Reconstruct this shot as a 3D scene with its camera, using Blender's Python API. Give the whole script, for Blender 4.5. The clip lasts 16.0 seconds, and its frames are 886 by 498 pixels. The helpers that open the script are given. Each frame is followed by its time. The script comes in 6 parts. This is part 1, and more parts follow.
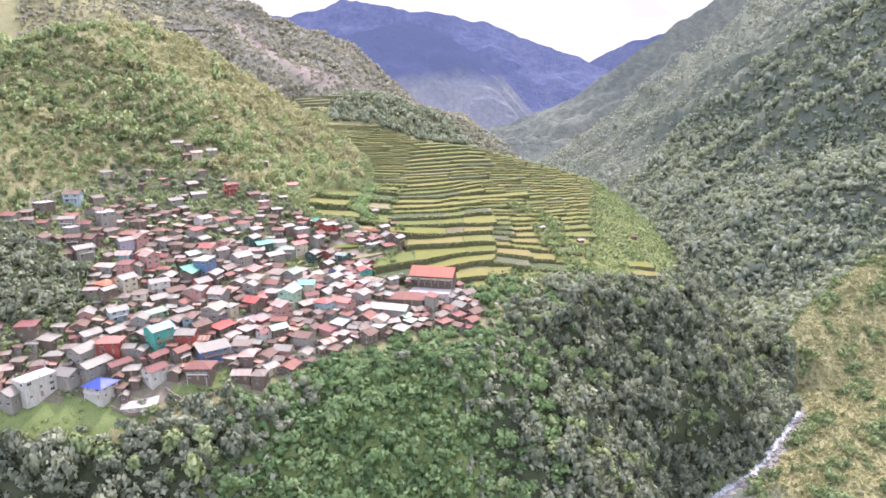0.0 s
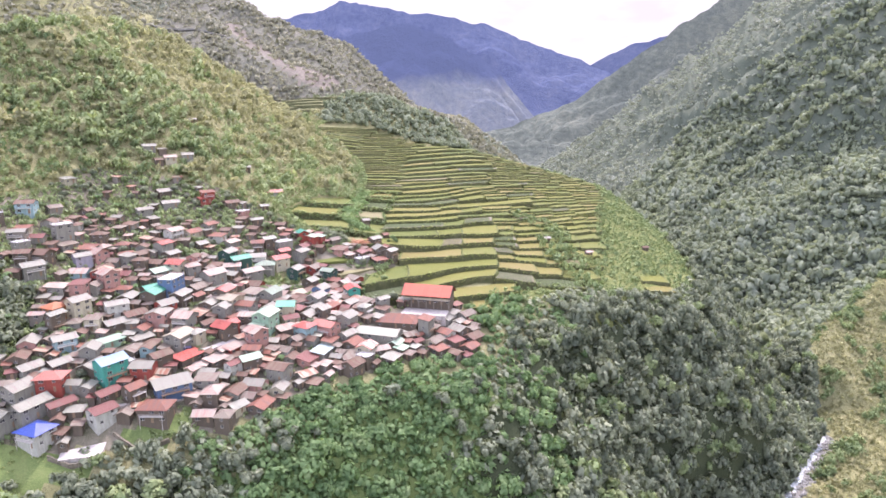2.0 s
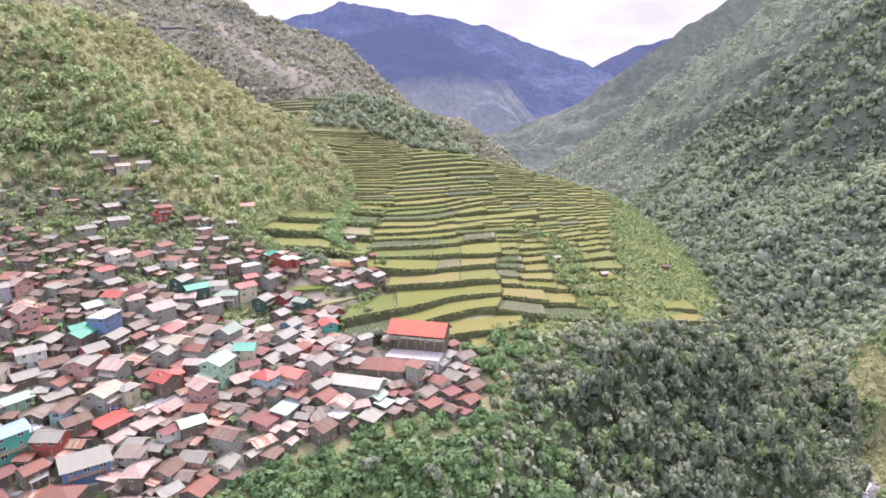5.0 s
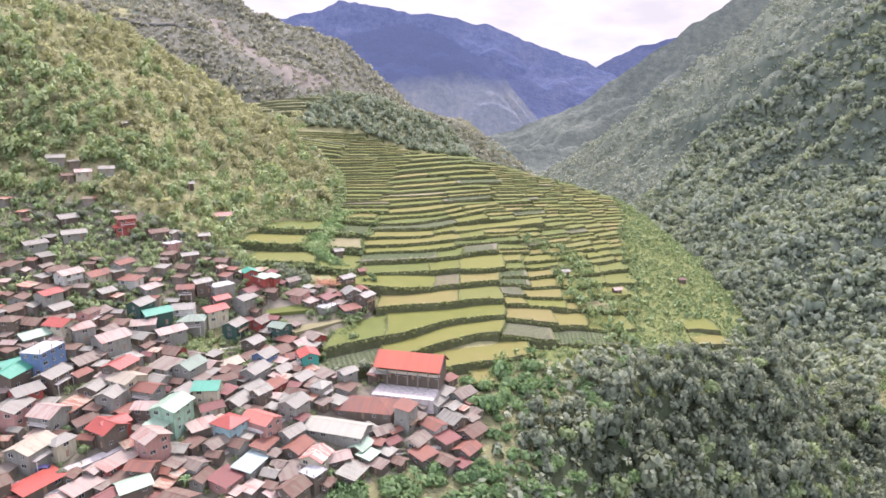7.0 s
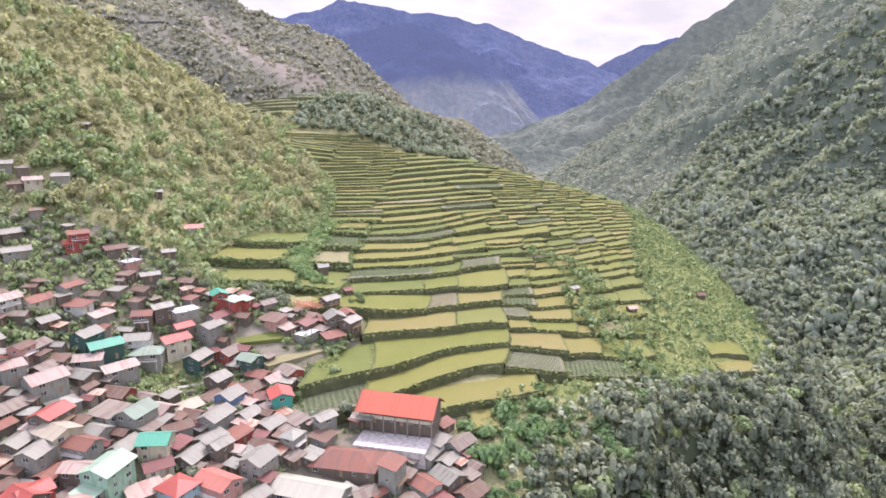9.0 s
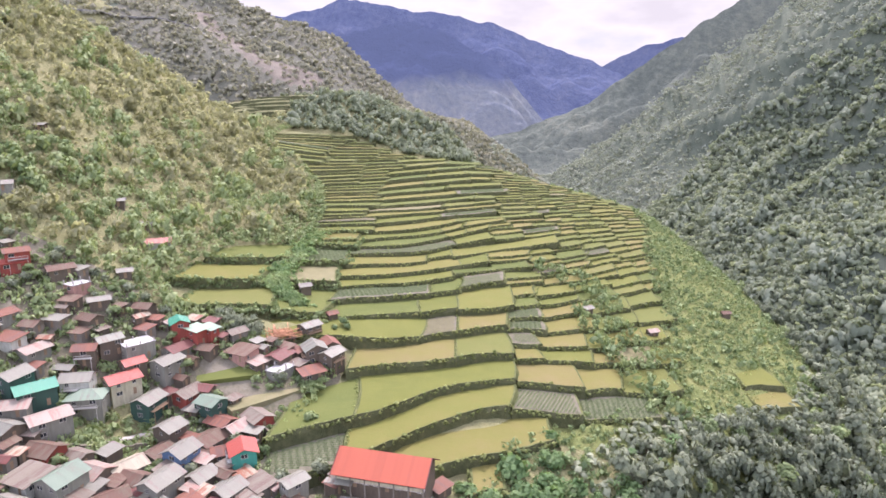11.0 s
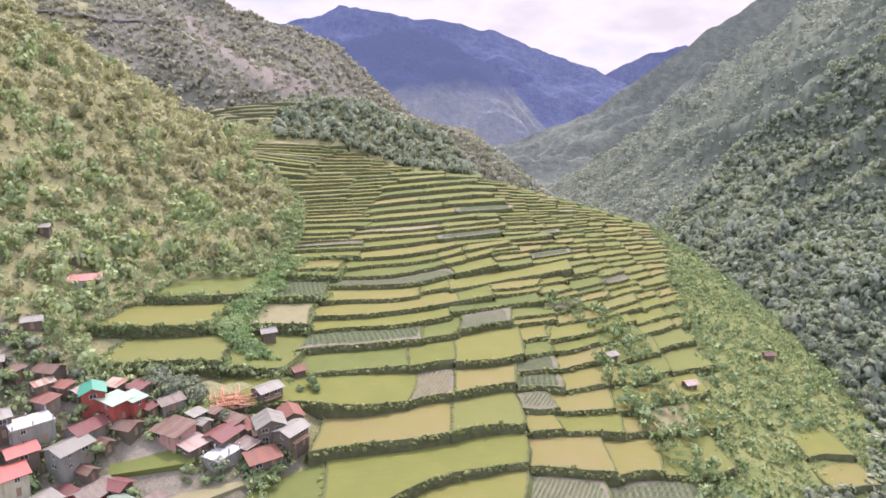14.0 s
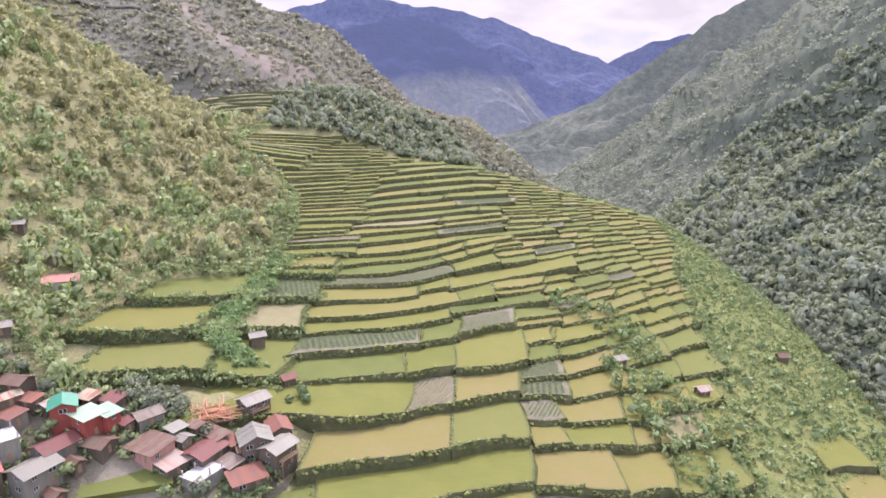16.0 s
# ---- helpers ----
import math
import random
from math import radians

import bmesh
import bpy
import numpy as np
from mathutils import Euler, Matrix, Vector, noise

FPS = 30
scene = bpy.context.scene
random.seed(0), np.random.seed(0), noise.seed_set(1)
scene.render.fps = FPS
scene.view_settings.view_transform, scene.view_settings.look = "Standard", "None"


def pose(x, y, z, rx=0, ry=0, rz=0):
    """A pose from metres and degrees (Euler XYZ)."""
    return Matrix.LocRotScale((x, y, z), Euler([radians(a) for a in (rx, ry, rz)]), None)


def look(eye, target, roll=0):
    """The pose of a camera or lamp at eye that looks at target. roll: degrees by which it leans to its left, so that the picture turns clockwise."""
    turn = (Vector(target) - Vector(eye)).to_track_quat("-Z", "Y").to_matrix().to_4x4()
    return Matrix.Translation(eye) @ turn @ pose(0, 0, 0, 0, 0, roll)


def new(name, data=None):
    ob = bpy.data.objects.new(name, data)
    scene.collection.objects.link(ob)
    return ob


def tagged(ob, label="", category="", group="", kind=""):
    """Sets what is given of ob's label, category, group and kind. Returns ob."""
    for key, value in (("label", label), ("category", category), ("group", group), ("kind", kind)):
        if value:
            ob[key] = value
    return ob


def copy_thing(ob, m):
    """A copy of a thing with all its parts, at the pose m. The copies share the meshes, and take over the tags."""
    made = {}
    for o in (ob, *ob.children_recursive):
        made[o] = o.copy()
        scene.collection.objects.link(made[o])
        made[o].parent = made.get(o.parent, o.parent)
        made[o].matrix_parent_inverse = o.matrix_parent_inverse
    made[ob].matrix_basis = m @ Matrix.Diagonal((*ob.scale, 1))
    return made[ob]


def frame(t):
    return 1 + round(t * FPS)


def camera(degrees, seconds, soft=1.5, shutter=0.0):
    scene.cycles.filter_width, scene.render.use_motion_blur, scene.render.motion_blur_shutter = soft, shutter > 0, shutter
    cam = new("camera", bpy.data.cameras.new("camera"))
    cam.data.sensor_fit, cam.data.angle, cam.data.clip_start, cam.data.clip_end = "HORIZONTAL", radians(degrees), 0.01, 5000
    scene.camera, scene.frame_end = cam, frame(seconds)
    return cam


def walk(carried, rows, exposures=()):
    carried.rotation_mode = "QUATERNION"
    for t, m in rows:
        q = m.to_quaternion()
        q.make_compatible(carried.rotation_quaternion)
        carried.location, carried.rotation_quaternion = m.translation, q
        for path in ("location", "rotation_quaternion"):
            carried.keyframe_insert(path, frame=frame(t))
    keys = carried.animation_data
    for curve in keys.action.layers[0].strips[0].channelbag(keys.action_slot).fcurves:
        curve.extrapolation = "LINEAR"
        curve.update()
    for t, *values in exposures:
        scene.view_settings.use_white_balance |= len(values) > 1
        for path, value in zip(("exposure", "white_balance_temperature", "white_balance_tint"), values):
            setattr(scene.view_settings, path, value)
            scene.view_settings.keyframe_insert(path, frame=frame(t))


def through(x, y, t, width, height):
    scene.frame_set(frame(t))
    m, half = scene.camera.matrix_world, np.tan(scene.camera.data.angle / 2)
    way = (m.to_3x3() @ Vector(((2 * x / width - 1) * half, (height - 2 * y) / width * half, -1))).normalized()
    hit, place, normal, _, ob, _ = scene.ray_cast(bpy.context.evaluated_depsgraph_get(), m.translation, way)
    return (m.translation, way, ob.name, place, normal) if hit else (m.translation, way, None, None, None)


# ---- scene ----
from functools import partial
cam = camera(70.0, 16.0, 1.65)
PATH = [
    (0, (-3.812, 7.787, 132.14), (-3.847, 9.735, 131.688), -0.3),
    (0.5, (-3.486, 17.108, 131.636), (-3.521, 19.057, 131.186), -0.3),
    (1, (-3.16, 26.07, 131.228), (-3.195, 28.019, 130.781), -0.2),
    (1.5, (-2.833, 34.846, 130.902), (-2.869, 36.796, 130.459), -0.2),
    (2, (-2.506, 43.549, 130.647), (-2.541, 45.499, 130.204), -0.2),
    (2.5, (-2.178, 52.245, 130.45), (-2.212, 54.196, 130.01), -0.2),
    (3, (-1.848, 60.965, 130.301), (-1.883, 62.916, 129.862), -0.2),
    (3.5, (-1.517, 69.714, 130.19), (-1.553, 71.666, 129.753), -0.1),
    (4, (-1.185, 78.485, 130.108), (-1.221, 80.437, 129.672), -0.1),
    (6.5, (0.48, 122.044, 129.889), (0.44, 123.995, 129.454), -0.0),
    (7, (0.808, 130.618, 129.845), (0.767, 132.57, 129.41), -0.0),
    (7.5, (1.132, 139.152, 129.792), (1.09, 141.104, 129.358), -0.0),
    (8, (1.45, 147.662, 129.729), (1.408, 149.614, 129.295), 0.0),
    (8.5, (1.762, 156.167, 129.654), (1.72, 158.119, 129.22), 0.0),
    (9, (2.065, 164.689, 129.568), (2.022, 166.641, 129.134), 0.0),
    (11.5, (3.381, 207.886, 129.012), (3.329, 209.838, 128.578), 0.1),
    (12, (3.588, 216.502, 128.899), (3.535, 218.454, 128.465), 0.1),
    (12.5, (3.77, 224.949, 128.798), (3.717, 226.9, 128.363), 0.1),
    (13, (3.925, 233.085, 128.714), (3.871, 235.037, 128.28), 0.2),
    (13.5, (4.049, 240.724, 128.656), (3.994, 242.677, 128.229), 0.2),
    (14, (4.14, 247.625, 128.632), (4.086, 249.582, 128.223), 0.2),
    (14.5, (4.193, 253.49, 128.651), (4.137, 255.446, 128.237), 0.2),
    (15, (4.205, 257.956, 128.724), (4.145, 259.91, 128.305), 0.2),
    (15.5, (4.173, 260.588, 128.862), (4.112, 262.539, 128.425), 0.2),
    (16, (4.092, 260.879, 129.077), (4.036, 262.829, 128.635), 0.3),
]
walk(cam, [(t, look(eye, target, roll)) for t, eye, target, roll in PATH], [(0, 1.22, 6320, 28), (3, 1.12, 6340, 28), (7, 1.03, 6380, 26), (16, 0.93, 6380, 29)])

# ---- light: high sun ahead and to the right, bright hazy sky ----
SUN_EL, SUN_AZ = 58.0, 12.0
world = bpy.data.worlds.new("world")
scene.world = world
world.use_nodes = True
nt = world.node_tree
sky = nt.nodes.new("ShaderNodeTexSky")
sky.sky_type = "NISHITA"
sky.sun_disc = False
sky.air_density, sky.dust_density, sky.ozone_density = 1.0, 2.5, 1.0
sky.sun_elevation, sky.sun_rotation = radians(SUN_EL), radians(SUN_AZ)
nt.nodes["Background"].inputs[1].default_value = 0.15
haze = nt.nodes.new("ShaderNodeMix")
haze.data_type, haze.blend_type = "RGBA", "ADD"
haze.inputs["Factor"].default_value = 1.0
haze.inputs["B"].default_value = (4.9, 5.0, 5.35, 1)
nt.links.new(sky.outputs[0], haze.inputs["A"])
nt.links.new(haze.outputs["Result"], nt.nodes["Background"].inputs[0])
sun = new("sun", bpy.data.lights.new("sun", "SUN"))
sun.data.energy, sun.data.angle, sun.data.color = 2.25, radians(0.5), (1.0, 0.96, 0.90)
sun.matrix_world = look((0, 0, 0), (-math.sin(radians(SUN_AZ)) * math.cos(radians(SUN_EL)), -math.cos(radians(SUN_AZ)) * math.cos(radians(SUN_EL)), -math.sin(radians(SUN_EL))))


# ---- materials ----
def nodes_of(name):
    m = bpy.data.materials.new(name)
    m.use_nodes = True
    t = m.node_tree
    return m, t, t.nodes["Principled BSDF"]


def noise_node(t, scale, detail=4.0, rough=0.55, coord="Object", stretch=None):
    c = t.nodes.new("ShaderNodeTexCoord")
    n = t.nodes.new("ShaderNodeTexNoise")
    n.inputs["Scale"].default_value, n.inputs["Detail"].default_value, n.inputs["Roughness"].default_value = scale, detail, rough
    out = c.outputs[coord]
    if stretch:
        mp = t.nodes.new("ShaderNodeMapping")
        mp.inputs["Scale"].default_value = stretch
        t.links.new(out, mp.inputs["Vector"])
        out = mp.outputs["Vector"]
    t.links.new(out, n.inputs["Vector"])
    return n.outputs["Fac"]


def ramp_node(t, fac, stops):
    r = t.nodes.new("ShaderNodeValToRGB")
    e = r.color_ramp.elements
    while len(e) < len(stops):
        e.new(0.5)
    for k, (p, c) in zip(e, stops):
        k.position, k.color = p, (*c, 1) if len(c) == 3 else c
    t.links.new(fac, r.inputs["Fac"])
    return r.outputs["Color"]


def mix_node(t, fac, a, b, kind="MIX"):
    m = t.nodes.new("ShaderNodeMix")
    m.data_type, m.blend_type = "RGBA", kind
    for socket, v in ((m.inputs["Factor"], fac), (m.inputs["A"], a), (m.inputs["B"], b)):
        if isinstance(v, (int, float)):
            socket.default_value = v
        elif isinstance(v, tuple):
            socket.default_value = (*v, 1)
        else:
            t.links.new(v, socket)
    return m.outputs["Result"]


def maths(t, op, a, b=0.0):
    m = t.nodes.new("ShaderNodeMath")
    m.operation = op
    for socket, v in zip(m.inputs, (a, b)):
        if isinstance(v, (int, float)):
            socket.default_value = v
        else:
            t.links.new(v, socket)
    return m.outputs[0]


def bump_node(t, bsdf, height_out, strength, distance):
    b = t.nodes.new("ShaderNodeBump")
    b.inputs["Strength"].default_value, b.inputs["Distance"].default_value = strength, distance
    t.links.new(height_out, b.inputs["Height"])
    t.links.new(b.outputs["Normal"], bsdf.inputs["Normal"])


def scrub_material(name, low, mid, high, scale=0.05, bump=1.0):
    """Ground cover: grass, bush and bare earth at three sizes."""
    m, t, b = nodes_of(name)
    broad = noise_node(t, scale, 5, 0.65)
    fine = noise_node(t, scale * 14, 4, 0.7)
    c = ramp_node(t, broad, [(0.32, low), (0.5, mid), (0.68, high)])
    c = mix_node(t, fine, c, ramp_node(t, fine, [(0.3, tuple(0.45 * v for v in low)), (0.55, mid), (0.75, high)]))
    t.links.new(c, b.inputs["Base Color"])
    b.inputs["Roughness"].default_value = 0.9
    b.inputs["Specular IOR Level"].default_value = 0.15
    bump_node(t, b, fine, 0.9, bump)
    return m


def leaf_material(name, dark, mid, light, patch=0.06, through=0.4, speckle=0.6):
    """Leaves: varied from clump to clump and from tree to tree, letting some light through."""
    m, t, b = nodes_of(name)
    geo = t.nodes.new("ShaderNodeNewGeometry")
    inf = t.nodes.new("ShaderNodeObjectInfo")
    wide = noise_node(t, patch, 3, 0.6)
    crown_tone = noise_node(t, 0.17, 1, 0.5)
    k = maths(t, "ADD", maths(t, "MULTIPLY", geo.outputs["Random Per Island"], 0.4 * speckle), maths(t, "MULTIPLY", wide, 0.72))
    k = maths(t, "ADD", k, maths(t, "MULTIPLY", maths(t, "SUBTRACT", crown_tone, 0.3), 0.5))
    k = maths(t, "ADD", k, maths(t, "MULTIPLY", maths(t, "SUBTRACT", inf.outputs["Random"], 0.5), 0.25))
    leafy = noise_node(t, 1.9, 3, 0.75)
    k = maths(t, "ADD", k, maths(t, "MULTIPLY", maths(t, "SUBTRACT", leafy, 0.5), speckle))
    c = ramp_node(t, k, [(0.3, dark), (0.58, mid), (0.9, light)])
    t.links.new(c, b.inputs["Base Color"])
    b.inputs["Roughness"].default_value = 0.65
    b.inputs["Specular IOR Level"].default_value = 0.25
    bump_node(t, b, noise_node(t, 1.1, 3, 0.7), 0.5, 0.15)
    tr = t.nodes.new("ShaderNodeBsdfTranslucent")
    t.links.new(mix_node(t, 1.0, c, (1.05, 1.06, 0.78), "MULTIPLY"), tr.inputs["Color"])
    mx = t.nodes.new("ShaderNodeMixShader")
    mx.inputs[0].default_value = through
    t.links.new(b.outputs[0], mx.inputs[1])
    t.links.new(tr.outputs[0], mx.inputs[2])
    t.links.new(mx.outputs[0], t.nodes["Material Output"].inputs["Surface"])
    return m


def roof_material(name, colour, rust=0.35, rust_colour=(0.16, 0.075, 0.045), gloss=0.45, metal=0.0):
    """Corrugated metal sheet with seams, stains and rust."""
    colour = (colour[0] * 0.95, colour[1] * 0.95, colour[2] * 0.81)
    m, t, b = nodes_of(name)
    inf = t.nodes.new("ShaderNodeObjectInfo")
    co = t.nodes.new("ShaderNodeTexCoord")
    shift = t.nodes.new("ShaderNodeVectorMath")
    shift.operation = "ADD"
    t.links.new(co.outputs["Object"], shift.inputs[0])
    t.links.new(inf.outputs["Location"], shift.inputs[1])
    n = t.nodes.new("ShaderNodeTexNoise")
    n.inputs["Scale"].default_value, n.inputs["Detail"].default_value, n.inputs["Roughness"].default_value = 0.55, 6, 0.7
    mp = t.nodes.new("ShaderNodeMapping")
    mp.inputs["Scale"].default_value = (1.6, 0.5, 0.5)
    t.links.new(shift.outputs[0], mp.inputs["Vector"])
    t.links.new(mp.outputs["Vector"], n.inputs["Vector"])
    sep = t.nodes.new("ShaderNodeSeparateXYZ")
    t.links.new(co.outputs["Object"], sep.inputs[0])
    sheet_no = maths(t, "FLOOR", maths(t, "MULTIPLY", sep.outputs[0], 1.25))
    wn = t.nodes.new("ShaderNodeTexWhiteNoise")
    wn.noise_dimensions = "1D"
    t.links.new(maths(t, "ADD", sheet_no, maths(t, "MULTIPLY", inf.outputs["Random"], 90.0)), wn.inputs["W"])
    amount = maths(t, "ADD", n.outputs["Fac"], maths(t, "MULTIPLY", maths(t, "SUBTRACT", wn.outputs["Value"], 0.5), 0.22))
    edge = 0.78 - 0.5 * rust
    mask = ramp_node(t, amount, [(edge - 0.07, (0, 0, 0)), (edge + 0.09, (1, 1, 1))])
    tone = mix_node(t, maths(t, "MULTIPLY", inf.outputs["Random"], 0.5), colour, tuple(0.62 * v for v in colour))
    tone = mix_node(t, maths(t, "MULTIPLY", wn.outputs["Value"], 0.25), tone, tuple(0.5 * v for v in colour))
    c = mix_node(t, mask, tone, rust_colour)
    t.links.new(c, b.inputs["Base Color"])
    b.inputs["Roughness"].default_value, b.inputs["Metallic"].default_value = gloss, metal
    w = t.nodes.new("ShaderNodeTexWave")
    w.inputs["Scale"].default_value = 1.6
    t.links.new(co.outputs["Object"], w.inputs["Vector"])
    bump_node(t, b, w.outputs["Fac"], 0.5, 0.06)
    return m


def wall_material(name, colour, dirt=0.4):
    """Painted plaster or boards, streaked by rain."""
    colour = (colour[0] * 0.9, colour[1] * 0.9, colour[2] * 0.78)
    m, t, b = nodes_of(name)
    inf = t.nodes.new("ShaderNodeObjectInfo")
    streak = noise_node(t, 1.2, 5, 0.65, stretch=(1, 1, 0.25))
    fine = noise_node(t, 9, 3, 0.6)
    tone = mix_node(t, maths(t, "MULTIPLY", inf.outputs["Random"], 0.45), colour, tuple(0.6 * v for v in colour))
    c = mix_node(t, ramp_node(t, streak, [(0.5 - 0.2 * dirt, (0, 0, 0)), (0.85, (1, 1, 1))]), tone, tuple(0.4 * v + 0.02 for v in colour))
    t.links.new(c, b.inputs["Base Color"])
    b.inputs["Roughness"].default_value = 0.85
    bump_node(t, b, fine, 0.4, 0.03)
    return m


def plain_material(name, colour, rough=0.7, scale=3.0, spread_=0.3, bump=0.02):
    m, t, b = nodes_of(name)
    f = noise_node(t, scale, 5, 0.6)
    c = ramp_node(t, f, [(0.3, tuple(v * (1 - spread_) for v in colour)), (0.7, tuple(min(1, v * (1 + spread_)) for v in colour))])
    t.links.new(c, b.inputs["Base Color"])
    b.inputs["Roughness"].default_value = rough
    bump_node(t, b, f, 0.5, bump)
    return m


GRASS = scrub_material("hill_grass", (0.15, 0.155, 0.075), (0.225, 0.22, 0.11), (0.31, 0.28, 0.155), 0.09, 0.9)
SCRUB = scrub_material("forest_floor", (0.07, 0.088, 0.066), (0.108, 0.128, 0.094), (0.158, 0.174, 0.126), 0.05, 0.8)
# leaf litter coloured darker to stand for the shade between the trees
SHADE_FLOOR = scrub_material("shade_toned_forest_floor", (0.030, 0.040, 0.022), (0.05, 0.062, 0.032), (0.075, 0.085, 0.045), 0.08, 0.6)
MOWN = scrub_material("mown_grass", (0.08, 0.115, 0.042), (0.135, 0.18, 0.062), (0.20, 0.225, 0.088), 0.14, 0.3)
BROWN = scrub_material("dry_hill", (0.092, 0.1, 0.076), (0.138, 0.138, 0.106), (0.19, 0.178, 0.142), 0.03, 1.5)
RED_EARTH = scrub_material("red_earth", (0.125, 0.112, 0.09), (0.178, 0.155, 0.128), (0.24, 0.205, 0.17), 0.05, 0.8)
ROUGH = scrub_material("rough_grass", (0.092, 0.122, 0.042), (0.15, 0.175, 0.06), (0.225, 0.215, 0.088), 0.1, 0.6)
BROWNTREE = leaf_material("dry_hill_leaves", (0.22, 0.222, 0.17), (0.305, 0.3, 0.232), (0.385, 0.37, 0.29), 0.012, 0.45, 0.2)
EARTH = scrub_material("village_earth", (0.07, 0.085, 0.04), (0.15, 0.135, 0.095), (0.26, 0.23, 0.19), 0.12, 0.3)
GRAVEL = scrub_material("river_gravel", (0.154, 0.147, 0.133), (0.266, 0.259, 0.238), (0.364, 0.350, 0.329), 0.25, 0.5)
FOREST = leaf_material("forest_leaves", (0.105, 0.13, 0.09), (0.232, 0.264, 0.178), (0.445, 0.47, 0.335), 0.05, 0.4, 0.5)
ROUGHBUSH = leaf_material("rough_grass_leaves", (0.13, 0.17, 0.07), (0.225, 0.268, 0.108), (0.35, 0.36, 0.165), 0.03)
LUSH = leaf_material("lush_leaves", (0.094, 0.168, 0.072), (0.19, 0.292, 0.128), (0.355, 0.445, 0.228), 0.06, 0.5, 0.5)
FIELDBUSH = leaf_material("field_bush_leaves", (0.12, 0.18, 0.085), (0.225, 0.29, 0.135), (0.36, 0.41, 0.215), 0.06)
HILLTREE = leaf_material("hillside_leaves", (0.255, 0.262, 0.16), (0.37, 0.37, 0.228), (0.475, 0.465, 0.30), 0.02, 0.6, 0.25)
# distance haze is put into this leaf colour, greyed and blued
FARTREE = leaf_material("hazed_far_leaves", (0.235, 0.265, 0.232), (0.35, 0.38, 0.322), (0.45, 0.475, 0.40), 0.012, 0.45, 0.2)
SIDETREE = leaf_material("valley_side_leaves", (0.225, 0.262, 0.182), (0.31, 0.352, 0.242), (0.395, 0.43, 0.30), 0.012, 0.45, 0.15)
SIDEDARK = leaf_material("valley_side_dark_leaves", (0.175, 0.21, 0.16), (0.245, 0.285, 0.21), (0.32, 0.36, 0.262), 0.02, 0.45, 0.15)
TUFT = leaf_material("bund_grass", (0.10, 0.13, 0.045), (0.195, 0.225, 0.08), (0.31, 0.32, 0.13), 0.2)
BARK = plain_material("bark", (0.12, 0.09, 0.065), 0.9, 6, 0.4, 0.03)

ROOFS = {
    "silver": roof_material("roof_silver", (0.215, 0.207, 0.192), 0.3, (0.178, 0.133, 0.111), 0.55, 0.0),
    "grey": roof_material("roof_grey", (0.212, 0.212, 0.202), 0.3, (0.133, 0.089, 0.067), 0.5, 0.2),
    "rust": roof_material("roof_rust", (0.146, 0.101, 0.079), 0.6, (0.111, 0.056, 0.037), 0.75),
    "dull": roof_material("roof_dull", (0.191, 0.159, 0.140), 0.45, (0.126, 0.081, 0.063), 0.7),
    "rust_red": roof_material("roof_rust_red", (0.210, 0.077, 0.054), 0.45, (0.126, 0.059, 0.044), 0.7),
    "rust_stripe": roof_material("roof_rust_stripe", (0.331, 0.286, 0.242), 0.6, (0.222, 0.081, 0.044), 0.6),
    "maroon": roof_material("roof_maroon", (0.165, 0.051, 0.048), 0.35, (0.111, 0.056, 0.044), 0.65),
    "red": roof_material("roof_red", (0.344, 0.065, 0.052), 0.15, (0.222, 0.067, 0.044), 0.45),
    "school_red": roof_material("roof_school_red", (0.43, 0.092, 0.052), 0.08, (0.30, 0.08, 0.05), 0.5),
    "cream": roof_material("roof_cream", (0.36, 0.345, 0.315), 0.1, (0.33, 0.28, 0.23), 0.6),
    "coral": roof_material("roof_coral", (0.361, 0.120, 0.099), 0.18, (0.296, 0.118, 0.089), 0.5),
    "orange": roof_material("roof_orange", (0.382, 0.127, 0.058), 0.3, (0.222, 0.074, 0.044), 0.6),
    "pink_white": roof_material("roof_pink_white", (0.318, 0.255, 0.242), 0.4, (0.266, 0.133, 0.104), 0.55),
    "patchy": roof_material("roof_patchy", (0.458, 0.395, 0.369), 0.62, (0.370, 0.126, 0.096), 0.55),
    "beige": roof_material("roof_beige", (0.350, 0.305, 0.255), 0.3, (0.222, 0.163, 0.118), 0.65),
    "pale_green": roof_material("roof_pale_green", (0.286, 0.395, 0.331), 0.15, (0.259, 0.222, 0.185), 0.45),
    "dull_green": roof_material("roof_dull_green", (0.172, 0.236, 0.197), 0.25, (0.148, 0.126, 0.096), 0.55),
    "sea_green": roof_material("roof_sea_green", (0.038, 0.267, 0.197), 0.1, (0.148, 0.148, 0.111), 0.45),
    "royal_blue": roof_material("roof_royal_blue", (0.028, 0.064, 0.350), 0.06, (0.074, 0.074, 0.185), 0.4),
    "sky_blue": roof_material("roof_sky_blue", (0.191, 0.305, 0.477), 0.12, (0.222, 0.222, 0.259), 0.45),
    "pale_blue": roof_material("roof_pale_blue", (0.331, 0.420, 0.471), 0.12, (0.259, 0.244, 0.237), 0.45),
    "concrete": plain_material("roof_concrete", (0.361, 0.353, 0.335), 0.85, 0.8, 0.35, 0.02),
}
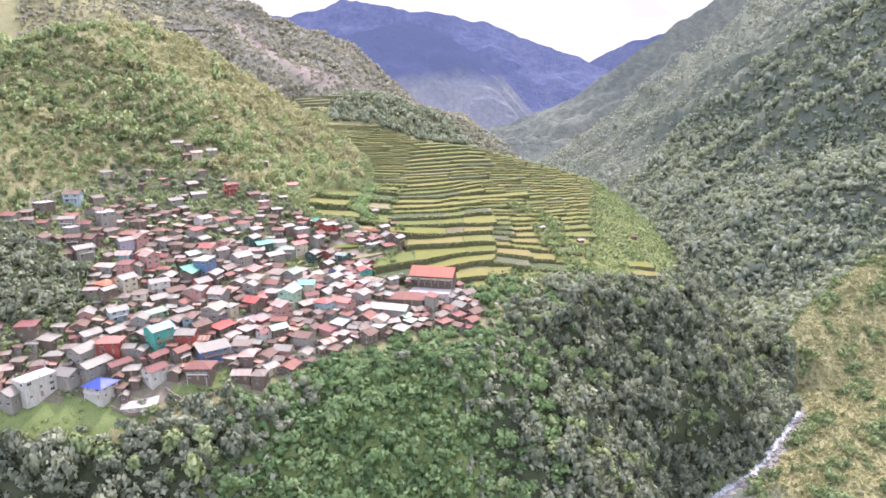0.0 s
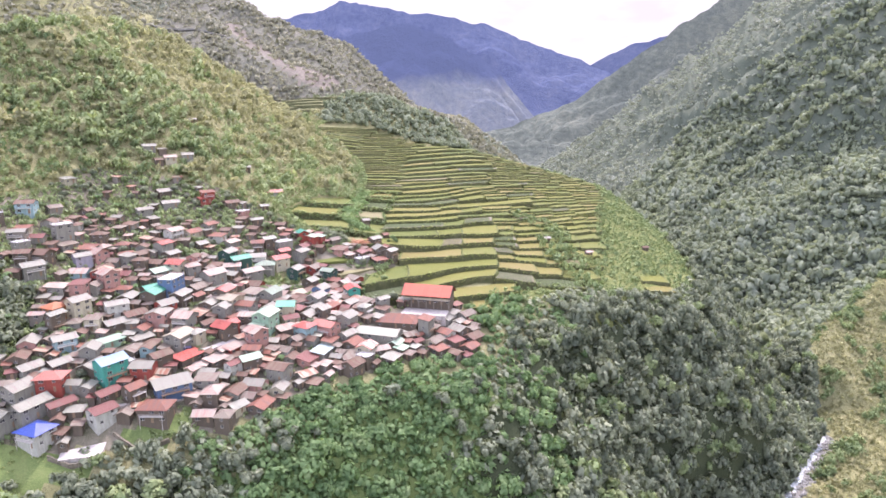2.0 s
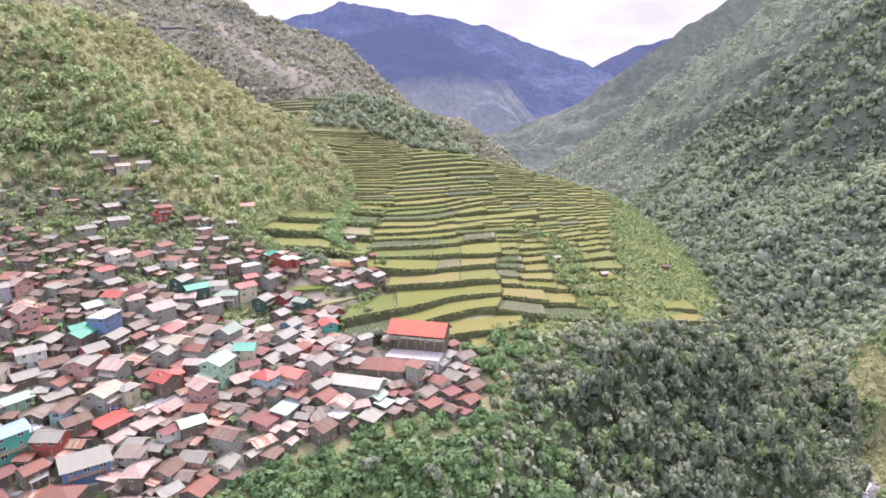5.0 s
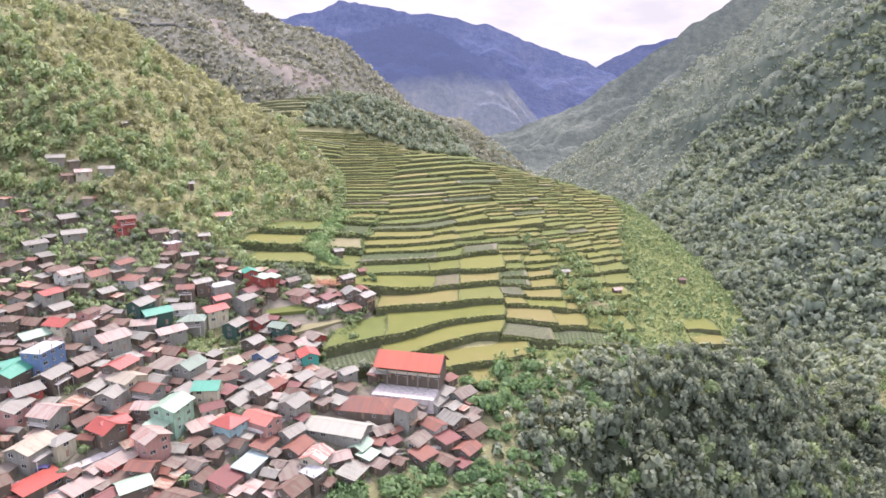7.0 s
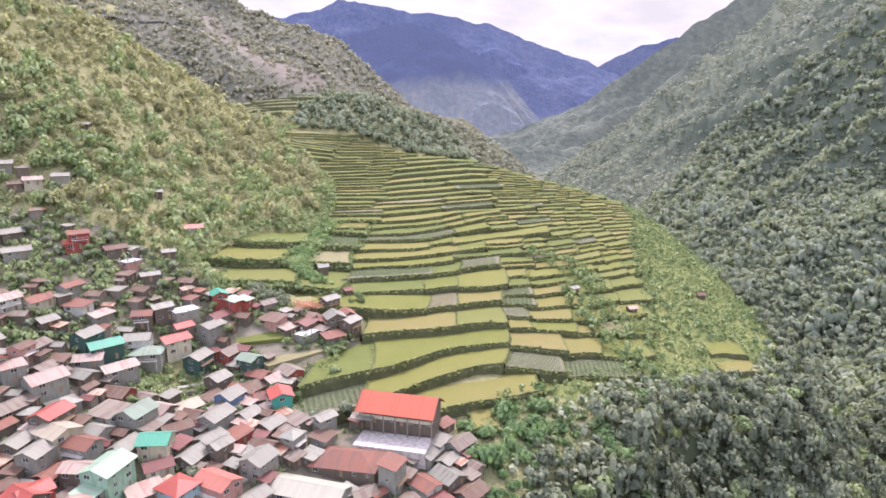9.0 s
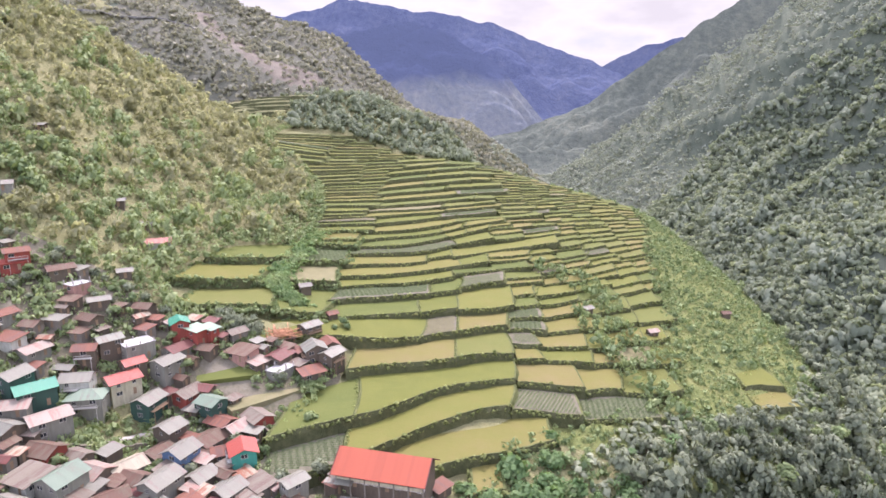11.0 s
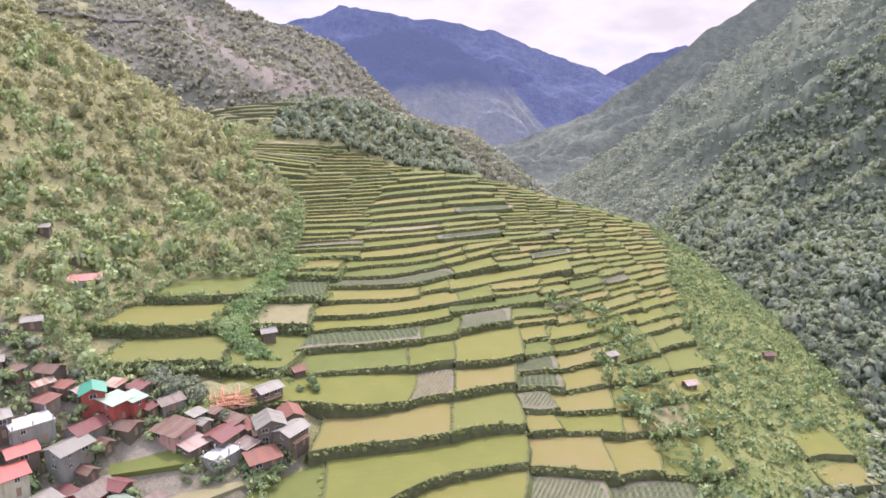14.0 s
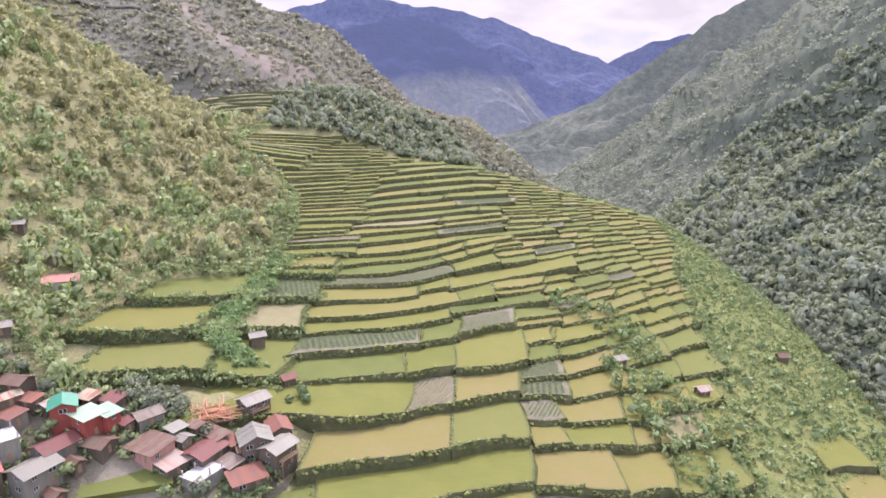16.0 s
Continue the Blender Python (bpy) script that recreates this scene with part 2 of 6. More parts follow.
WALLS = {
    "grey_block": wall_material("wall_grey_block", (0.254, 0.247, 0.233)),
    "wood": wall_material("wall_weathered_wood", (0.141, 0.109, 0.088), 0.6),
    "tin": wall_material("wall_tin_sheet", (0.240, 0.212, 0.198), 0.7),
    "cream": wall_material("wall_cream", (0.480, 0.437, 0.353)),
    "white": wall_material("wall_white", (0.507, 0.507, 0.501)),
    "pink": wall_material("wall_pink", (0.437, 0.240, 0.225)),
    "teal": wall_material("wall_teal", (0.057, 0.339, 0.296), 0.2),
    "light_blue": wall_material("wall_light_blue", (0.296, 0.437, 0.507)),
    "blue": wall_material("wall_blue", (0.113, 0.190, 0.366)),
    "lavender": wall_material("wall_lavender", (0.353, 0.331, 0.437)),
    "green_cream": wall_material("wall_green_cream", (0.282, 0.437, 0.353)),
    "dark_green": wall_material("wall_dark_green", (0.032, 0.084, 0.071)),
    "red_wall": wall_material("wall_red", (0.317, 0.064, 0.049)),
    "orange": wall_material("wall_orange", (0.437, 0.190, 0.084)),
}
GLASS = plain_material("dark_glass", (0.03, 0.035, 0.04), 0.12, 2, 0.3, 0.0)
FRAME = plain_material("window_frame_paint", (0.45, 0.42, 0.38), 0.6, 4, 0.3, 0.005)
TIMBER = plain_material("timber", (0.24, 0.16, 0.10), 0.8, 5, 0.4, 0.01)
CONCRETE = plain_material("concrete", (0.38, 0.345, 0.315), 0.9, 0.7, 0.35, 0.03)
STONE = plain_material("terrace_stone", (0.15, 0.13, 0.095), 0.95, 0.9, 0.55, 0.12)
def smax(a, b, k):
    """The larger of two heights, with a soft crease k metres deep."""
    return 0.5 * (a + b + np.sqrt((a - b) ** 2 + k * k))


def smin(a, b, k):
    return -smax(-a, -b, k)


def ramp(a, b, v):
    v = np.clip((v - a) / (b - a), 0, 1)
    return v * v * (3 - 2 * v)


def waves(x, y, seed, size, octaves=4):
    """Rolling unevenness from crossed sine waves, about -1 to 1."""
    rng = np.random.RandomState(seed)
    out, gain = 0 * x, 1.0
    for _ in range(octaves):
        for _ in range(3):
            a, p, f = rng.uniform(0, 6.28), rng.uniform(0, 6.28), rng.uniform(0.8, 1.25)
            out = out + gain * np.sin((np.cos(a) * x + np.sin(a) * y) * 6.28 * f / size + p + 1.3 * np.sin((np.sin(a) * x - np.cos(a) * y) * 4.1 / size))
        size, gain = size * 0.5, gain * 0.5
    return out / 3.5


# the edge of the bench on which village and fields lie, from the near left round the spur to the far right
RIM_X = np.array([-2600, -260, -170, -122, -75, -45, 10, 34, 75, 140, 172, 182, 180, 170, 150, 120, 60, -40], float)
RIM_Y = np.array([60, 190, 213, 222, 236, 270, 290, 345, 392, 428, 470, 540, 620, 720, 800, 860, 900, 940], float)
# the river, upstream from the left of the flight, and its level
RIV_X = np.array([-2600, -300, -120, 60, 150, 196, 260, 288, 275, 245, 225, 205, 190, 260, 500, 900], float)
RIV_Y = np.array([-400, 60, 150, 262, 354, 386, 458, 550, 680, 900, 1250, 1600, 1950, 2350, 2900, 3600], float)
RIV_Z = np.array([-190, -125, -119, -113, -109, -107, -103, -102, -100, -96, -80, -60, -70, -130, -200, -260], float)


def along(x, y, px, py):
    """Signed distance to a polyline (positive to its left) and the place along it, in pieces."""
    best, side, where = np.full(np.shape(x), 1e9), np.zeros(np.shape(x)), np.zeros(np.shape(x))
    for i in range(len(px) - 1):
        dx, dy = px[i + 1] - px[i], py[i + 1] - py[i]
        u = np.clip(((x - px[i]) * dx + (y - py[i]) * dy) / (dx * dx + dy * dy), 0, 1)
        ox, oy = x - px[i] - u * dx, y - py[i] - u * dy
        d = np.hypot(ox, oy)
        near = d < best - 1e-6
        best = np.where(near, d, best)
        side = np.where(near, np.sign(dx * oy - dy * ox), side)
        where = np.where(near, i + u, where)
    return best * np.where(side == 0, 1, side), where


def bench(x, y):
    """The bench of fields, the village bowl and the hill above it, without steps."""
    fields = 47.5 + np.interp(x, [-400, -110, -50, 15, 600], [62, 22, 4, -0.8, -161]) + 0.118 * (y - 450)
    fields = fields - 0.55 * 14 * np.log1p(np.exp(np.clip((y - 776) / 14, -30, 30)))
    front = 125.6 - 0.814 * (x + 163) + 0.126 * (np.minimum(y, 900) - 600)
    back = 116 - 0.50 * (x + 200) - 0.695 * (y - 700)
    hill = smin(smin(front, back, 14), 200 + 0.497 * np.maximum(x + 250, -55), 20)
    high = smax(fields, hill, 14)
    village = 42 - 0.2 * (x + 110) + 0.25 * (y - 310) - 0.25 * np.maximum(250 - y, 0)
    village = village + 0.22 * np.maximum(-165 - x, 0) + 0.75 * 22 * np.log1p(np.exp(np.clip((y - 408) / 22, -30, 30))) + 0.05 * np.maximum(x + 60, 0)
    dell = 10 * np.exp(-((x + 85) / 32) ** 2 - ((y - 362) / 26) ** 2)
    return smin(high, village, 6) - dell


def far_left(x, y):
    """The brown hill beyond the fields, and the terraced knob at its foot."""
    hill = 173 - np.where(x < -207, 0.35, 0.9) * (x + 207) + 0.34 * (np.minimum(y, 1330) - 1124) - 0.6 * np.maximum(y - 1330, 0)
    hill = smax(hill, 118 - 0.25 * (x + 74) - 0.5 * np.maximum(x - 20, 0) - 0.4 * np.maximum(1250 - y, 0) - 0.5 * np.maximum(y - 1420, 0), 12)
    front = -40 + 0.9 * (y - 860) - 0.35 * (x + 190)
    hill = smin(hill, front, 30)
    knob = 141 - 0.42 * np.maximum(x + 98, 0) - 0.7 * np.maximum(x + 10, 0) - 0.001 * np.maximum(-140 - x, 0) ** 2 - 0.62 * np.maximum(835 - y, 0) - 0.4 * np.maximum(y - 850, 0)
    return smax(hill, knob, 10)


def right_hill(x, y):
    foot = np.interp(y, [-400, 300, 660, 800, 1200, 1900, 2400, 3000, 3800], [560, 560, 450, 372, 362, 300, 560, 1000, 1500])
    rise = np.interp(y, [-400, 600, 800, 1200, 1900, 2600], [0.7, 0.8, 0.84, 0.9, 0.72, 0.55])
    z = rise * (x - foot)
    z = smin(z, 480 + 0.2 * (x - 600), 80)
    # ribs and gullies running down the slope
    q = (y + 0.45 * (x - 350)) / 150 + 0.35 * np.sin(x / 90) + 0.2 * np.sin((x + y) / 57)
    rib = 1 - 2 * np.abs(np.sin(np.pi * q)) ** 0.8
    z = z + ramp(20, 220, x - foot + 60) * ramp(560, 760, y) * np.interp(y, [700, 1200, 2000], [32, 34, 22]) * (rib + 0.55 * waves(x, y, 9, 190, 3))
    # a nearer spur running down to the river
    s, q = 0.8 * (x - 280) + 0.6 * (y - 528), -0.6 * (x - 280) + 0.8 * (y - 528)
    spur = -66 + 0.24 * s + 0.5 * np.maximum(s - 240, 0) - np.where(q > 0, 0.75, 0.42) * np.abs(q) - 0.8 * np.maximum(-s, 0)
    return smax(z, spur, 8)


def height(x, y):
    x, y = np.asarray(x, float), np.asarray(y, float)
    d, k = along(x, y, RIM_X, RIM_Y)
    d = d + 7
    steep = np.interp(k, [0, 3, 5, 6.5, 8, 10, 12, 17], [0.9, 0.95, 0.95, 1.3, 1.5, 1.4, 1.1, 0.7])
    out = np.maximum(-d, 0)
    top = bench(x, y)
    spur = top - steep * 6 * np.log1p(np.exp(np.clip(-d / 6, -30, 30)))
    left = smax(spur, far_left(x, y), 10)
    z = smax(left, right_hill(x, y), 6) - 260 * ramp(1850, 2350, y) - 160 * ramp(1480, 1900, y) * ramp(260, 60, x)
    r, j = along(x, y, RIV_X, RIV_Y)
    bed = np.interp(j, np.arange(len(RIV_Z)), RIV_Z)
    z = z + ramp(3.5, 4.1, j) * ramp(6.3, 6.0, j) * ramp(-13, -6, r) * (smin(z, bed + 1.6 * np.maximum(np.abs(r) - 5, 0) + 5 * np.maximum(np.abs(r) - 16, 0), 1.5) - z)
    z = smax(z, bed + 0.35 * np.clip(np.abs(r) - 7, 0, 40), 1.5)
    far = np.maximum(np.hypot(x, y - 300) - 500, 0)
    rough = ramp(0, 40, out) * 4 + ramp(300, 900, far) * 10 + ramp(-190, -260, x) * 5
    rough = rough * ramp(8, 60, np.abs(r))
    ribs = ramp(4, 40, out) * ramp(600, 470, y) * 5.5 * waves(x - 0.3 * y, 0.3 * y + 0.15 * x, 8, 62, 2)
    return z + rough * waves(x, y, 5, 170, 3) + ribs * ramp(10, 50, r)


# ---- building aids ----
class Geo:
    """Points and faces of one mesh, with a material number for each face."""

    def __init__(self):
        self.v, self.f, self.m = [], [], []

    def face(self, pts, mat=0):
        n = len(self.v)
        self.v += [tuple(p) for p in pts]
        self.f.append(tuple(range(n, n + len(pts))))
        self.m.append(mat)

    def box(self, x0, y0, z0, x1, y1, z1, mat=0, turn=None):
        c = [(x, y, z) for z in (z0, z1) for y in (y0, y1) for x in (x0, x1)]
        if turn is not None:
            c = [tuple(turn @ Vector(p)) for p in c]
        n = len(self.v)
        self.v += c
        for q in ((0, 2, 3, 1), (4, 5, 7, 6), (0, 1, 5, 4), (2, 6, 7, 3), (0, 4, 6, 2), (1, 3, 7, 5)):
            self.f.append(tuple(n + i for i in q))
            self.m.append(mat)

    def slab(self, pts, thick, mat=0):
        """A sheet with corners pts (counter-clockwise seen from above) and a thickness straight down."""
        low = [(x, y, z - thick) for x, y, z in pts]
        k = len(pts)
        n = len(self.v)
        self.v += [tuple(p) for p in pts] + low
        self.f += [tuple(range(n, n + k)), tuple(range(n + 2 * k - 1, n + k - 1, -1))]
        self.f += [(n + i, n + k + i, n + k + (i + 1) % k, n + (i + 1) % k) for i in range(k)]
        self.m += [mat] * (k + 2)

    def rod(self, a, b, ra, rb, sides=6, mat=0):
        a, b = Vector(a), Vector(b)
        q = (b - a).to_track_quat("Z", "Y")
        n = len(self.v)
        for c, r in ((a, ra), (b, rb)):
            self.v += [tuple(c + q @ Vector((r * math.cos(6.2832 * i / sides), r * math.sin(6.2832 * i / sides), 0))) for i in range(sides)]
        self.f += [(n + i, n + (i + 1) % sides, n + sides + (i + 1) % sides, n + sides + i) for i in range(sides)]
        self.f.append(tuple(n + sides + i for i in range(sides)))
        self.m += [mat] * (sides + 1)

    def mesh(self, name, mats, smooth=False):
        me = bpy.data.meshes.new(name)
        me.from_pydata(self.v, [], self.f)
        for m in mats:
            me.materials.append(m)
        if len(mats) > 1:
            me.polygons.foreach_set("material_index", self.m)
        if smooth:
            me.shade_smooth()
        return me


def part(name, geo, mats, parent, label="", smooth=False):
    """Links a Geo or a mesh as one object under a thing or a part."""
    mats = mats if isinstance(mats, (list, tuple)) else [mats]
    me = geo.mesh(name, mats, smooth) if isinstance(geo, Geo) else geo
    ob = new(name, me)
    ob.parent = parent
    if label:
        ob["label"] = label
    return ob


def thing(name, m, label, category, group="", kind=""):
    ob = new(name)
    ob.matrix_world = m
    ob.empty_display_size = 0.5
    return tagged(ob, label, category, group, kind)


def array_mesh(name, verts, quads, mats, mat_index=None, smooth=False, normals=None):
    """A mesh from arrays of points and of faces with one number of corners."""
    me = bpy.data.meshes.new(name)
    k = quads.shape[1]
    me.vertices.add(len(verts))
    me.vertices.foreach_set("co", np.ascontiguousarray(verts, np.float32).ravel())
    me.loops.add(quads.size)
    me.loops.foreach_set("vertex_index", np.ascontiguousarray(quads, np.int32).ravel())
    me.polygons.add(len(quads))
    me.polygons.foreach_set("loop_start", np.arange(0, quads.size, k, dtype=np.int32))
    if mat_index is not None:
        me.polygons.foreach_set("material_index", np.ascontiguousarray(mat_index, np.int32))
    me.update(calc_edges=True)
    for m in mats:
        me.materials.append(m)
    if normals is not None:
        me.attributes.new("custom_normal", "FLOAT_VECTOR", "POINT").data.foreach_set("vector", np.ascontiguousarray(normals, np.float32).ravel())
    if smooth or normals is not None:
        me.shade_smooth()
    return me


# ---- ground ----
def spread(*runs):
    return np.unique(np.concatenate([np.arange(a, b, s) for a, b, s in runs]).astype(float))


LEFT_Y = np.array([340, 352, 370, 388, 398, 403, 412, 438, 470, 490, 510, 560, 590, 620, 640, 700, 800, 900], float)
LEFT_X = np.array([-48, -52, -52, -40, -42, -70, -104, -106, -97, -80, -74, -76, -84, -102, -128, -148, -150, -150], float)
RIGHT_X = np.array([5, 14, 26, 46, 60, 68, 81, 90, 99, 105, 110, 119, 125, 131, 137, 152, 160, 60], float)


def in_fields(x, y, margin=0.0):
    return (y > 352 - margin - 3 * ramp(0, 12, x) - 8 * ramp(-25, -29, x)) & (y < 772 + margin) & (x > np.interp(y, LEFT_Y, LEFT_X) - margin) & (x < np.interp(y, LEFT_Y, RIGHT_X) + margin) & (np.hypot(x + 54, y - 405) > 20 - margin)



VILLAGE = [(-215, 250), (-205, 228), (-170, 221), (-128, 229), (-82, 246), (-52, 281), (-20, 301), (3, 305), (9, 330), (0, 346), (-30, 350), (-42, 372), (-37, 396), (-52, 404), (-96, 402), (-128, 412), (-165, 408), (-205, 392), (-226, 330)]

# the mown plot below the lowest houses
LAWN = [(-190, 207), (-160, 210), (-135, 216), (-121, 222), (-124, 229), (-140, 229), (-168, 220), (-192, 216)]
# grass plots by the court, and the grove at the side of the village
PLOT = [(-119, 236), (-110, 231), (-98, 239), (-90, 247), (-100, 250), (-110, 244)]
# the bare red streak down the brown hill
SCAR = [(-450, 1215), (-400, 1225), (-330, 1185), (-270, 1135), (-192, 1152), (-205, 1105), (-250, 1080), (-300, 1110), (-365, 1165)]
GROVE = [(-230, 240), (-192, 246), (-173, 250), (-164, 262), (-168, 282), (-178, 296), (-206, 304), (-235, 300)]


def inside(x, y, poly):
    x, y = np.asarray(x, float), np.asarray(y, float)
    hit = np.zeros(np.shape(x), bool)
    for (ax, ay), (bx, by) in zip(poly, poly[1:] + poly[:1]):
        cross = (ay > y) != (by > y)
        hit ^= cross & (x < (bx - ax) * (y - ay) / (by - ay + 1e-12) + ax)
    return hit


xs = spread((-2700, -900, 45), (-900, -340, 12), (-340, 340, 4), (340, 800, 8), (800, 3000, 40))
ys = spread((-900, 100, 40), (100, 840, 4), (840, 1500, 10), (1500, 4300, 40))
X, Y = np.meshgrid(xs, ys)
Z = height(X, Y)
Z = Z - 2.4 * np.where(in_fields(X, Y, 2.0), 1.0, 0.0)
n_x = len(xs)
corner = (np.arange(len(ys) - 1)[:, None] * n_x + np.arange(n_x - 1)).ravel()
quads = np.stack([corner, corner + 1, corner + 1 + n_x, corner + n_x], 1)
cx, cy = (X[:-1, :-1] + 1.5).ravel(), (Y[:-1, :-1] + 1.5).ravel()
river_off, _ = along(cx, cy, RIV_X, RIV_Y)
rim_off, _ = along(cx, cy, RIM_X, RIM_Y)
cover = np.zeros(len(quads), int)
cover[(rim_off < -4) | (cx > 230) | ((cx > 60) & (cy > 900))] = 1
cover[(cx > 200) & (cy < 660) & (-0.6 * (cx - 280) + 0.8 * (cy - 528) < 10) & (river_off < -6)] = 0
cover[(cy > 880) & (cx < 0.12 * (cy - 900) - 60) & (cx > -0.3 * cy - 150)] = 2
cover[inside(cx, cy, VILLAGE)] = 3
cover[(np.hypot((cx + 93) / 1.4, cy - 356) < 12)] = 0
cover[(river_off > -7) & (river_off < 3) & (cy < 462)] = 4
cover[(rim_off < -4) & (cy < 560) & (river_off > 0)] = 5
cover[inside(cx, cy, LAWN) | inside(cx, cy, PLOT)] = 6
cover[(rim_off > -9 + 4 * np.sin(cy / 11)) & (cx > np.interp(cy, LEFT_Y, RIGHT_X) - 6) & (cx > 30) & (cy > 372) & (cy < 800)] = 7
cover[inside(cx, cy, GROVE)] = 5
cover[(cx < 14 + 7 * np.sin(cy / 9)) & (cx > -92 + 8 * np.sin(cy / 7)) & (rim_off < -2) & (rim_off > -100 + 9 * np.sin(cx / 8)) & (cy < 345) & (river_off > 8)] = 6
cover[inside(cx, cy, SCAR)] = 8
ground = new("ground", array_mesh("ground", np.stack([X.ravel(), Y.ravel(), Z.ravel()], 1), quads, [GRASS, SCRUB, BROWN, EARTH, GRAVEL, SHADE_FLOOR, MOWN, ROUGH, RED_EARTH], cover, True))
tagged(ground, "steep green valley slopes of grass, scrub and bare earth", "ground", kind="structure")

# river: a white, broken stream in its gravel bed
W = np.linspace(3.0, 6.03, 500)
wx, wy, wz = (np.interp(W, np.arange(len(v)), v) for v in (RIV_X, RIV_Y, RIV_Z))
gx, gy = np.gradient(wx), np.gradient(wy)
g = np.hypot(gx, gy)
half = 2.3 + 0.6 * np.sin(W * 40) + 0.5 * np.sin(W * 97)
rows = []
for k in np.linspace(-1, 1, 7):
    rows.append(np.stack([wx - gy / g * half * k, wy + gx / g * half * k, wz + 1.0 + 0.22 * np.sin(W * 310 + 9 * k) + 0.15 * np.sin(W * 523 - 7 * k)], 1))
v = np.concatenate(rows)
a = (np.arange(6)[:, None] * 500 + np.arange(499)).ravel()
m, t, b = nodes_of("river_water")
foam = noise_node(t, 0.9, 6, 0.7)
t.links.new(ramp_node(t, foam, [(0.42, (0.16, 0.19, 0.19)), (0.5, (0.38, 0.41, 0.41)), (0.6, (0.52, 0.54, 0.54))]), b.inputs["Base Color"])
b.inputs["Roughness"].default_value = 0.2
bump_node(t, b, foam, 0.8, 0.2)
river = new("river", array_mesh("river", v, np.stack([a, a + 1, a + 501, a + 500], 1), [m], None, True))
tagged(river, "narrow white-water river in a stony bed", "river", kind="structure")
rng = np.random.RandomState(11)
rocks = Geo()
for _ in range(260):
    i = rng.randint(250, 500)
    k = -rng.uniform(0.7, 3.0) if rng.rand() < 0.85 else rng.uniform(0.7, 1.2)
    c = np.array([wx[i] - gy[i] / g[i] * half[i] * k, wy[i] + gx[i] / g[i] * half[i] * k])
    r = rng.uniform(0.5, 2.1)
    z0 = float(height(c[0], c[1]))
    ring = [[(c[0] + r * f * rng.uniform(0.75, 1.2) * math.cos(a_), c[1] + r * f * rng.uniform(0.75, 1.2) * math.sin(a_), z0 + h_ * r) for a_ in np.arange(6) * 1.047] for f, h_ in ((1, -0.4), (0.9, 0.4), (0.45, 0.85))]
    for lo, hi in zip(ring, ring[1:]):
        for i2 in range(6):
            rocks.face((lo[i2], lo[(i2 + 1) % 6], hi[(i2 + 1) % 6], hi[i2]))
    rocks.face(ring[2])
tagged(new("river_boulders", rocks.mesh("river_boulders", [GRAVEL])), "pale grey boulders strewn along the river bed", "boulders", kind="stuff")

# far mountains, blued by haze in their colour, and the bright clouded sky behind them
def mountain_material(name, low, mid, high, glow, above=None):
    """Far forest: kilometres of blue haze are put into its colour and glow."""
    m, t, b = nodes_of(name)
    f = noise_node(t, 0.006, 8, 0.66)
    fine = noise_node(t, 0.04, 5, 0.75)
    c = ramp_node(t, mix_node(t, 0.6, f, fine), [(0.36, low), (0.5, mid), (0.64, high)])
    # high parts blend to another colour, so the crest merges with the haze
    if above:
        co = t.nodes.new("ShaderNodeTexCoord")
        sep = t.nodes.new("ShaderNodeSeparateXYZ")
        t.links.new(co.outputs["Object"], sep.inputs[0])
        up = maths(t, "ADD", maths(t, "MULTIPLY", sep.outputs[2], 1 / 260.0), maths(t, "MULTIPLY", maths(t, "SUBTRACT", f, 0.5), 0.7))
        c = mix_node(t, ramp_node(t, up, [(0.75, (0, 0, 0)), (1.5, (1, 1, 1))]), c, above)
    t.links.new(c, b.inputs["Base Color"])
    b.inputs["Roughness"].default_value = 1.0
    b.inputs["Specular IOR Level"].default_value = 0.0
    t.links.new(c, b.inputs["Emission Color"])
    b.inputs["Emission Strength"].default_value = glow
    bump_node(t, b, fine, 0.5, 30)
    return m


HAZE_BLUE_MOUNTAIN = mountain_material("haze_blue_mountain", (0.057, 0.071, 0.130), (0.074, 0.090, 0.152), (0.098, 0.112, 0.168), 0.42)
# paler copy: sunlight on the spur is put into this colour
PAINTED_LIT_SPUR = mountain_material("painted_lit_spur", (0.102, 0.120, 0.155), (0.140, 0.156, 0.18), (0.190, 0.196, 0.204), 0.42, (0.072, 0.088, 0.15))


def mountain(name, y0, prof_x, prof_z, lean, seed, label, mat):
    """A far range: crest heights along x, falling towards the valley with ribs and gullies."""
    x = np.linspace(prof_x[0], prof_x[-1], 220)
    crest = np.interp(x, prof_x, prof_z) + 9 * waves(x, 0 * x, seed, 160, 4)
    v = np.linspace(0, 1, 60)
    XX, V = np.meshgrid(x, v)
    rib = waves(XX + 260 * V, 900 * V, seed + 1, 420, 4)
    YY = y0 - lean * V + 0.14 * lean * rib * V
    ZZ = crest[None, :] * (1 - V) ** 1.1 - 120 * V + 60 * rib * np.sin(np.pi * np.clip(V * 1.3, 0, 1))
    a = (np.arange(59)[:, None] * 220 + np.arange(219)).ravel()
    ob = new(name, array_mesh(name, np.stack([XX.ravel(), YY.ravel(), ZZ.ravel()], 1), np.stack([a, a + 220, a + 221, a + 1], 1), [mat], None, True))
    return tagged(ob, label, "mountain", kind="structure")


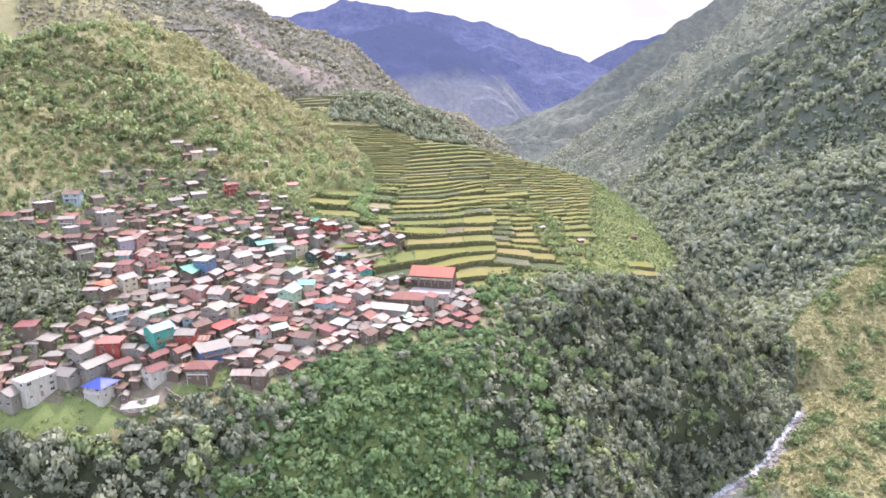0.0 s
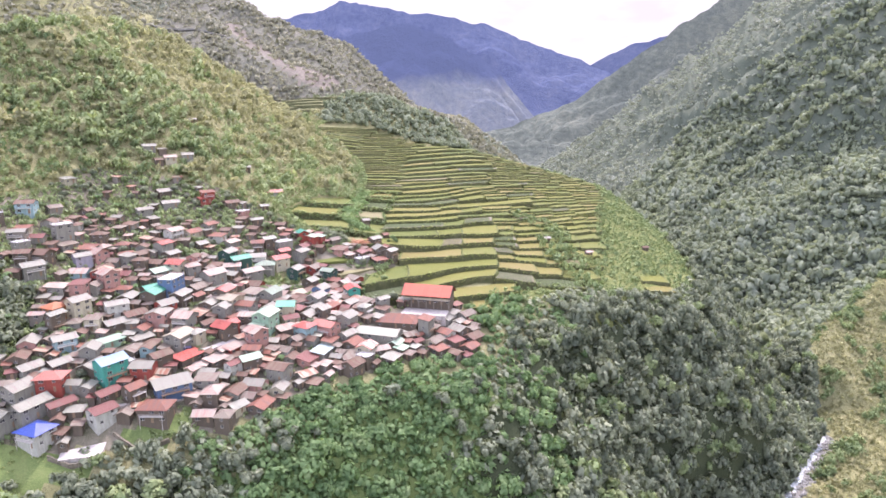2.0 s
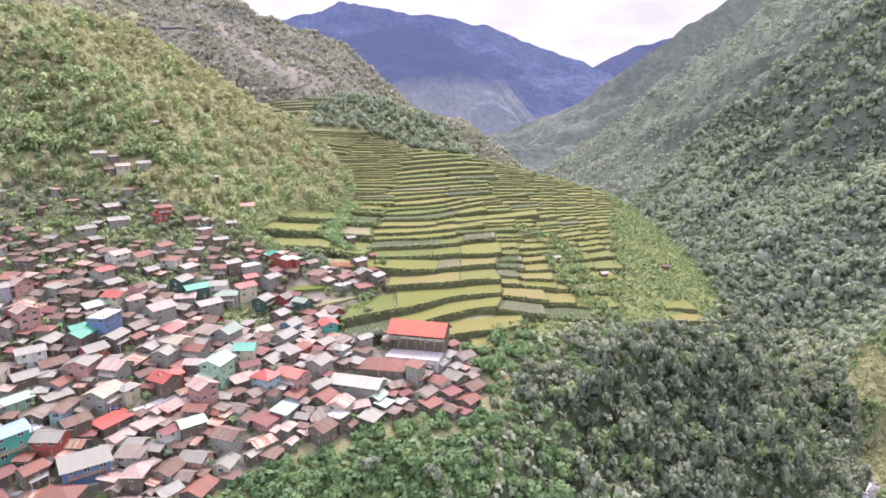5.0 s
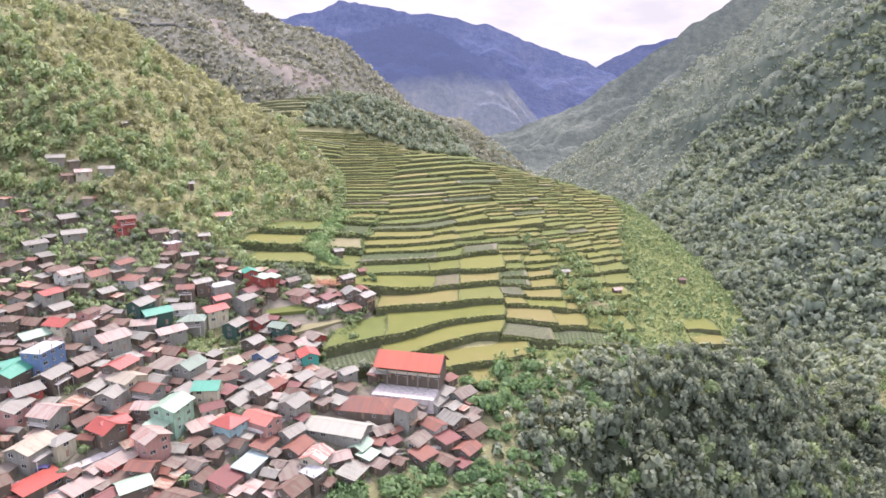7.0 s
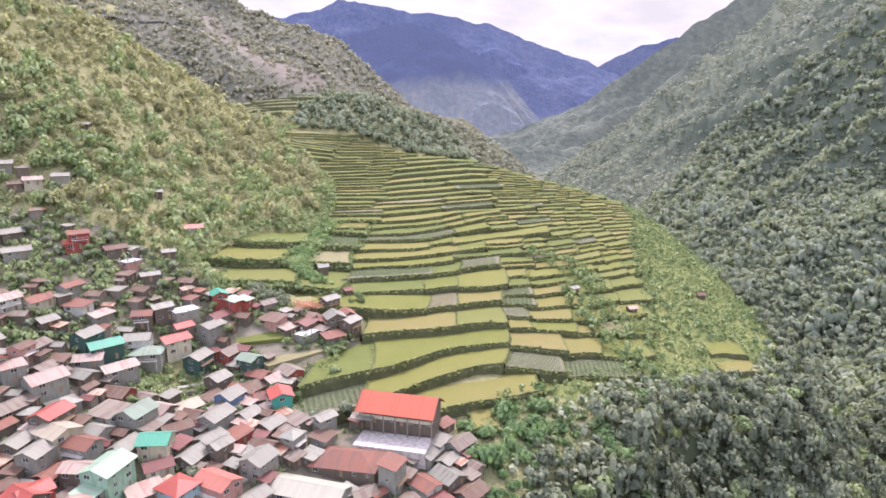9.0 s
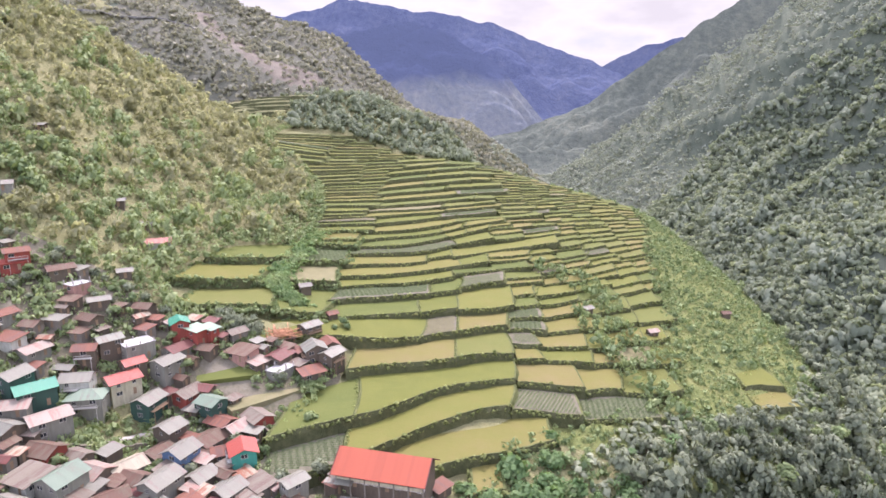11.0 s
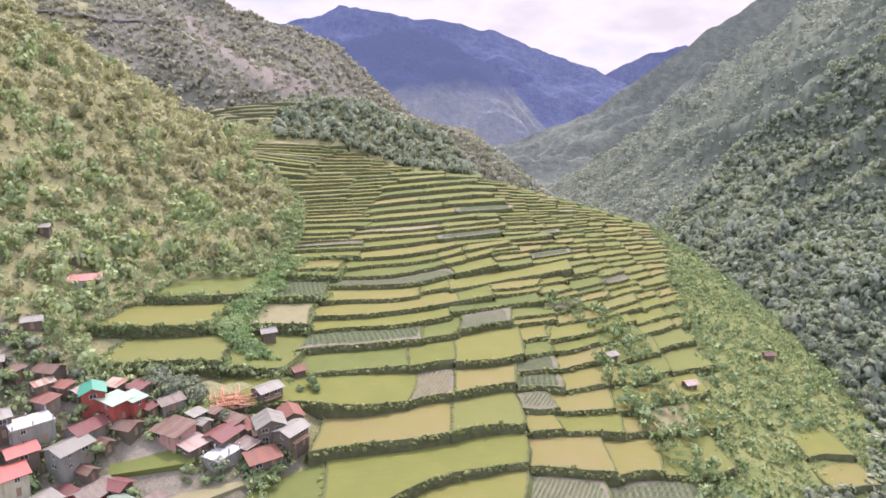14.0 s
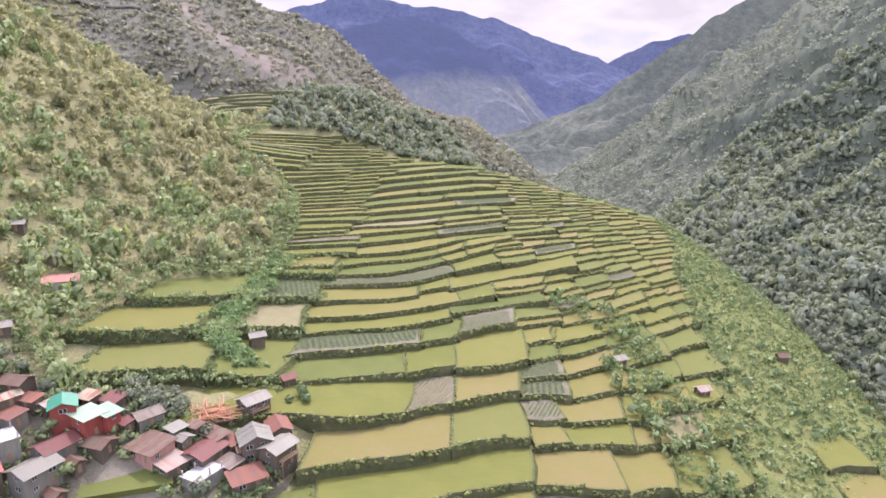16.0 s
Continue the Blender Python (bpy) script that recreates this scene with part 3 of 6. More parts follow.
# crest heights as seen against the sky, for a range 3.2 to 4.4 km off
mountain("backdrop_mountain_main", 3300, np.array([-2600, -1500, -820, -640, -560, -430, -190, -90, 60, 180, 330, 450, 620, 760, 1000], float), np.array([560, 560, 548, 585, 628, 612, 560, 566, 530, 505, 440, 405, 345, 280, 160], float), 560, 21, "forested mountain closing the valley, tinted blue for haze", HAZE_BLUE_MOUNTAIN)
mountain("backdrop_mountain_right", 4300, np.array([-400, 200, 500, 760, 840, 960, 1120, 1300, 1700, 2600], float), np.array([320, 360, 400, 392, 372, 420, 500, 545, 640, 760], float), 900, 31, "farther mountain ridge behind the notch, tinted blue for haze", HAZE_BLUE_MOUNTAIN)
mountain("backdrop_mountain_spur", 2750, np.array([-2200, -1100, -700, -430, -270, -165, -65, 80, 178, 250, 335, 425, 500], float), np.array([330, 350, 372, 410, 446, 452, 416, 340, 262, 172, 80, 30, -40], float), 260, 26, "spur painted paler as if sunlit, in front of the blue mountain", PAINTED_LIT_SPUR)

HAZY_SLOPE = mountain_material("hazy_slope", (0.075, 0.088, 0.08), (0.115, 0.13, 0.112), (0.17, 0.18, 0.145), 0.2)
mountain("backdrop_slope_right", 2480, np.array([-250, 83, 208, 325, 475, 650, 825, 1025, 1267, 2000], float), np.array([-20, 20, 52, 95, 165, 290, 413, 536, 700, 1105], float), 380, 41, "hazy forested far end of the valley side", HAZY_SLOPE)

m, t, b = nodes_of("clouded_sky")
f = noise_node(t, 0.0011, 5, 0.55, stretch=(1, 1, 2.6))
c = ramp_node(t, f, [(0.34, (0.80, 0.84, 0.92)), (0.48, (0.98, 0.98, 0.99)), (0.64, (0.80, 0.80, 0.83))])
em = t.nodes.new("ShaderNodeEmission")
t.links.new(c, em.inputs["Color"])
em.inputs["Strength"].default_value = 0.53
t.links.new(em.outputs[0], t.nodes["Material Output"].inputs["Surface"])
ang = np.radians(np.linspace(-75, 75, 40))
ring = np.concatenate([np.stack([4850 * np.sin(ang), 4850 * np.cos(ang) + 0 * ang, 0 * ang + h], 1) for h in (-400.0, 300.0, 900.0, 1500.0)]) * np.array([0.93, 0.93, 1])
a = (np.arange(3)[:, None] * 40 + np.arange(39)).ravel()
tagged(new("backdrop_sky", array_mesh("backdrop_sky", ring, np.stack([a, a + 40, a + 41, a + 1], 1), [m], None, True)), "bright white hazy clouds over the valley", "sky", kind="structure")


# ---- terraced fields ----
def rice_material(name, tones):
    """Standing rice: each field at its own stage between green and straw, streaked and patchy."""
    m, t, b = nodes_of(name)
    inf = t.nodes.new("ShaderNodeObjectInfo")
    broad = noise_node(t, 0.09, 4, 0.6)
    streak = noise_node(t, 0.5, 4, 0.65, stretch=(0.35, 1.6, 1))
    fine = noise_node(t, 3.0, 3, 0.7)
    k = maths(t, "ADD", maths(t, "MULTIPLY", inf.outputs["Random"], 0.55), maths(t, "MULTIPLY", broad, 0.55))
    k = maths(t, "ADD", k, maths(t, "MULTIPLY", maths(t, "SUBTRACT", streak, 0.5), 0.35))
    c = ramp_node(t, k, [(0.2, tones[0]), (0.45, tones[1]), (0.68, tones[2]), (0.9, tones[3])])
    c = mix_node(t, maths(t, "MULTIPLY", fine, 0.45), c, tuple(0.5 * v for v in tones[1]))
    t.links.new(c, b.inputs["Base Color"])
    b.inputs["Roughness"].default_value = 0.9
    b.inputs["Specular IOR Level"].default_value = 0.15
    bump_node(t, b, fine, 0.8, 0.2)
    return m


RICE = rice_material("ripening_rice", [(0.112, 0.130, 0.034), (0.150, 0.158, 0.042), (0.180, 0.164, 0.054), (0.205, 0.166, 0.075)])
GREEN_RICE = rice_material("green_rice", [(0.088, 0.112, 0.033), (0.122, 0.142, 0.041), (0.150, 0.158, 0.049), (0.174, 0.163, 0.06)])
STUBBLE = scrub_material("cut_field", (0.145, 0.14, 0.072), (0.192, 0.178, 0.095), (0.24, 0.205, 0.125), 0.2, 0.1)
SOIL = scrub_material("field_soil", (0.105, 0.098, 0.072), (0.15, 0.138, 0.10), (0.205, 0.185, 0.135), 0.3, 0.1)
CROP = scrub_material("crop_rows", (0.075, 0.10, 0.05), (0.13, 0.155, 0.075), (0.18, 0.20, 0.105), 0.6, 0.2)
RISER = scrub_material("overgrown_terrace_wall", (0.055, 0.064, 0.03), (0.10, 0.108, 0.052), (0.16, 0.15, 0.078), 0.5, 0.35)

BUND = scrub_material("bund_turf", (0.06, 0.075, 0.03), (0.115, 0.13, 0.05), (0.19, 0.185, 0.08), 0.4, 0.3)

# the foot of each row of fields at x = -20, and how far the rows run up or down the valley to either side, roughly
# following the slope and fitted to the camera's view
ROW_Y = [305, 322, 338, 354, 371, 397, 417, 437, 455, 469, 481, 495, 509, 522, 535, 549, 563, 577, 590, 604, 621, 638, 655, 676, 698, 722, 748, 776, 804, 832, 860, 888]
LEAN_X = [-150, -95, -75, -50, -20, 0, 20, 45, 70, 100, 150]
LEAN = {
    340: [-60, -40, -28, -14, 0, 18, 27, 34, 44, 58, 80],
    371: [-60, -40, -28, -14, 0, 20, 29, 33, 42, 58, 84],
    397: [-60, -38, -22, -8, 0, 11, 18, 25, 36, 54, 88],
    437: [-65, -34, -19, -7, 0, 7, 18, 36, 60, 92, 140],
    522: [-95, -48, -30, -10, 0, 20, 42, 68, 95, 128, 180],
    620: [-120, -75, -50, -20, 0, 14, 30, 52, 78, 110, 150],
    740: [-160, -110, -75, -32, 0, 18, 36, 60, 86, 115, 160],
}
LEAN_TABLE = np.array(list(LEAN.values()), float)


def row_line(k, x):
    y0 = ROW_Y[k]
    lean = np.array([np.interp(y0, list(LEAN), column) for column in LEAN_TABLE.T])
    soft = sum(np.interp(x + d, LEAN_X, lean) for d in (-8, -4, 0, 4, 8)) / 5
    wild = np.interp(y0, [400, 480], [0.5, 1.2])
    w = wild * 1.6 * np.sin(x / 27.0 + 0.9 * k) + 0.9 * np.sin(x / 11.0 + 2.1 * k) + 0.5 * np.sin(x / 5.1 + 3.7 * k)
    return y0 + soft + w


rng = np.random.RandomState(7)
KNOWN = [(-38, 352, "crop"), (-42, 376, "green"), (130, 438, "rice"), (130, 455, "rice"), (130, 446, "rice"), (25, 392, "crop"), (52, 402, "crop"), (-6, 424, "soil"), (32, 452, "crop"), (10, 480, "crop"), (-24, 468, "crop"), (56, 532, "soil"), (-60, 548, "soil"), (-52, 502, "crop"), (-78, 458, "rice"), (-88, 472, "green"), (-92, 445, "rice"), (-66, 463, "stubble"), (-88, 424, "stubble"), (-70, 430, "green"), (4, 372, "rice"), (-8, 390, "rice"), (-20, 405, "rice"), (8, 405, "rice"), (-14, 378, "rice")]
KINDS = {"rice": (RICE, "terraced rice field with ripening yellow-green rice"), "green": (GREEN_RICE, "terraced rice field with fresh green rice"), "stubble": (STUBBLE, "terraced field of pale cut stubble"), "soil": (SOIL, "terraced field of ploughed brown soil"), "crop": (SOIL, "terraced vegetable field with green planted rows")}
tuft_at, tuft_size, fallow, hedge_at = [], [], [], []
hedge_rng = np.random.RandomState(178)


def between(line, k, f, x):
    """A line that lies a share f of the way from row k up to the next."""
    return line(k, x) * (1 - f) + line(k + 1, x) * f


def row_line_gap(line, k, x):
    return line(k + 1, x) - line(k, x)


def terraces(row_ys, line, within, x_from, x_to, sizes, lift=0.0):
    """Rows of fields held by walls, stepping down the slope, tilted to suit the camera's view; line gives the foot of
    row k at x.
    """
    for k in range(len(row_ys) - 1):
        probe = np.arange(x_from, x_to, 2.0)
        yy = 0.5 * (line(k, probe) + line(k + 1, probe))
        ok = probe[within(probe, yy)]
        if len(ok) < 4:
            continue
        lo, hi = ok[0], ok[-1]
        cuts = [lo]
        while cuts[-1] < hi - 7:
            c = cuts[-1]
            wide = rng.uniform(*sizes(c))
            wide *= 1.0 if row_ys[k] < 480 else rng.uniform(0.75, 1.25)
            if c < -2 and c + wide > 8 and 395 < row_ys[k] < 560:
                wide = max(9.0, 2 + rng.uniform(-2, 3) - c)
            if c < -56 and c + wide > -44 and 430 < row_ys[k] < 515 and row_ys is ROW_Y:
                wide = -50 - c
            if row_ys[k] in (354, 371) and c < -28 and row_ys is ROW_Y:
                wide = -27 - c
            if row_ys[k] == 417 and c < -20:
                wide = -11 - c
            cuts.append(min(c + wide, hi) if c + wide < hi - 8 else hi)
        slant = [0.0] + [rng.uniform(-4, 4) for _ in cuts[1:-1]] + [0.0]
        bends = [rng.uniform(-1.6, 1.6) for _ in cuts]
        pieces = []
        for a, b, sa, sb, ba, bb in zip(cuts, cuts[1:], slant, slant[1:], bends, bends[1:]):
            deep = float(row_line_gap(line, k, 0.5 * (a + b)))
            if row_ys is ROW_Y and b < -45 and row_ys[k] in (455, 481, 509):
                continue
            steps = 2 if deep > 12.5 and row_ys is ROW_Y and ((a > 14 and row_ys[k] > 372) or (a < -60 and row_ys[k] > 560)) else 1
            for i_ in range(steps):
                f0 = i_ / steps + (rng.uniform(-0.08, 0.08) if i_ else 0.0)
                pieces.append((a, b, sa, sb, ba, bb, f0, 1.0 if i_ == steps - 1 else (i_ + 1) / steps))
        for a, b, sa, sb, ba, bb, f0, f1 in pieces:
            low_line = partial(between, line, k, f0)
            wide_row = row_ys is ROW_Y and b < -45 and row_ys[k] in (437, 469, 495)
            high_line = partial(between, line, k + 1 if wide_row else k, f1)
            if a < -50 and row_ys[k] < 560 and rng.rand() < 0.15:
                fallow.append((a, b, k))
            xc = 0.5 * (a + b)
            yc = float(0.5 * (low_line(xc) + high_line(xc)))
            z = float(height(xc, yc)) + rng.uniform(-0.35, 0.35)
            n = max(5, int((b - a) / 1.8))
            ends = [float(height(e_, 0.5 * (low_line(e_) + high_line(e_)))) for e_ in (a, b)]
            tilt = 0.72 * max(-0.3, min(0.3, (ends[1] - ends[0]) / (b - a)))
            z += 0.5 * (sum(ends) / 2 - z) + lift
            u = np.linspace(0, 1, n)
            fx, bx = a + (b - a) * u, a + sa + (b + sb - a - sa) * u
            shift = rng.uniform(-2.2, 2.0) if 430 < row_ys[k] < 800 and row_ys is ROW_Y else 0.0
            bow = rng.uniform(-1.6, 1.6) * np.sin(np.pi * u)
            fy, by = low_line(fx) + shift + bow, high_line(bx) + 3.4
            kind = rng.choice(["rice", "green", "stubble", "soil", "crop"], p=[0.58, 0.36, 0.025, 0.01, 0.025])
            for hx, hy, what in KNOWN:
                if a - 1 < hx < b + 1 and low_line(hx) < hy < high_line(hx):
                    kind = what
            mat, text = KINDS[kind]
            field = thing("rice_field" if kind in ("rice", "green") else "farm_field", pose(xc, yc, z), text, "field", "terraced fields")
            f = np.stack([fx - xc, fy - yc], 1)
            q = np.stack([bx - xc, by - yc], 1)
            jag = rng.uniform(-0.25, 0.25, (n, 2))
            lip_o, lip_i = f + jag, f + jag * 0.5 + np.array([0, 0.9])
            top = Geo()
            level = np.linspace(0, 1, 5)
            push = lambda w_: (ba * (1 - u) + bb * u) * math.sin(math.pi * w_)
            grid = [lip_i * (1 - w_) + q * w_ + np.stack([push(w_), 0 * u], 1) for w_ in level]
            for g0, g1 in zip(grid, grid[1:]):
                for i in range(n - 1):
                    top.face([(*g0[i], 0), (*g0[i + 1], 0), (*g1[i + 1], 0), (*g1[i], 0)])
            top.v = [(x_, y_, z_ + tilt * x_) for x_, y_, z_ in top.v]
            part("field_surface", top, mat, field)
            side = Geo()
            foot = lip_o + np.array([0, -1.0]) + rng.uniform(-0.3, 0.3, (n, 2))
            lip_z = 0.28 + rng.uniform(-0.1, 0.12, n)
            for i in range(n - 1):
                j = i + 1
                side.face([(*lip_o[i], lip_z[i]), (*lip_o[j], lip_z[j]), (*lip_i[j], 0.02), (*lip_i[i], 0.02)], 1)
                mid_i, mid_j = 0.5 * (lip_o[i] + foot[i]) + jag[j], 0.5 * (lip_o[j] + foot[j]) + (jag[j + 1] if j + 1 < n else jag[j])
                side.face([(*mid_i, -1.2), (*mid_j, -1.2), (*lip_o[j], lip_z[j]), (*lip_o[i], lip_z[i])])
                side.face([(*foot[i], -7), (*foot[j], -7), (*mid_j, -1.2), (*mid_i, -1.2)])
            # grassy banks at both ends
            for e, s in ((0, 1), (n - 1, -1)):
                line_ = [lip_o[e]] + [g_[e] for g_ in grid[1:]]
                hump = rng.uniform(0.05, 0.4, len(line_))
                out_x = -s * rng.uniform(1.6, 3.2, len(line_))
                for i in range(len(line_) - 1):
                    (x0, y0), (x1, y1) = line_[i], line_[i + 1]
                    quad = [(x0 + 0.6 * s, y0, 0.02), (x0, y0, hump[i]), (x1, y1, hump[i + 1]), (x1 + 0.6 * s, y1, 0.02)]
                    side.face(quad if s < 0 else quad[::-1], 1)
                    quad = [(x0, y0, hump[i]), (x0 + out_x[i], y0 - 0.3, -4.5), (x1 + out_x[i + 1], y1 - 0.3, -4.5), (x1, y1, hump[i + 1])]
                    side.face(quad if s < 0 else quad[::-1], 1)
            side.v = [(x_, y_, z_ + tilt * x_) for x_, y_, z_ in side.v]
            part("terrace_wall", side, [RISER, BUND], field, "overgrown dark earth and stone riser")
            if kind in ("crop", "soil"):
                rowsg = Geo()
                ang = rng.choice([0.0, 0.5, 1.2, -0.4])
                step = 1.15
                ca, sa_ = math.cos(ang), math.sin(ang)
                reach = 0.5 * math.hypot(b - a, 24)
                for o in np.arange(-reach, reach, step):
                    along_ = [s_ for s_ in np.arange(-reach, reach, 0.8)]
                    prev = None
                    for s_ in along_:
                        px, py = ca * s_ - sa_ * o, sa_ * s_ + ca * o
                        gx_ = px + xc
                        good = a + 1.2 < gx_ < b - 1.2 and low_line(gx_) + 1.6 < py + yc < high_line(gx_) - 1.2
                        if good and prev is not None:
                            (x0, y0), (x1, y1) = prev, (px, py)
                            h0 = 0.3 + 0.12 * math.sin(3.1 * s_ + o)
                            nx_, ny_ = -sa_ * 0.36, ca * 0.36
                            rowsg.face([(x0 - nx_, y0 - ny_, 0.02), (x1 - nx_, y1 - ny_, 0.02), (x1, y1, h0), (x0, y0, h0)])
                            rowsg.face([(x0, y0, h0), (x1, y1, h0), (x1 + nx_, y1 + ny_, 0.02), (x0 + nx_, y0 + ny_, 0.02)])
                        prev = (px, py) if good else None
                if rowsg.f:
                    rowsg.v = [(x_, y_, z_ + tilt * x_) for x_, y_, z_ in rowsg.v]
                    tagged(part("crop_rows", rowsg, CROP if kind == "crop" else STUBBLE, field, "ridged rows across the field"), kind="stuff")
            every = 0.55 if row_ys[k] < 560 else 1.1
            for s_ in np.arange(0, b - a, every) if row_ys is ROW_Y else ():
                x_ = a + s_ + rng.uniform(-0.4, 0.4)
                y_ = float(low_line(x_)) + shift + float(np.interp((x_ - a) / (b - a), u, bow))
                tuft_at.append((x_, y_ + rng.uniform(-0.9, 0.5), z + tilt * (x_ - xc) + rng.uniform(-1.3, 0.2)))
                tuft_size.append(rng.uniform(0.25, 0.8) * (1.5 if rng.rand() < 0.12 else 1) * (1.25 if row_ys[k] < 470 else 1))
            if row_ys is ROW_Y and b < -40 and 390 < row_ys[k] < 530:
                for s_ in np.arange(-2, b - a + 2, 0.5):
                    x_, drop = a + s_ + hedge_rng.uniform(-0.5, 0.5), hedge_rng.uniform(-0.6, 3.6)
                    y_ = float(low_line(x_)) + shift + float(np.interp((x_ - a) / (b - a), u, bow))
                    hedge_at.append((x_, y_ - 0.35 * drop, z + tilt * (x_ - xc) - drop, hedge_rng.uniform(0.7, 1.5)))
                for s_ in np.arange(0, 1, 0.05):
                    for x_ in (a + sa * s_, b + sb * s_):
                        hedge_at.append((x_ + hedge_rng.uniform(-1.2, 1.2), float(low_line(x_)) * (1 - s_) + float(high_line(x_)) * s_, z + tilt * (x_ - xc) + hedge_rng.uniform(-0.6, 0.3), hedge_rng.uniform(0.6, 1.3)))
            if rng.rand() < 0.6:
                for s_ in np.arange(0, 1, 0.11):
                    tuft_at.append((a + sa * s_ + rng.uniform(-0.4, 0.4), float(low_line(a)) * (1 - s_) + float(high_line(a)) * s_, z + tilt * (a - xc)))
                    tuft_size.append(rng.uniform(0.3, 0.8))


terraces(ROW_Y, row_line, in_fields, -152.0, 170.0, lambda c: (28, 55) if -55 < c < 2 else (18, 34) if c < -55 else (12, 26))
# the flights of narrow terraces on the knob behind the fields
KNOB_Y = [794, 799, 804, 809, 814, 819, 824, 829, 834, 839]
terraces(KNOB_Y, lambda k, x: KNOB_Y[k] - 0.06 * (x + 200) + 1.0 * np.sin(x / 14.0 + 2 * k), lambda x, y: (x > -262) & (x < -158 + 1.4 * np.maximum(y - 818, 0)), -270.0, -90.0, lambda c: (14, 34))

# two straw-coloured fields out on the grassy shoulder
SHOULDER_Y = [431, 446, 462]
terraces(SHOULDER_Y, lambda k, x: SHOULDER_Y[k] + 0.4 * (x - 130) + 0.8 * np.sin(x / 5.0 + k), lambda x, y: (x > 119) & (x < 141), 110.0, 150.0, lambda c: (18, 26), 1.0)


# ---- houses ----
def wall_run(geo, a, b, z0, z1, holes, inward, mat=0):
    """A straight wall face from a to b with rectangular holes (from, to, sill, head), their reveals cut inward."""
    ax, ay = a
    length = math.hypot(b[0] - ax, b[1] - ay)
    ux, uy = (b[0] - ax) / length, (b[1] - ay) / length
    nx, ny = -uy * inward, ux * inward
    us = sorted({0.0, length, *[h[0] for h in holes], *[h[1] for h in holes]})
    zs = sorted({z0, z1, *[h[2] for h in holes], *[h[3] for h in holes]})

    def at(u, z, d=0.0):
        return (ax + ux * u + nx * d, ay + uy * u + ny * d, z)

    for u0, u1 in zip(us, us[1:]):
        for zl, zh in zip(zs, zs[1:]):
            um, zm = 0.5 * (u0 + u1), 0.5 * (zl + zh)
            if any(h[0] < um < h[1] and h[2] < zm < h[3] for h in holes):
                continue
            geo.face([at(u0, zl), at(u1, zl), at(u1, zh), at(u0, zh)], mat)
    for u0, u1, zl, zh in holes:
        for p, q in (((u0, zl), (u1, zl)), ((u1, zl), (u1, zh)), ((u1, zh), (u0, zh)), ((u0, zh), (u0, zl))):
            geo.face([at(*p), at(*q), at(*q, 0.16), at(*p, 0.16)], mat)


def window_geo(w, h):
    """A framed window, its face towards -y, with a mullion and dark panes."""
    g = Geo()
    f = 0.09
    for x0, z0, x1, z1 in ((0, 0, w, f), (0, h - f, w, h), (0, f, f, h - f), (w - f, f, w, h - f), (w / 2 - f / 2, f, w / 2 + f / 2, h - f)):
        g.box(x0, 0.04, z0, x1, 0.13, z1, 0)
    g.face([(0.02, 0.1, 0.02), (w - 0.02, 0.1, 0.02), (w - 0.02, 0.1, h - 0.02), (0.02, 0.1, h - 0.02)], 1)
    return g.mesh("window", [FRAME, GLASS])


def door_geo(w, h):
    g = Geo()
    g.box(0, 0.05, 0, w, 0.14, h, 0)
    for z0, z1 in ((0.15, 0.9), (1.05, h - 0.15)):
        g.box(0.12, 0.02, z0, w - 0.12, 0.06, z1, 0)
    return g.mesh("door", [TIMBER])


WINDOW = {1.1: window_geo(1.1, 1.15), 1.7: window_geo(1.7, 1.25)}
DOOR = door_geo(0.95, 2.05)
ROOF_WORDS = {"silver": "bright bare metal", "grey": "grey metal", "rust": "rusted brown metal", "dull": "dull brown-grey metal", "rust_red": "rusty red metal", "rust_stripe": "orange-striped rusted metal", "maroon": "dark maroon metal", "red": "bright red metal", "coral": "coral red metal", "orange": "orange metal", "pink_white": "faded pinkish white metal", "patchy": "patchy red and white metal", "beige": "beige metal", "pale_green": "pale green metal", "dull_green": "dull green metal", "sea_green": "sea-green metal", "royal_blue": "royal blue metal", "sky_blue": "sky blue metal", "pale_blue": "pale blue metal", "concrete": "flat concrete", "cream": "pale cream metal"}
WALL_WORDS = {"grey_block": "grey block", "wood": "weathered wooden", "tin": "tin sheet", "cream": "cream", "white": "white", "pink": "pink", "teal": "teal", "light_blue": "light blue", "blue": "blue", "lavender": "lavender", "green_cream": "pale green", "dark_green": "dark green", "red_wall": "red", "orange": "orange"}
STOREY_WORDS = {1: "single-storey", 2: "two-storey", 3: "three-storey"}
home_rng = random.Random(5)
PLACED = []


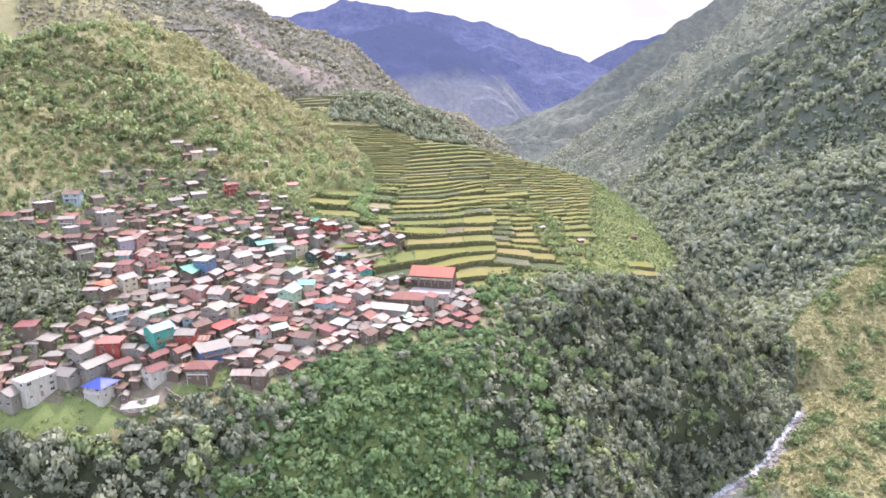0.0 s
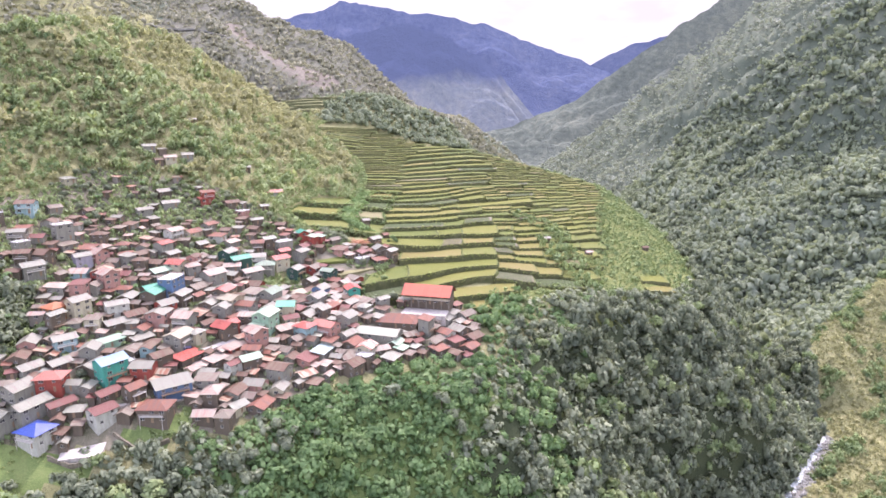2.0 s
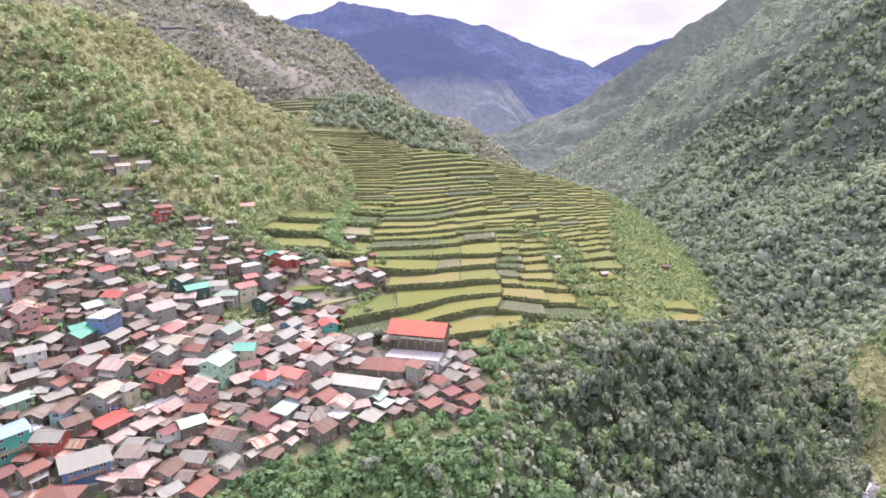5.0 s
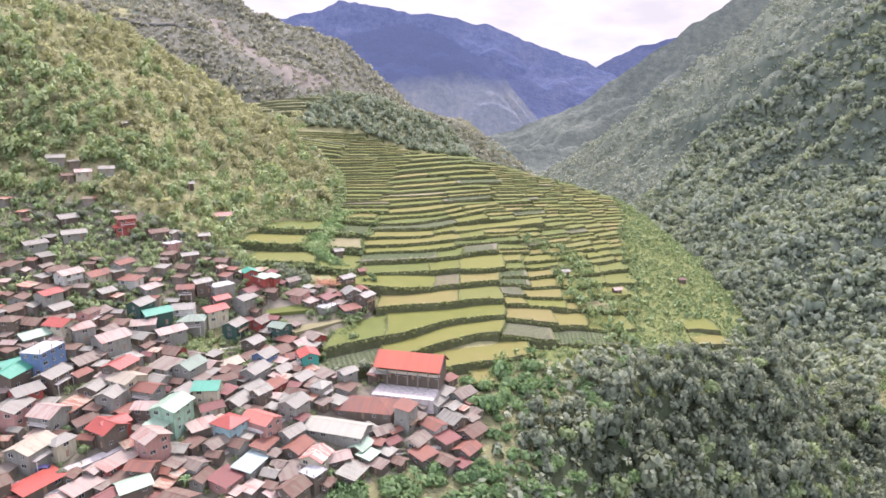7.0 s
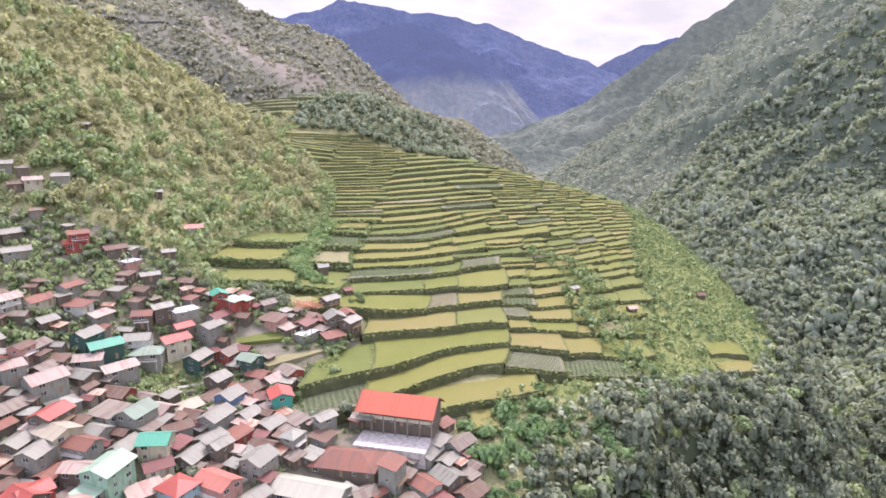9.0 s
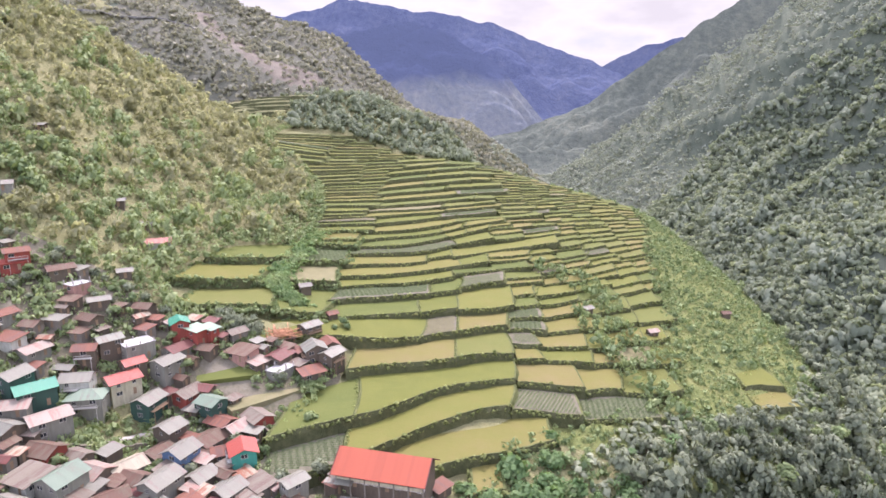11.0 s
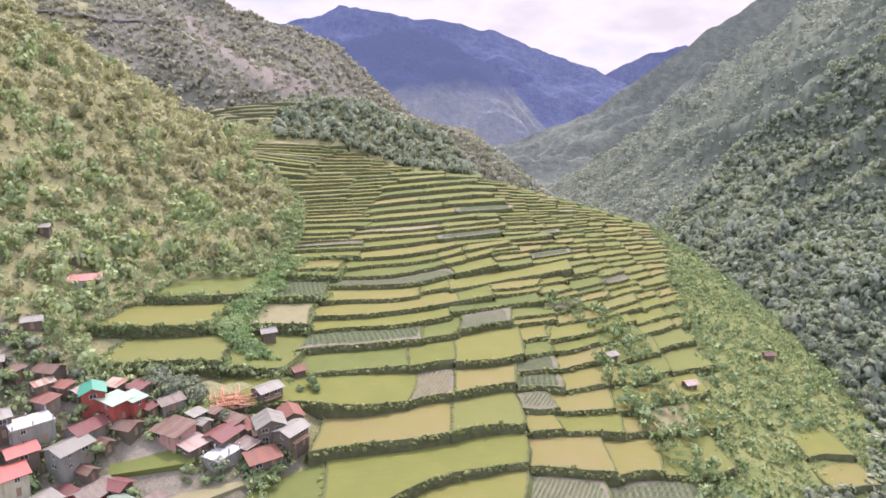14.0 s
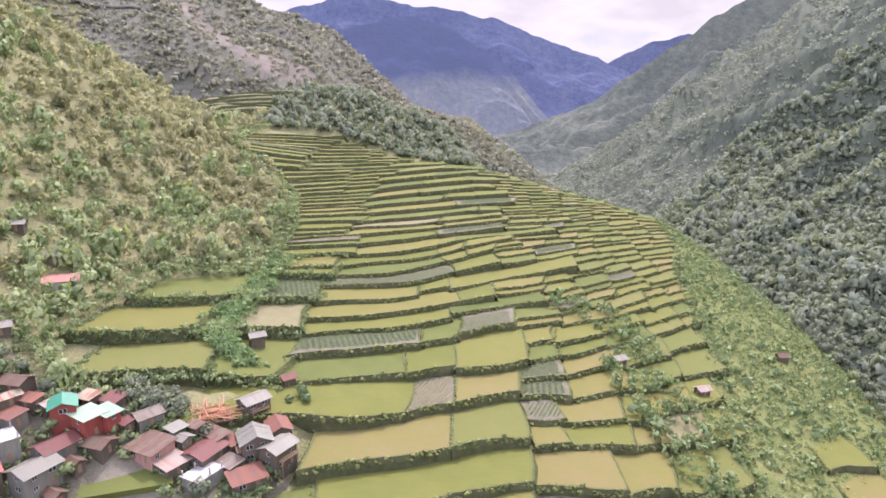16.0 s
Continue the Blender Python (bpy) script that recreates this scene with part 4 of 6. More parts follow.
def house(x, y, w, d, storeys, turn, kind, roof, wall, label="", name="house", group="village houses"):
    """A village house: walls with cut openings, windows, door and a sheet-metal roof. w lies along the ridge."""
    r = home_rng
    h = {1: 2.6, 2: 5.0, 3: 7.6}[storeys]
    z = float(height(x, y))
    PLACED.append((x, y, 0.5 * math.hypot(w, d)))
    home = thing(name, pose(x, y, z, 0, 0, turn), label or f"{STOREY_WORDS[storeys]} house, {WALL_WORDS[wall]} walls, {ROOF_WORDS[roof]} roof", name, group)
    hx, hy = w / 2, d / 2
    low = -2.6
    corners = [(-hx, -hy), (hx, -hy), (hx, hy), (-hx, hy)]
    g = Geo()
    spots = []
    for i in range(4):
        a, b = corners[i], corners[(i + 1) % 4]
        length = w if i % 2 == 0 else d
        holes = []
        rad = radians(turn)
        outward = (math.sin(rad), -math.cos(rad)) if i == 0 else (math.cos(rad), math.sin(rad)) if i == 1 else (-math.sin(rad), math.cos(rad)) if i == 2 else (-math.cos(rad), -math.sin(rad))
        # only walls turned to the camera get windows and doors
        to_camera = (-x, -260 + 0.0 * y)
        faces = outward[0] * to_camera[0] + outward[1] * to_camera[1] > 40
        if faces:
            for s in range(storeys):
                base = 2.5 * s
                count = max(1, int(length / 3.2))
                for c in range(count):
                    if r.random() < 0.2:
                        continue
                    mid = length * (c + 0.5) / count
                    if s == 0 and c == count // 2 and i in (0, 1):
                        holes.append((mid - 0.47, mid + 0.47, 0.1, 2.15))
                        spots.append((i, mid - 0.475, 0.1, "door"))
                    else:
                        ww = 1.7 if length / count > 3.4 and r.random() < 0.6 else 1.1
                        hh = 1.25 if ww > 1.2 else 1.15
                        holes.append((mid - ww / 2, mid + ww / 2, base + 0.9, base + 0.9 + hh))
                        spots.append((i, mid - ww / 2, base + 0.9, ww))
        wall_run(g, a, b, low, h, holes, 1)
    rise = 0.0
    if kind == "gable":
        rise = d * r.uniform(0.17, 0.25)
        for sx in (-hx, hx):
            tri = [(sx, -hy, h), (sx, hy, h), (sx, 0, h + rise)]
            g.face(tri if sx > 0 else tri[::-1])
    elif kind == "shed":
        rise = d * r.uniform(0.1, 0.16)
        g.face([(hx, -hy, h), (hx, hy, h), (hx, hy, h + rise)])
        g.face([(-hx, hy, h), (-hx, -hy, h), (-hx, hy, h + rise)])
        g.face([(hx, hy, h), (-hx, hy, h), (-hx, hy, h + rise), (hx, hy, h + rise)])
    elif kind == "hip":
        rise = d * 0.24
    g.face([(-hx, -hy, h - 0.02), (-hx, hy, h - 0.02), (hx, hy, h - 0.02), (hx, -hy, h - 0.02)])
    part("wall", g, WALLS[wall], home)
    roof_g = Geo()
    o, th = r.uniform(0.45, 0.8), 0.09
    if kind == "gable":
        e = h - rise * o / hy + 0.12
        tilt = r.uniform(-0.05, 0.05)
        ex = hx + o
        roof_g.slab([(-ex, -hy - o, e), (ex, -hy - o, e + tilt), (ex, 0, h + rise + 0.12), (-ex, 0, h + rise + 0.12)], th)
        roof_g.slab([(-ex, 0, h + rise + 0.12), (ex, 0, h + rise + 0.12), (ex, hy + o, e), (-ex, hy + o, e + tilt)], th)
    elif kind == "shed":
        k = rise / d
        roof_g.slab([(-hx - o, -hy - o, h + 0.12 - k * o), (hx + o, -hy - o, h + 0.12 - k * o), (hx + o, hy + o, h + rise + 0.12 + k * o), (-hx - o, hy + o, h + rise + 0.12 + k * o)], th)
    elif kind == "hip":
        e, t_ = h + 0.06 - 0.24 * o, h + rise
        q = max(0.3, hx - hy)
        A, B, C, D = (-hx - o, -hy - o, e), (hx + o, -hy - o, e), (hx + o, hy + o, e), (-hx - o, hy + o, e)
        R0, R1 = (-q, 0, t_), (q, 0, t_)
        roof_g.slab([A, B, R1, R0], th)
        roof_g.slab([B, C, R1], th)
        roof_g.slab([C, D, R0, R1], th)
        roof_g.slab([D, A, R0], th)
    else:
        roof_g.box(-hx - 0.25, -hy - 0.25, h, hx + 0.25, hy + 0.25, h + 0.22)
    top = part("roof", roof_g, ROOFS[roof], home)
    if kind == "gable":
        cap = Geo()
        ex = hx + o
        zc = h + rise + 0.15
        cap.slab([(-ex, -0.28, zc - 0.07), (ex, -0.28, zc - 0.07), (ex, 0, zc + 0.02), (-ex, 0, zc + 0.02)], 0.04)
        cap.slab([(-ex, 0, zc + 0.02), (ex, 0, zc + 0.02), (ex, 0.28, zc - 0.07), (-ex, 0.28, zc - 0.07)], 0.04)
        part("ridge_cap", cap, ROOFS[roof], top)
    if kind == "flat":
        for cx_ in (-hx + 0.2, 0, hx - 0.2):
            for cy_ in (-hy + 0.2, hy - 0.2):
                post = Geo()
                post.box(cx_ - 0.15, cy_ - 0.15, h + 0.2, cx_ + 0.15, cy_ + 0.15, h + 0.2 + r.uniform(0.7, 1.6))
                part("concrete_stub", post, CONCRETE, home)
    for i, u, zz, what in spots:
        a, b = corners[i], corners[(i + 1) % 4]
        length = w if i % 2 == 0 else d
        px, py = a[0] + (b[0] - a[0]) * u / length, a[1] + (b[1] - a[1]) * u / length
        ob = part("door" if what == "door" else "window", DOOR if what == "door" else WINDOW[what], None, home)
        ob.matrix_basis = pose(px, py, zz, 0, 0, 90 * i)
    if storeys > 1 and r.random() < 0.3:
        bal = Geo()
        bal.box(-hx * 0.8, -hy - 1.2, 2.6, hx * 0.8, -hy - 0.003, 2.75)
        for bx in np.linspace(-hx * 0.8 + 0.05, hx * 0.8 - 0.05, max(3, int(w / 1.6))):
            bal.box(bx - 0.04, -hy - 1.18, 2.75, bx + 0.04, -hy - 1.1, 3.6)
        bal.box(-hx * 0.8, -hy - 1.2, 3.6, hx * 0.8, -hy - 1.08, 3.7)
        for bx in (-hx * 0.75, hx * 0.75):
            bal.box(bx - 0.07, -hy - 1.15, -2.4, bx + 0.07, -hy - 1.01, 2.6)
        part("balcony", bal, FRAME if r.random() < 0.5 else TIMBER, home)
    return home


house(-84.9, 305.3, 9.5, 7.9, 3, 78, "gable", "pale_green", "green_cream")
house(-85.9, 300.7, 8.6, 5.3, 2, 78, "shed", "pale_green", "grey_block")
house(-79.4, 319.7, 7.7, 7.0, 2, 4, "gable", "sea_green", "cream")
house(-87.2, 317.8, 7.7, 6.2, 1, 77, "gable", "silver", "grey_block")
house(-89.3, 329.6, 8.6, 7.0, 2, 72, "gable", "dull_green", "grey_block")
house(-68.0, 306.1, 7.7, 7.0, 2, -27, "hip", "red", "light_blue")
house(-59.5, 309.9, 10.3, 7.0, 2, -26, "gable", "coral", "pink")
house(-51.7, 319.8, 7.7, 7.0, 2, 67, "gable", "silver", "grey_block")
house(-69.9, 319.0, 6.9, 6.2, 1, 72, "gable", "silver", "wood")
house(-67.8, 327.1, 6.9, 6.2, 1, 67, "gable", "silver", "grey_block")
house(-68.7, 334.9, 8.6, 6.2, 2, 70, "gable", "silver", "grey_block")
house(-69.5, 348.4, 6.9, 6.2, 2, 69, "gable", "silver", "blue")
house(-77.1, 358.6, 6.0, 6.2, 2, 67, "gable", "silver", "wood")
house(-61.6, 341.6, 6.0, 5.3, 1, 64, "gable", "silver", "wood")
house(-53.6, 337.8, 6.9, 6.2, 1, 62, "gable", "silver", "wood")
house(-6.2, 332.9, 7.7, 6.2, 1, 63, "gable", "silver", "grey_block")
house(-3.3, 338.0, 6.9, 5.3, 1, 63, "shed", "silver", "grey_block")
house(-40.0, 298.5, 6.9, 7.0, 2, 72, "gable", "patchy", "cream")
house(-46.9, 303.7, 7.7, 6.2, 1, 69, "gable", "rust_red", "wood")
house(-58.1, 295.0, 9.5, 5.3, 1, 73, "shed", "pale_blue", "grey_block")
house(-28.1, 307.8, 6.0, 4.4, 1, 63, "gable", "pale_green", "wood")
house(-25.5, 304.2, 5.2, 4.4, 1, 62, "shed", "pale_green", "wood")
house(-53.9, 350.4, 6.9, 6.2, 2, -65, "gable", "red", "teal")
house(-65.1, 365.1, 6.9, 5.3, 1, -25, "gable", "rust_red", "wood")
house(-60.1, 362.7, 6.0, 5.3, 1, 62, "gable", "pink_white", "wood")
house(-95.9, 370.3, 8.6, 7.0, 2, 49, "gable", "red", "cream")
house(-95.1, 376.0, 6.0, 5.3, 2, 48, "gable", "red", "wood")
house(-86.7, 380.0, 7.7, 6.2, 2, 67, "gable", "silver", "grey_block")
house(-88.6, 394.6, 6.0, 5.3, 2, -59, "gable", "sea_green", "red_wall")
house(-82.5, 393.8, 5.2, 5.3, 2, 65, "shed", "pale_green", "red_wall")
house(-79.0, 395.9, 3.4, 4.4, 2, 65, "shed", "pale_green", "red_wall")
house(-50.4, 414.0, 6.9, 5.3, 2, 51, "gable", "silver", "wood")
house(-45.4, 399.4, 6.9, 7.0, 2, -64, "gable", "grey", "wood")
house(-39.1, 397.1, 6.9, 5.3, 2, 62, "gable", "silver", "wood")
house(-42.0, 407.5, 7.2, 5.3, 1, -62, "gable", "rust_red", "wood")
house(-45.5, 430.0, 3.4, 2.8, 1, 40, "gable", "rust_red", "wood")
house(-86.6, 366.8, 7.7, 6.2, 2, 76, "gable", "silver", "dark_green")
house(-69.5, 369.5, 6.9, 6.2, 2, -25, "gable", "dull_green", "dark_green")
house(-107.9, 374.3, 6.0, 5.3, 2, 12, "gable", "rust_red", "wood")
house(-104.0, 379.7, 6.9, 5.3, 2, 49, "gable", "grey", "wood")
house(-96.6, 382.1, 8.6, 6.2, 2, 48, "flat", "concrete", "grey_block")
house(-105.4, 364.8, 7.7, 6.2, 2, 12, "gable", "silver", "white")
house(-100.9, 361.1, 9.5, 7.0, 2, 12, "hip", "dull_green", "grey_block")
house(-112.2, 356.2, 9.5, 7.0, 2, 45, "gable", "sea_green", "dark_green")
house(-118.5, 357.4, 7.7, 6.2, 2, 76, "gable", "silver", "dark_green")
house(-114.7, 350.6, 8.6, 6.2, 1, 16, "gable", "pink_white", "grey_block")
house(-104.3, 349.0, 9.5, 7.0, 2, 48, "gable", "pink_white", "grey_block")
house(-147.3, 361.5, 7.7, 6.2, 2, 65, "gable", "pink_white", "white")
house(-147.1, 348.2, 6.9, 6.2, 2, 67, "gable", "red", "grey_block")
house(-142.1, 345.2, 6.9, 6.2, 1, 66, "gable", "silver", "wood")
house(-134.7, 334.6, 7.7, 7.0, 2, -15, "gable", "red", "cream")
house(-142.7, 398.9, 6.9, 4.4, 2, 40, "shed", "rust_red", "red_wall")
house(-143.3, 396.9, 6.9, 4.4, 1, 40, "shed", "red", "red_wall")
house(-159.4, 387.5, 8.6, 5.3, 1, 39, "gable", "silver", "grey_block")
house(-168.9, 376.1, 7.7, 5.3, 1, 53, "gable", "silver", "grey_block")
house(-161.8, 371.4, 4.3, 4.4, 1, 57, "shed", "silver", "wood")
house(-114.2, 394.1, 6.0, 4.4, 1, 35, "gable", "silver", "wood")
house(-134.7, 372.1, 4.3, 4.4, 1, 62, "shed", "silver", "wood")
house(-133.1, 360.0, 5.2, 5.3, 1, 63, "gable", "silver", "wood")
house(-130.1, 400.7, 7.7, 5.3, 1, 48, "gable", "rust", "wood")
house(-134.9, 308.5, 9.5, 7.0, 2, 85, "gable", "sea_green", "wood")
house(-141.0, 329.2, 8.6, 6.2, 1, 58, "gable", "pale_green", "grey_block")
house(-130.5, 317.5, 10.3, 7.0, 3, 83, "flat", "concrete", "blue")
house(-117.7, 333.7, 9.5, 7.9, 2, 57, "gable", "pink_white", "grey_block")
house(-108.4, 321.3, 8.6, 7.0, 2, 78, "gable", "red", "wood")
house(-103.4, 315.7, 8.6, 7.9, 2, -25, "gable", "beige", "cream")
house(-112.0, 312.4, 7.7, 6.2, 1, 83, "gable", "silver", "wood")
house(-104.4, 308.3, 7.7, 6.2, 2, 82, "gable", "silver", "grey_block")
house(-113.4, 303.1, 9.5, 5.3, 1, 81, "shed", "rust_stripe", "wood")
house(-116.2, 296.4, 7.7, 7.9, 2, -13, "gable", "pink_white", "grey_block")
house(-126.7, 295.2, 8.6, 7.9, 2, 89, "gable", "silver", "pink")
house(-99.2, 295.1, 7.7, 7.0, 2, -28, "gable", "red", "wood")
house(-113.9, 283.9, 9.5, 7.9, 2, 77, "gable", "beige", "grey_block")
house(-166.2, 395.0, 6.9, 5.3, 1, 55, "gable", "silver", "wood")
house(-184.1, 421.0, 6.6, 4.2, 1, 30, "gable", "silver", "grey_block")
house(-177.0, 422.4, 4.2, 3.6, 1, 38, "shed", "silver", "wood")
house(-171.4, 419.6, 6.4, 4.8, 1, 34, "gable", "pink_white", "cream")
house(-163.6, 426.0, 6.0, 4.8, 1, 28, "gable", "silver", "grey_block")
house(-176.0, 414.9, 4.4, 3.6, 1, 42, "gable", "rust", "wood")
house(-163.0, 408.0, 4.4, 3.4, 1, 20, "shed", "rust_stripe", "tin")
house(-138.0, 456.0, 4.3, 3.6, 1, 20, "gable", "silver", "wood", "small white-roofed hut on the slope", "shed", "field huts")
house(-125.0, 450.5, 4.3, 3.6, 1, 15, "gable", "silver", "tin", "small pale tin hut on the slope", "shed", "field huts")
house(-116.2, 441.5, 9.2, 6.6, 1, 24, "gable", "coral", "white")
house(-139.6, 230.6, 8.6, 7.9, 2, -18, "hip", "royal_blue", "white")
house(-151.3, 268.7, 7.7, 6.2, 2, 45, "gable", "silver", "light_blue")
house(-128.6, 258.5, 9.5, 7.0, 3, 57, "gable", "sky_blue", "teal")
house(-105.3, 256.2, 12.0, 7.0, 2, 37, "shed", "silver", "blue")
house(-106.7, 245.7, 10.3, 7.9, 2, 0, "hip", "rust_red", "wood")
house(-123.3, 240.8, 7.7, 6.2, 2, 58, "gable", "maroon", "white")
house(-138.3, 242.4, 8.6, 5.3, 1, 56, "gable", "maroon", "wood")
house(-145.7, 238.2, 11.2, 6.2, 2, 68, "gable", "grey", "grey_block")
house(-152.8, 243.0, 8.6, 7.0, 2, 74, "gable", "silver", "grey_block")
house(-144.5, 249.1, 8.6, 7.0, 2, 7, "hip", "coral", "red_wall")
house(-148.0, 258.8, 6.9, 6.2, 1, 60, "gable", "silver", "wood")
house(-155.6, 253.8, 7.7, 6.2, 1, 62, "gable", "silver", "grey_block")
house(-125.8, 249.2, 7.7, 5.3, 1, 63, "gable", "maroon", "wood")
house(-117.0, 250.9, 6.0, 5.3, 2, 61, "gable", "rust_red", "wood")
house(-164.5, 286.1, 6.9, 7.0, 2, 66, "hip", "orange", "orange")
house(-156.8, 289.1, 7.7, 6.2, 3, 64, "gable", "silver", "cream")
house(-144.4, 295.2, 8.6, 6.2, 2, 41, "gable", "silver", "white")
house(-155.8, 311.5, 6.9, 7.0, 3, -34, "gable", "pink_white", "pink")
house(-172.7, 321.9, 6.9, 5.3, 2, 50, "gable", "silver", "lavender")
house(-169.1, 328.7, 6.9, 7.0, 2, -24, "gable", "pink_white", "pink")
house(-138.6, 314.9, 7.7, 6.2, 1, 53, "gable", "sea_green", "wood")
house(-140.5, 287.4, 9.5, 5.3, 1, 52, "gable", "silver", "wood")
house(-126.9, 302.3, 6.9, 6.2, 2, 58, "gable", "silver", "red_wall")
house(-137.9, 275.4, 10.3, 4.4, 1, 57, "shed", "pale_green", "green_cream")
house(-127.3, 280.8, 7.7, 4.4, 1, 54, "shed", "silver", "wood")
house(-96.8, 276.8, 7.7, 5.3, 1, 63, "shed", "pink_white", "wood")
house(-98.4, 297.1, 6.9, 6.2, 2, 53, "gable", "red", "red_wall")
house(-85.1, 292.2, 6.9, 7.0, 3, -36, "gable", "pink_white", "pink")
house(-83.9, 278.1, 7.7, 6.2, 2, 42, "gable", "pale_green", "wood")
house(-107.3, 275.5, 10.3, 5.3, 1, 65, "shed", "red", "wood")
house(-92.1, 286.9, 10.3, 4.4, 1, 64, "shed", "pink_white", "red_wall")
house(-152.9, 232.5, 7.7, 7.0, 2, -16, "gable", "grey", "grey_block")
house(-161.7, 226.2, 12.0, 7.0, 3, 63, "flat", "concrete", "white")
house(-167.6, 221.2, 7.7, 7.0, 2, 79, "gable", "silver", "grey_block")
house(-187.8, 334.3, 7.7, 6.2, 3, 55, "flat", "concrete", "grey_block")
house(-184.0, 303.9, 8.6, 6.2, 2, 53, "gable", "grey", "grey_block")

# the school: two storeys under a bright red roof, an open gallery towards the yard
def school():
    z = 35.6
    s = thing("school_building", pose(-15, 343.2, z, 0, 0, -13), "two-storey school, bright red roof, pillared gallery, grey walls", "school")
    PLACED.append((-15, 343, 13))
    w, d, h = 23.0, 10.5, 5.6
    hx, hy = w / 2, d / 2
    g = Geo()
    front = -hy + 2.0
    pts = [(-hx, front), (hx, front), (hx, hy), (-hx, hy)]
    spots = []
    for i in range(4):
        holes = []
        if i == 0:
            for st in (0, 1):
                for c in range(8):
                    mid = w * (c + 0.5) / 8
                    if c in (1, 4, 6):
                        holes.append((mid - 0.5, mid + 0.5, 2.75 * st + 0.06, 2.75 * st + 2.15))
                        spots.append((mid - 0.475, 2.75 * st + 0.08, "door"))
                    else:
                        holes.append((mid - 0.85, mid + 0.85, 2.75 * st + 1.0, 2.75 * st + 2.25))
                        spots.append((mid - 0.85, 2.75 * st + 1.0, 1.7))
        wall_run(g, pts[i], pts[(i + 1) % 4], -5, h, holes, 1)
    for sx in (-hx, hx):
        tri = [(sx, -hy, h), (sx, hy, h), (sx, 0, h + 3.4)]
        g.face(tri if sx > 0 else tri[::-1])
    # dark wood tone stands in for the shade inside the gallery
    part("wall", g, WALLS["wood"], s)
    for u, zz, what in spots:
        ob = part("door" if what == "door" else "window", DOOR if what == "door" else WINDOW[what], None, s)
        ob.matrix_basis = pose(-hx + u, front, zz)
    fl = Geo()
    fl.box(-hx, -hy + 0.1, 2.55, hx, front - 0.003, 2.75)
    part("gallery_floor", fl, CONCRETE, s)
    par = Geo()
    for c in range(6):
        x0 = -hx + w * c / 6 + 0.25
        par.box(x0, -hy + 0.1, 2.75, x0 + w / 6 - 0.5, -hy + 0.22, 3.6)
    part("parapet", par, WALLS["cream"], s, "pale gallery parapet panels")
    for c in range(7):
        post = Geo()
        px = -hx + 0.15 + (w - 0.3) * c / 6
        post.box(px - 0.16, -hy + 0.02, -4, px + 0.16, -hy + 0.32, h)
        part("pillar", post, WALLS["tin"], s)
    can = Geo()
    can.slab([(-hx - 2.4, -hy - 1.9, 2.75), (-hx + 5, -hy - 1.9, 2.75), (-hx + 5, -hy + 0.05, 3.1), (-hx - 2.4, -hy + 0.05, 3.1)], 0.1)
    can.box(-hx - 2.3, -hy - 1.8, -1, -hx - 2.15, -hy - 1.65, 2.7)
    can.box(-hx + 4.7, -hy - 1.8, -1, -hx + 4.85, -hy - 1.65, 2.7)
    part("porch", can, ROOFS["grey"], s, "grey sheet-metal porch roof on posts")
    ro = Geo()
    o, rise = 1.3, 3.4
    e = h - rise * o / hy + 0.12
    ex = hx + 0.8
    ro.slab([(-ex, -hy - o, e), (ex, -hy - o, e), (ex, 0, h + rise + 0.12), (-ex, 0, h + rise + 0.12)], 0.12)
    ro.slab([(-ex, 0, h + rise + 0.12), (ex, 0, h + rise + 0.12), (ex, hy + o, e), (-ex, hy + o, e)], 0.12)
    roof = part("roof", ro, ROOFS["school_red"], s)
    for sx in (-ex, ex):
        trim = Geo()
        trim.slab([(sx - 0.12, -hy - o - 0.1, e + 0.1), (sx + 0.12, -hy - o - 0.1, e + 0.1), (sx + 0.12, 0, h + rise + 0.25), (sx - 0.12, 0, h + rise + 0.25)], 0.3)
        trim.slab([(sx - 0.12, 0, h + rise + 0.25), (sx + 0.12, 0, h + rise + 0.25), (sx + 0.12, hy + o + 0.1, e + 0.1), (sx - 0.12, hy + o + 0.1, e + 0.1)], 0.3)
        part("bargeboard", trim, ROOFS["maroon"], roof)


school()
PLACED += [(-113, 276, 2.6), (-108, 279.5, 3), (-104, 283, 2.6), (-100, 287, 2.6), (-96, 292, 2.6), (-59, 408, 7), (-18, 331, 9), (-28, 333, 8), (-92, 357, 12), (-101, 350, 9), (-82, 362, 10), (-48, 380, 8), (-57, 376, 8), (-39, 356, 12), (-124, 231, 8), (-113, 236, 8), (-145, 221, 9), (-74, 384, 8), (-66, 381, 7)]
house(-37.5, 314, 22, 9, 1, -16, "gable", "cream", "grey_block", "long hall, pale cream metal roof, grey block walls")
house(-28.5, 326, 19, 11, 1, -10, "hip", "rust_red", "wood", "long building, brown-red hipped roof, dark wooden walls")

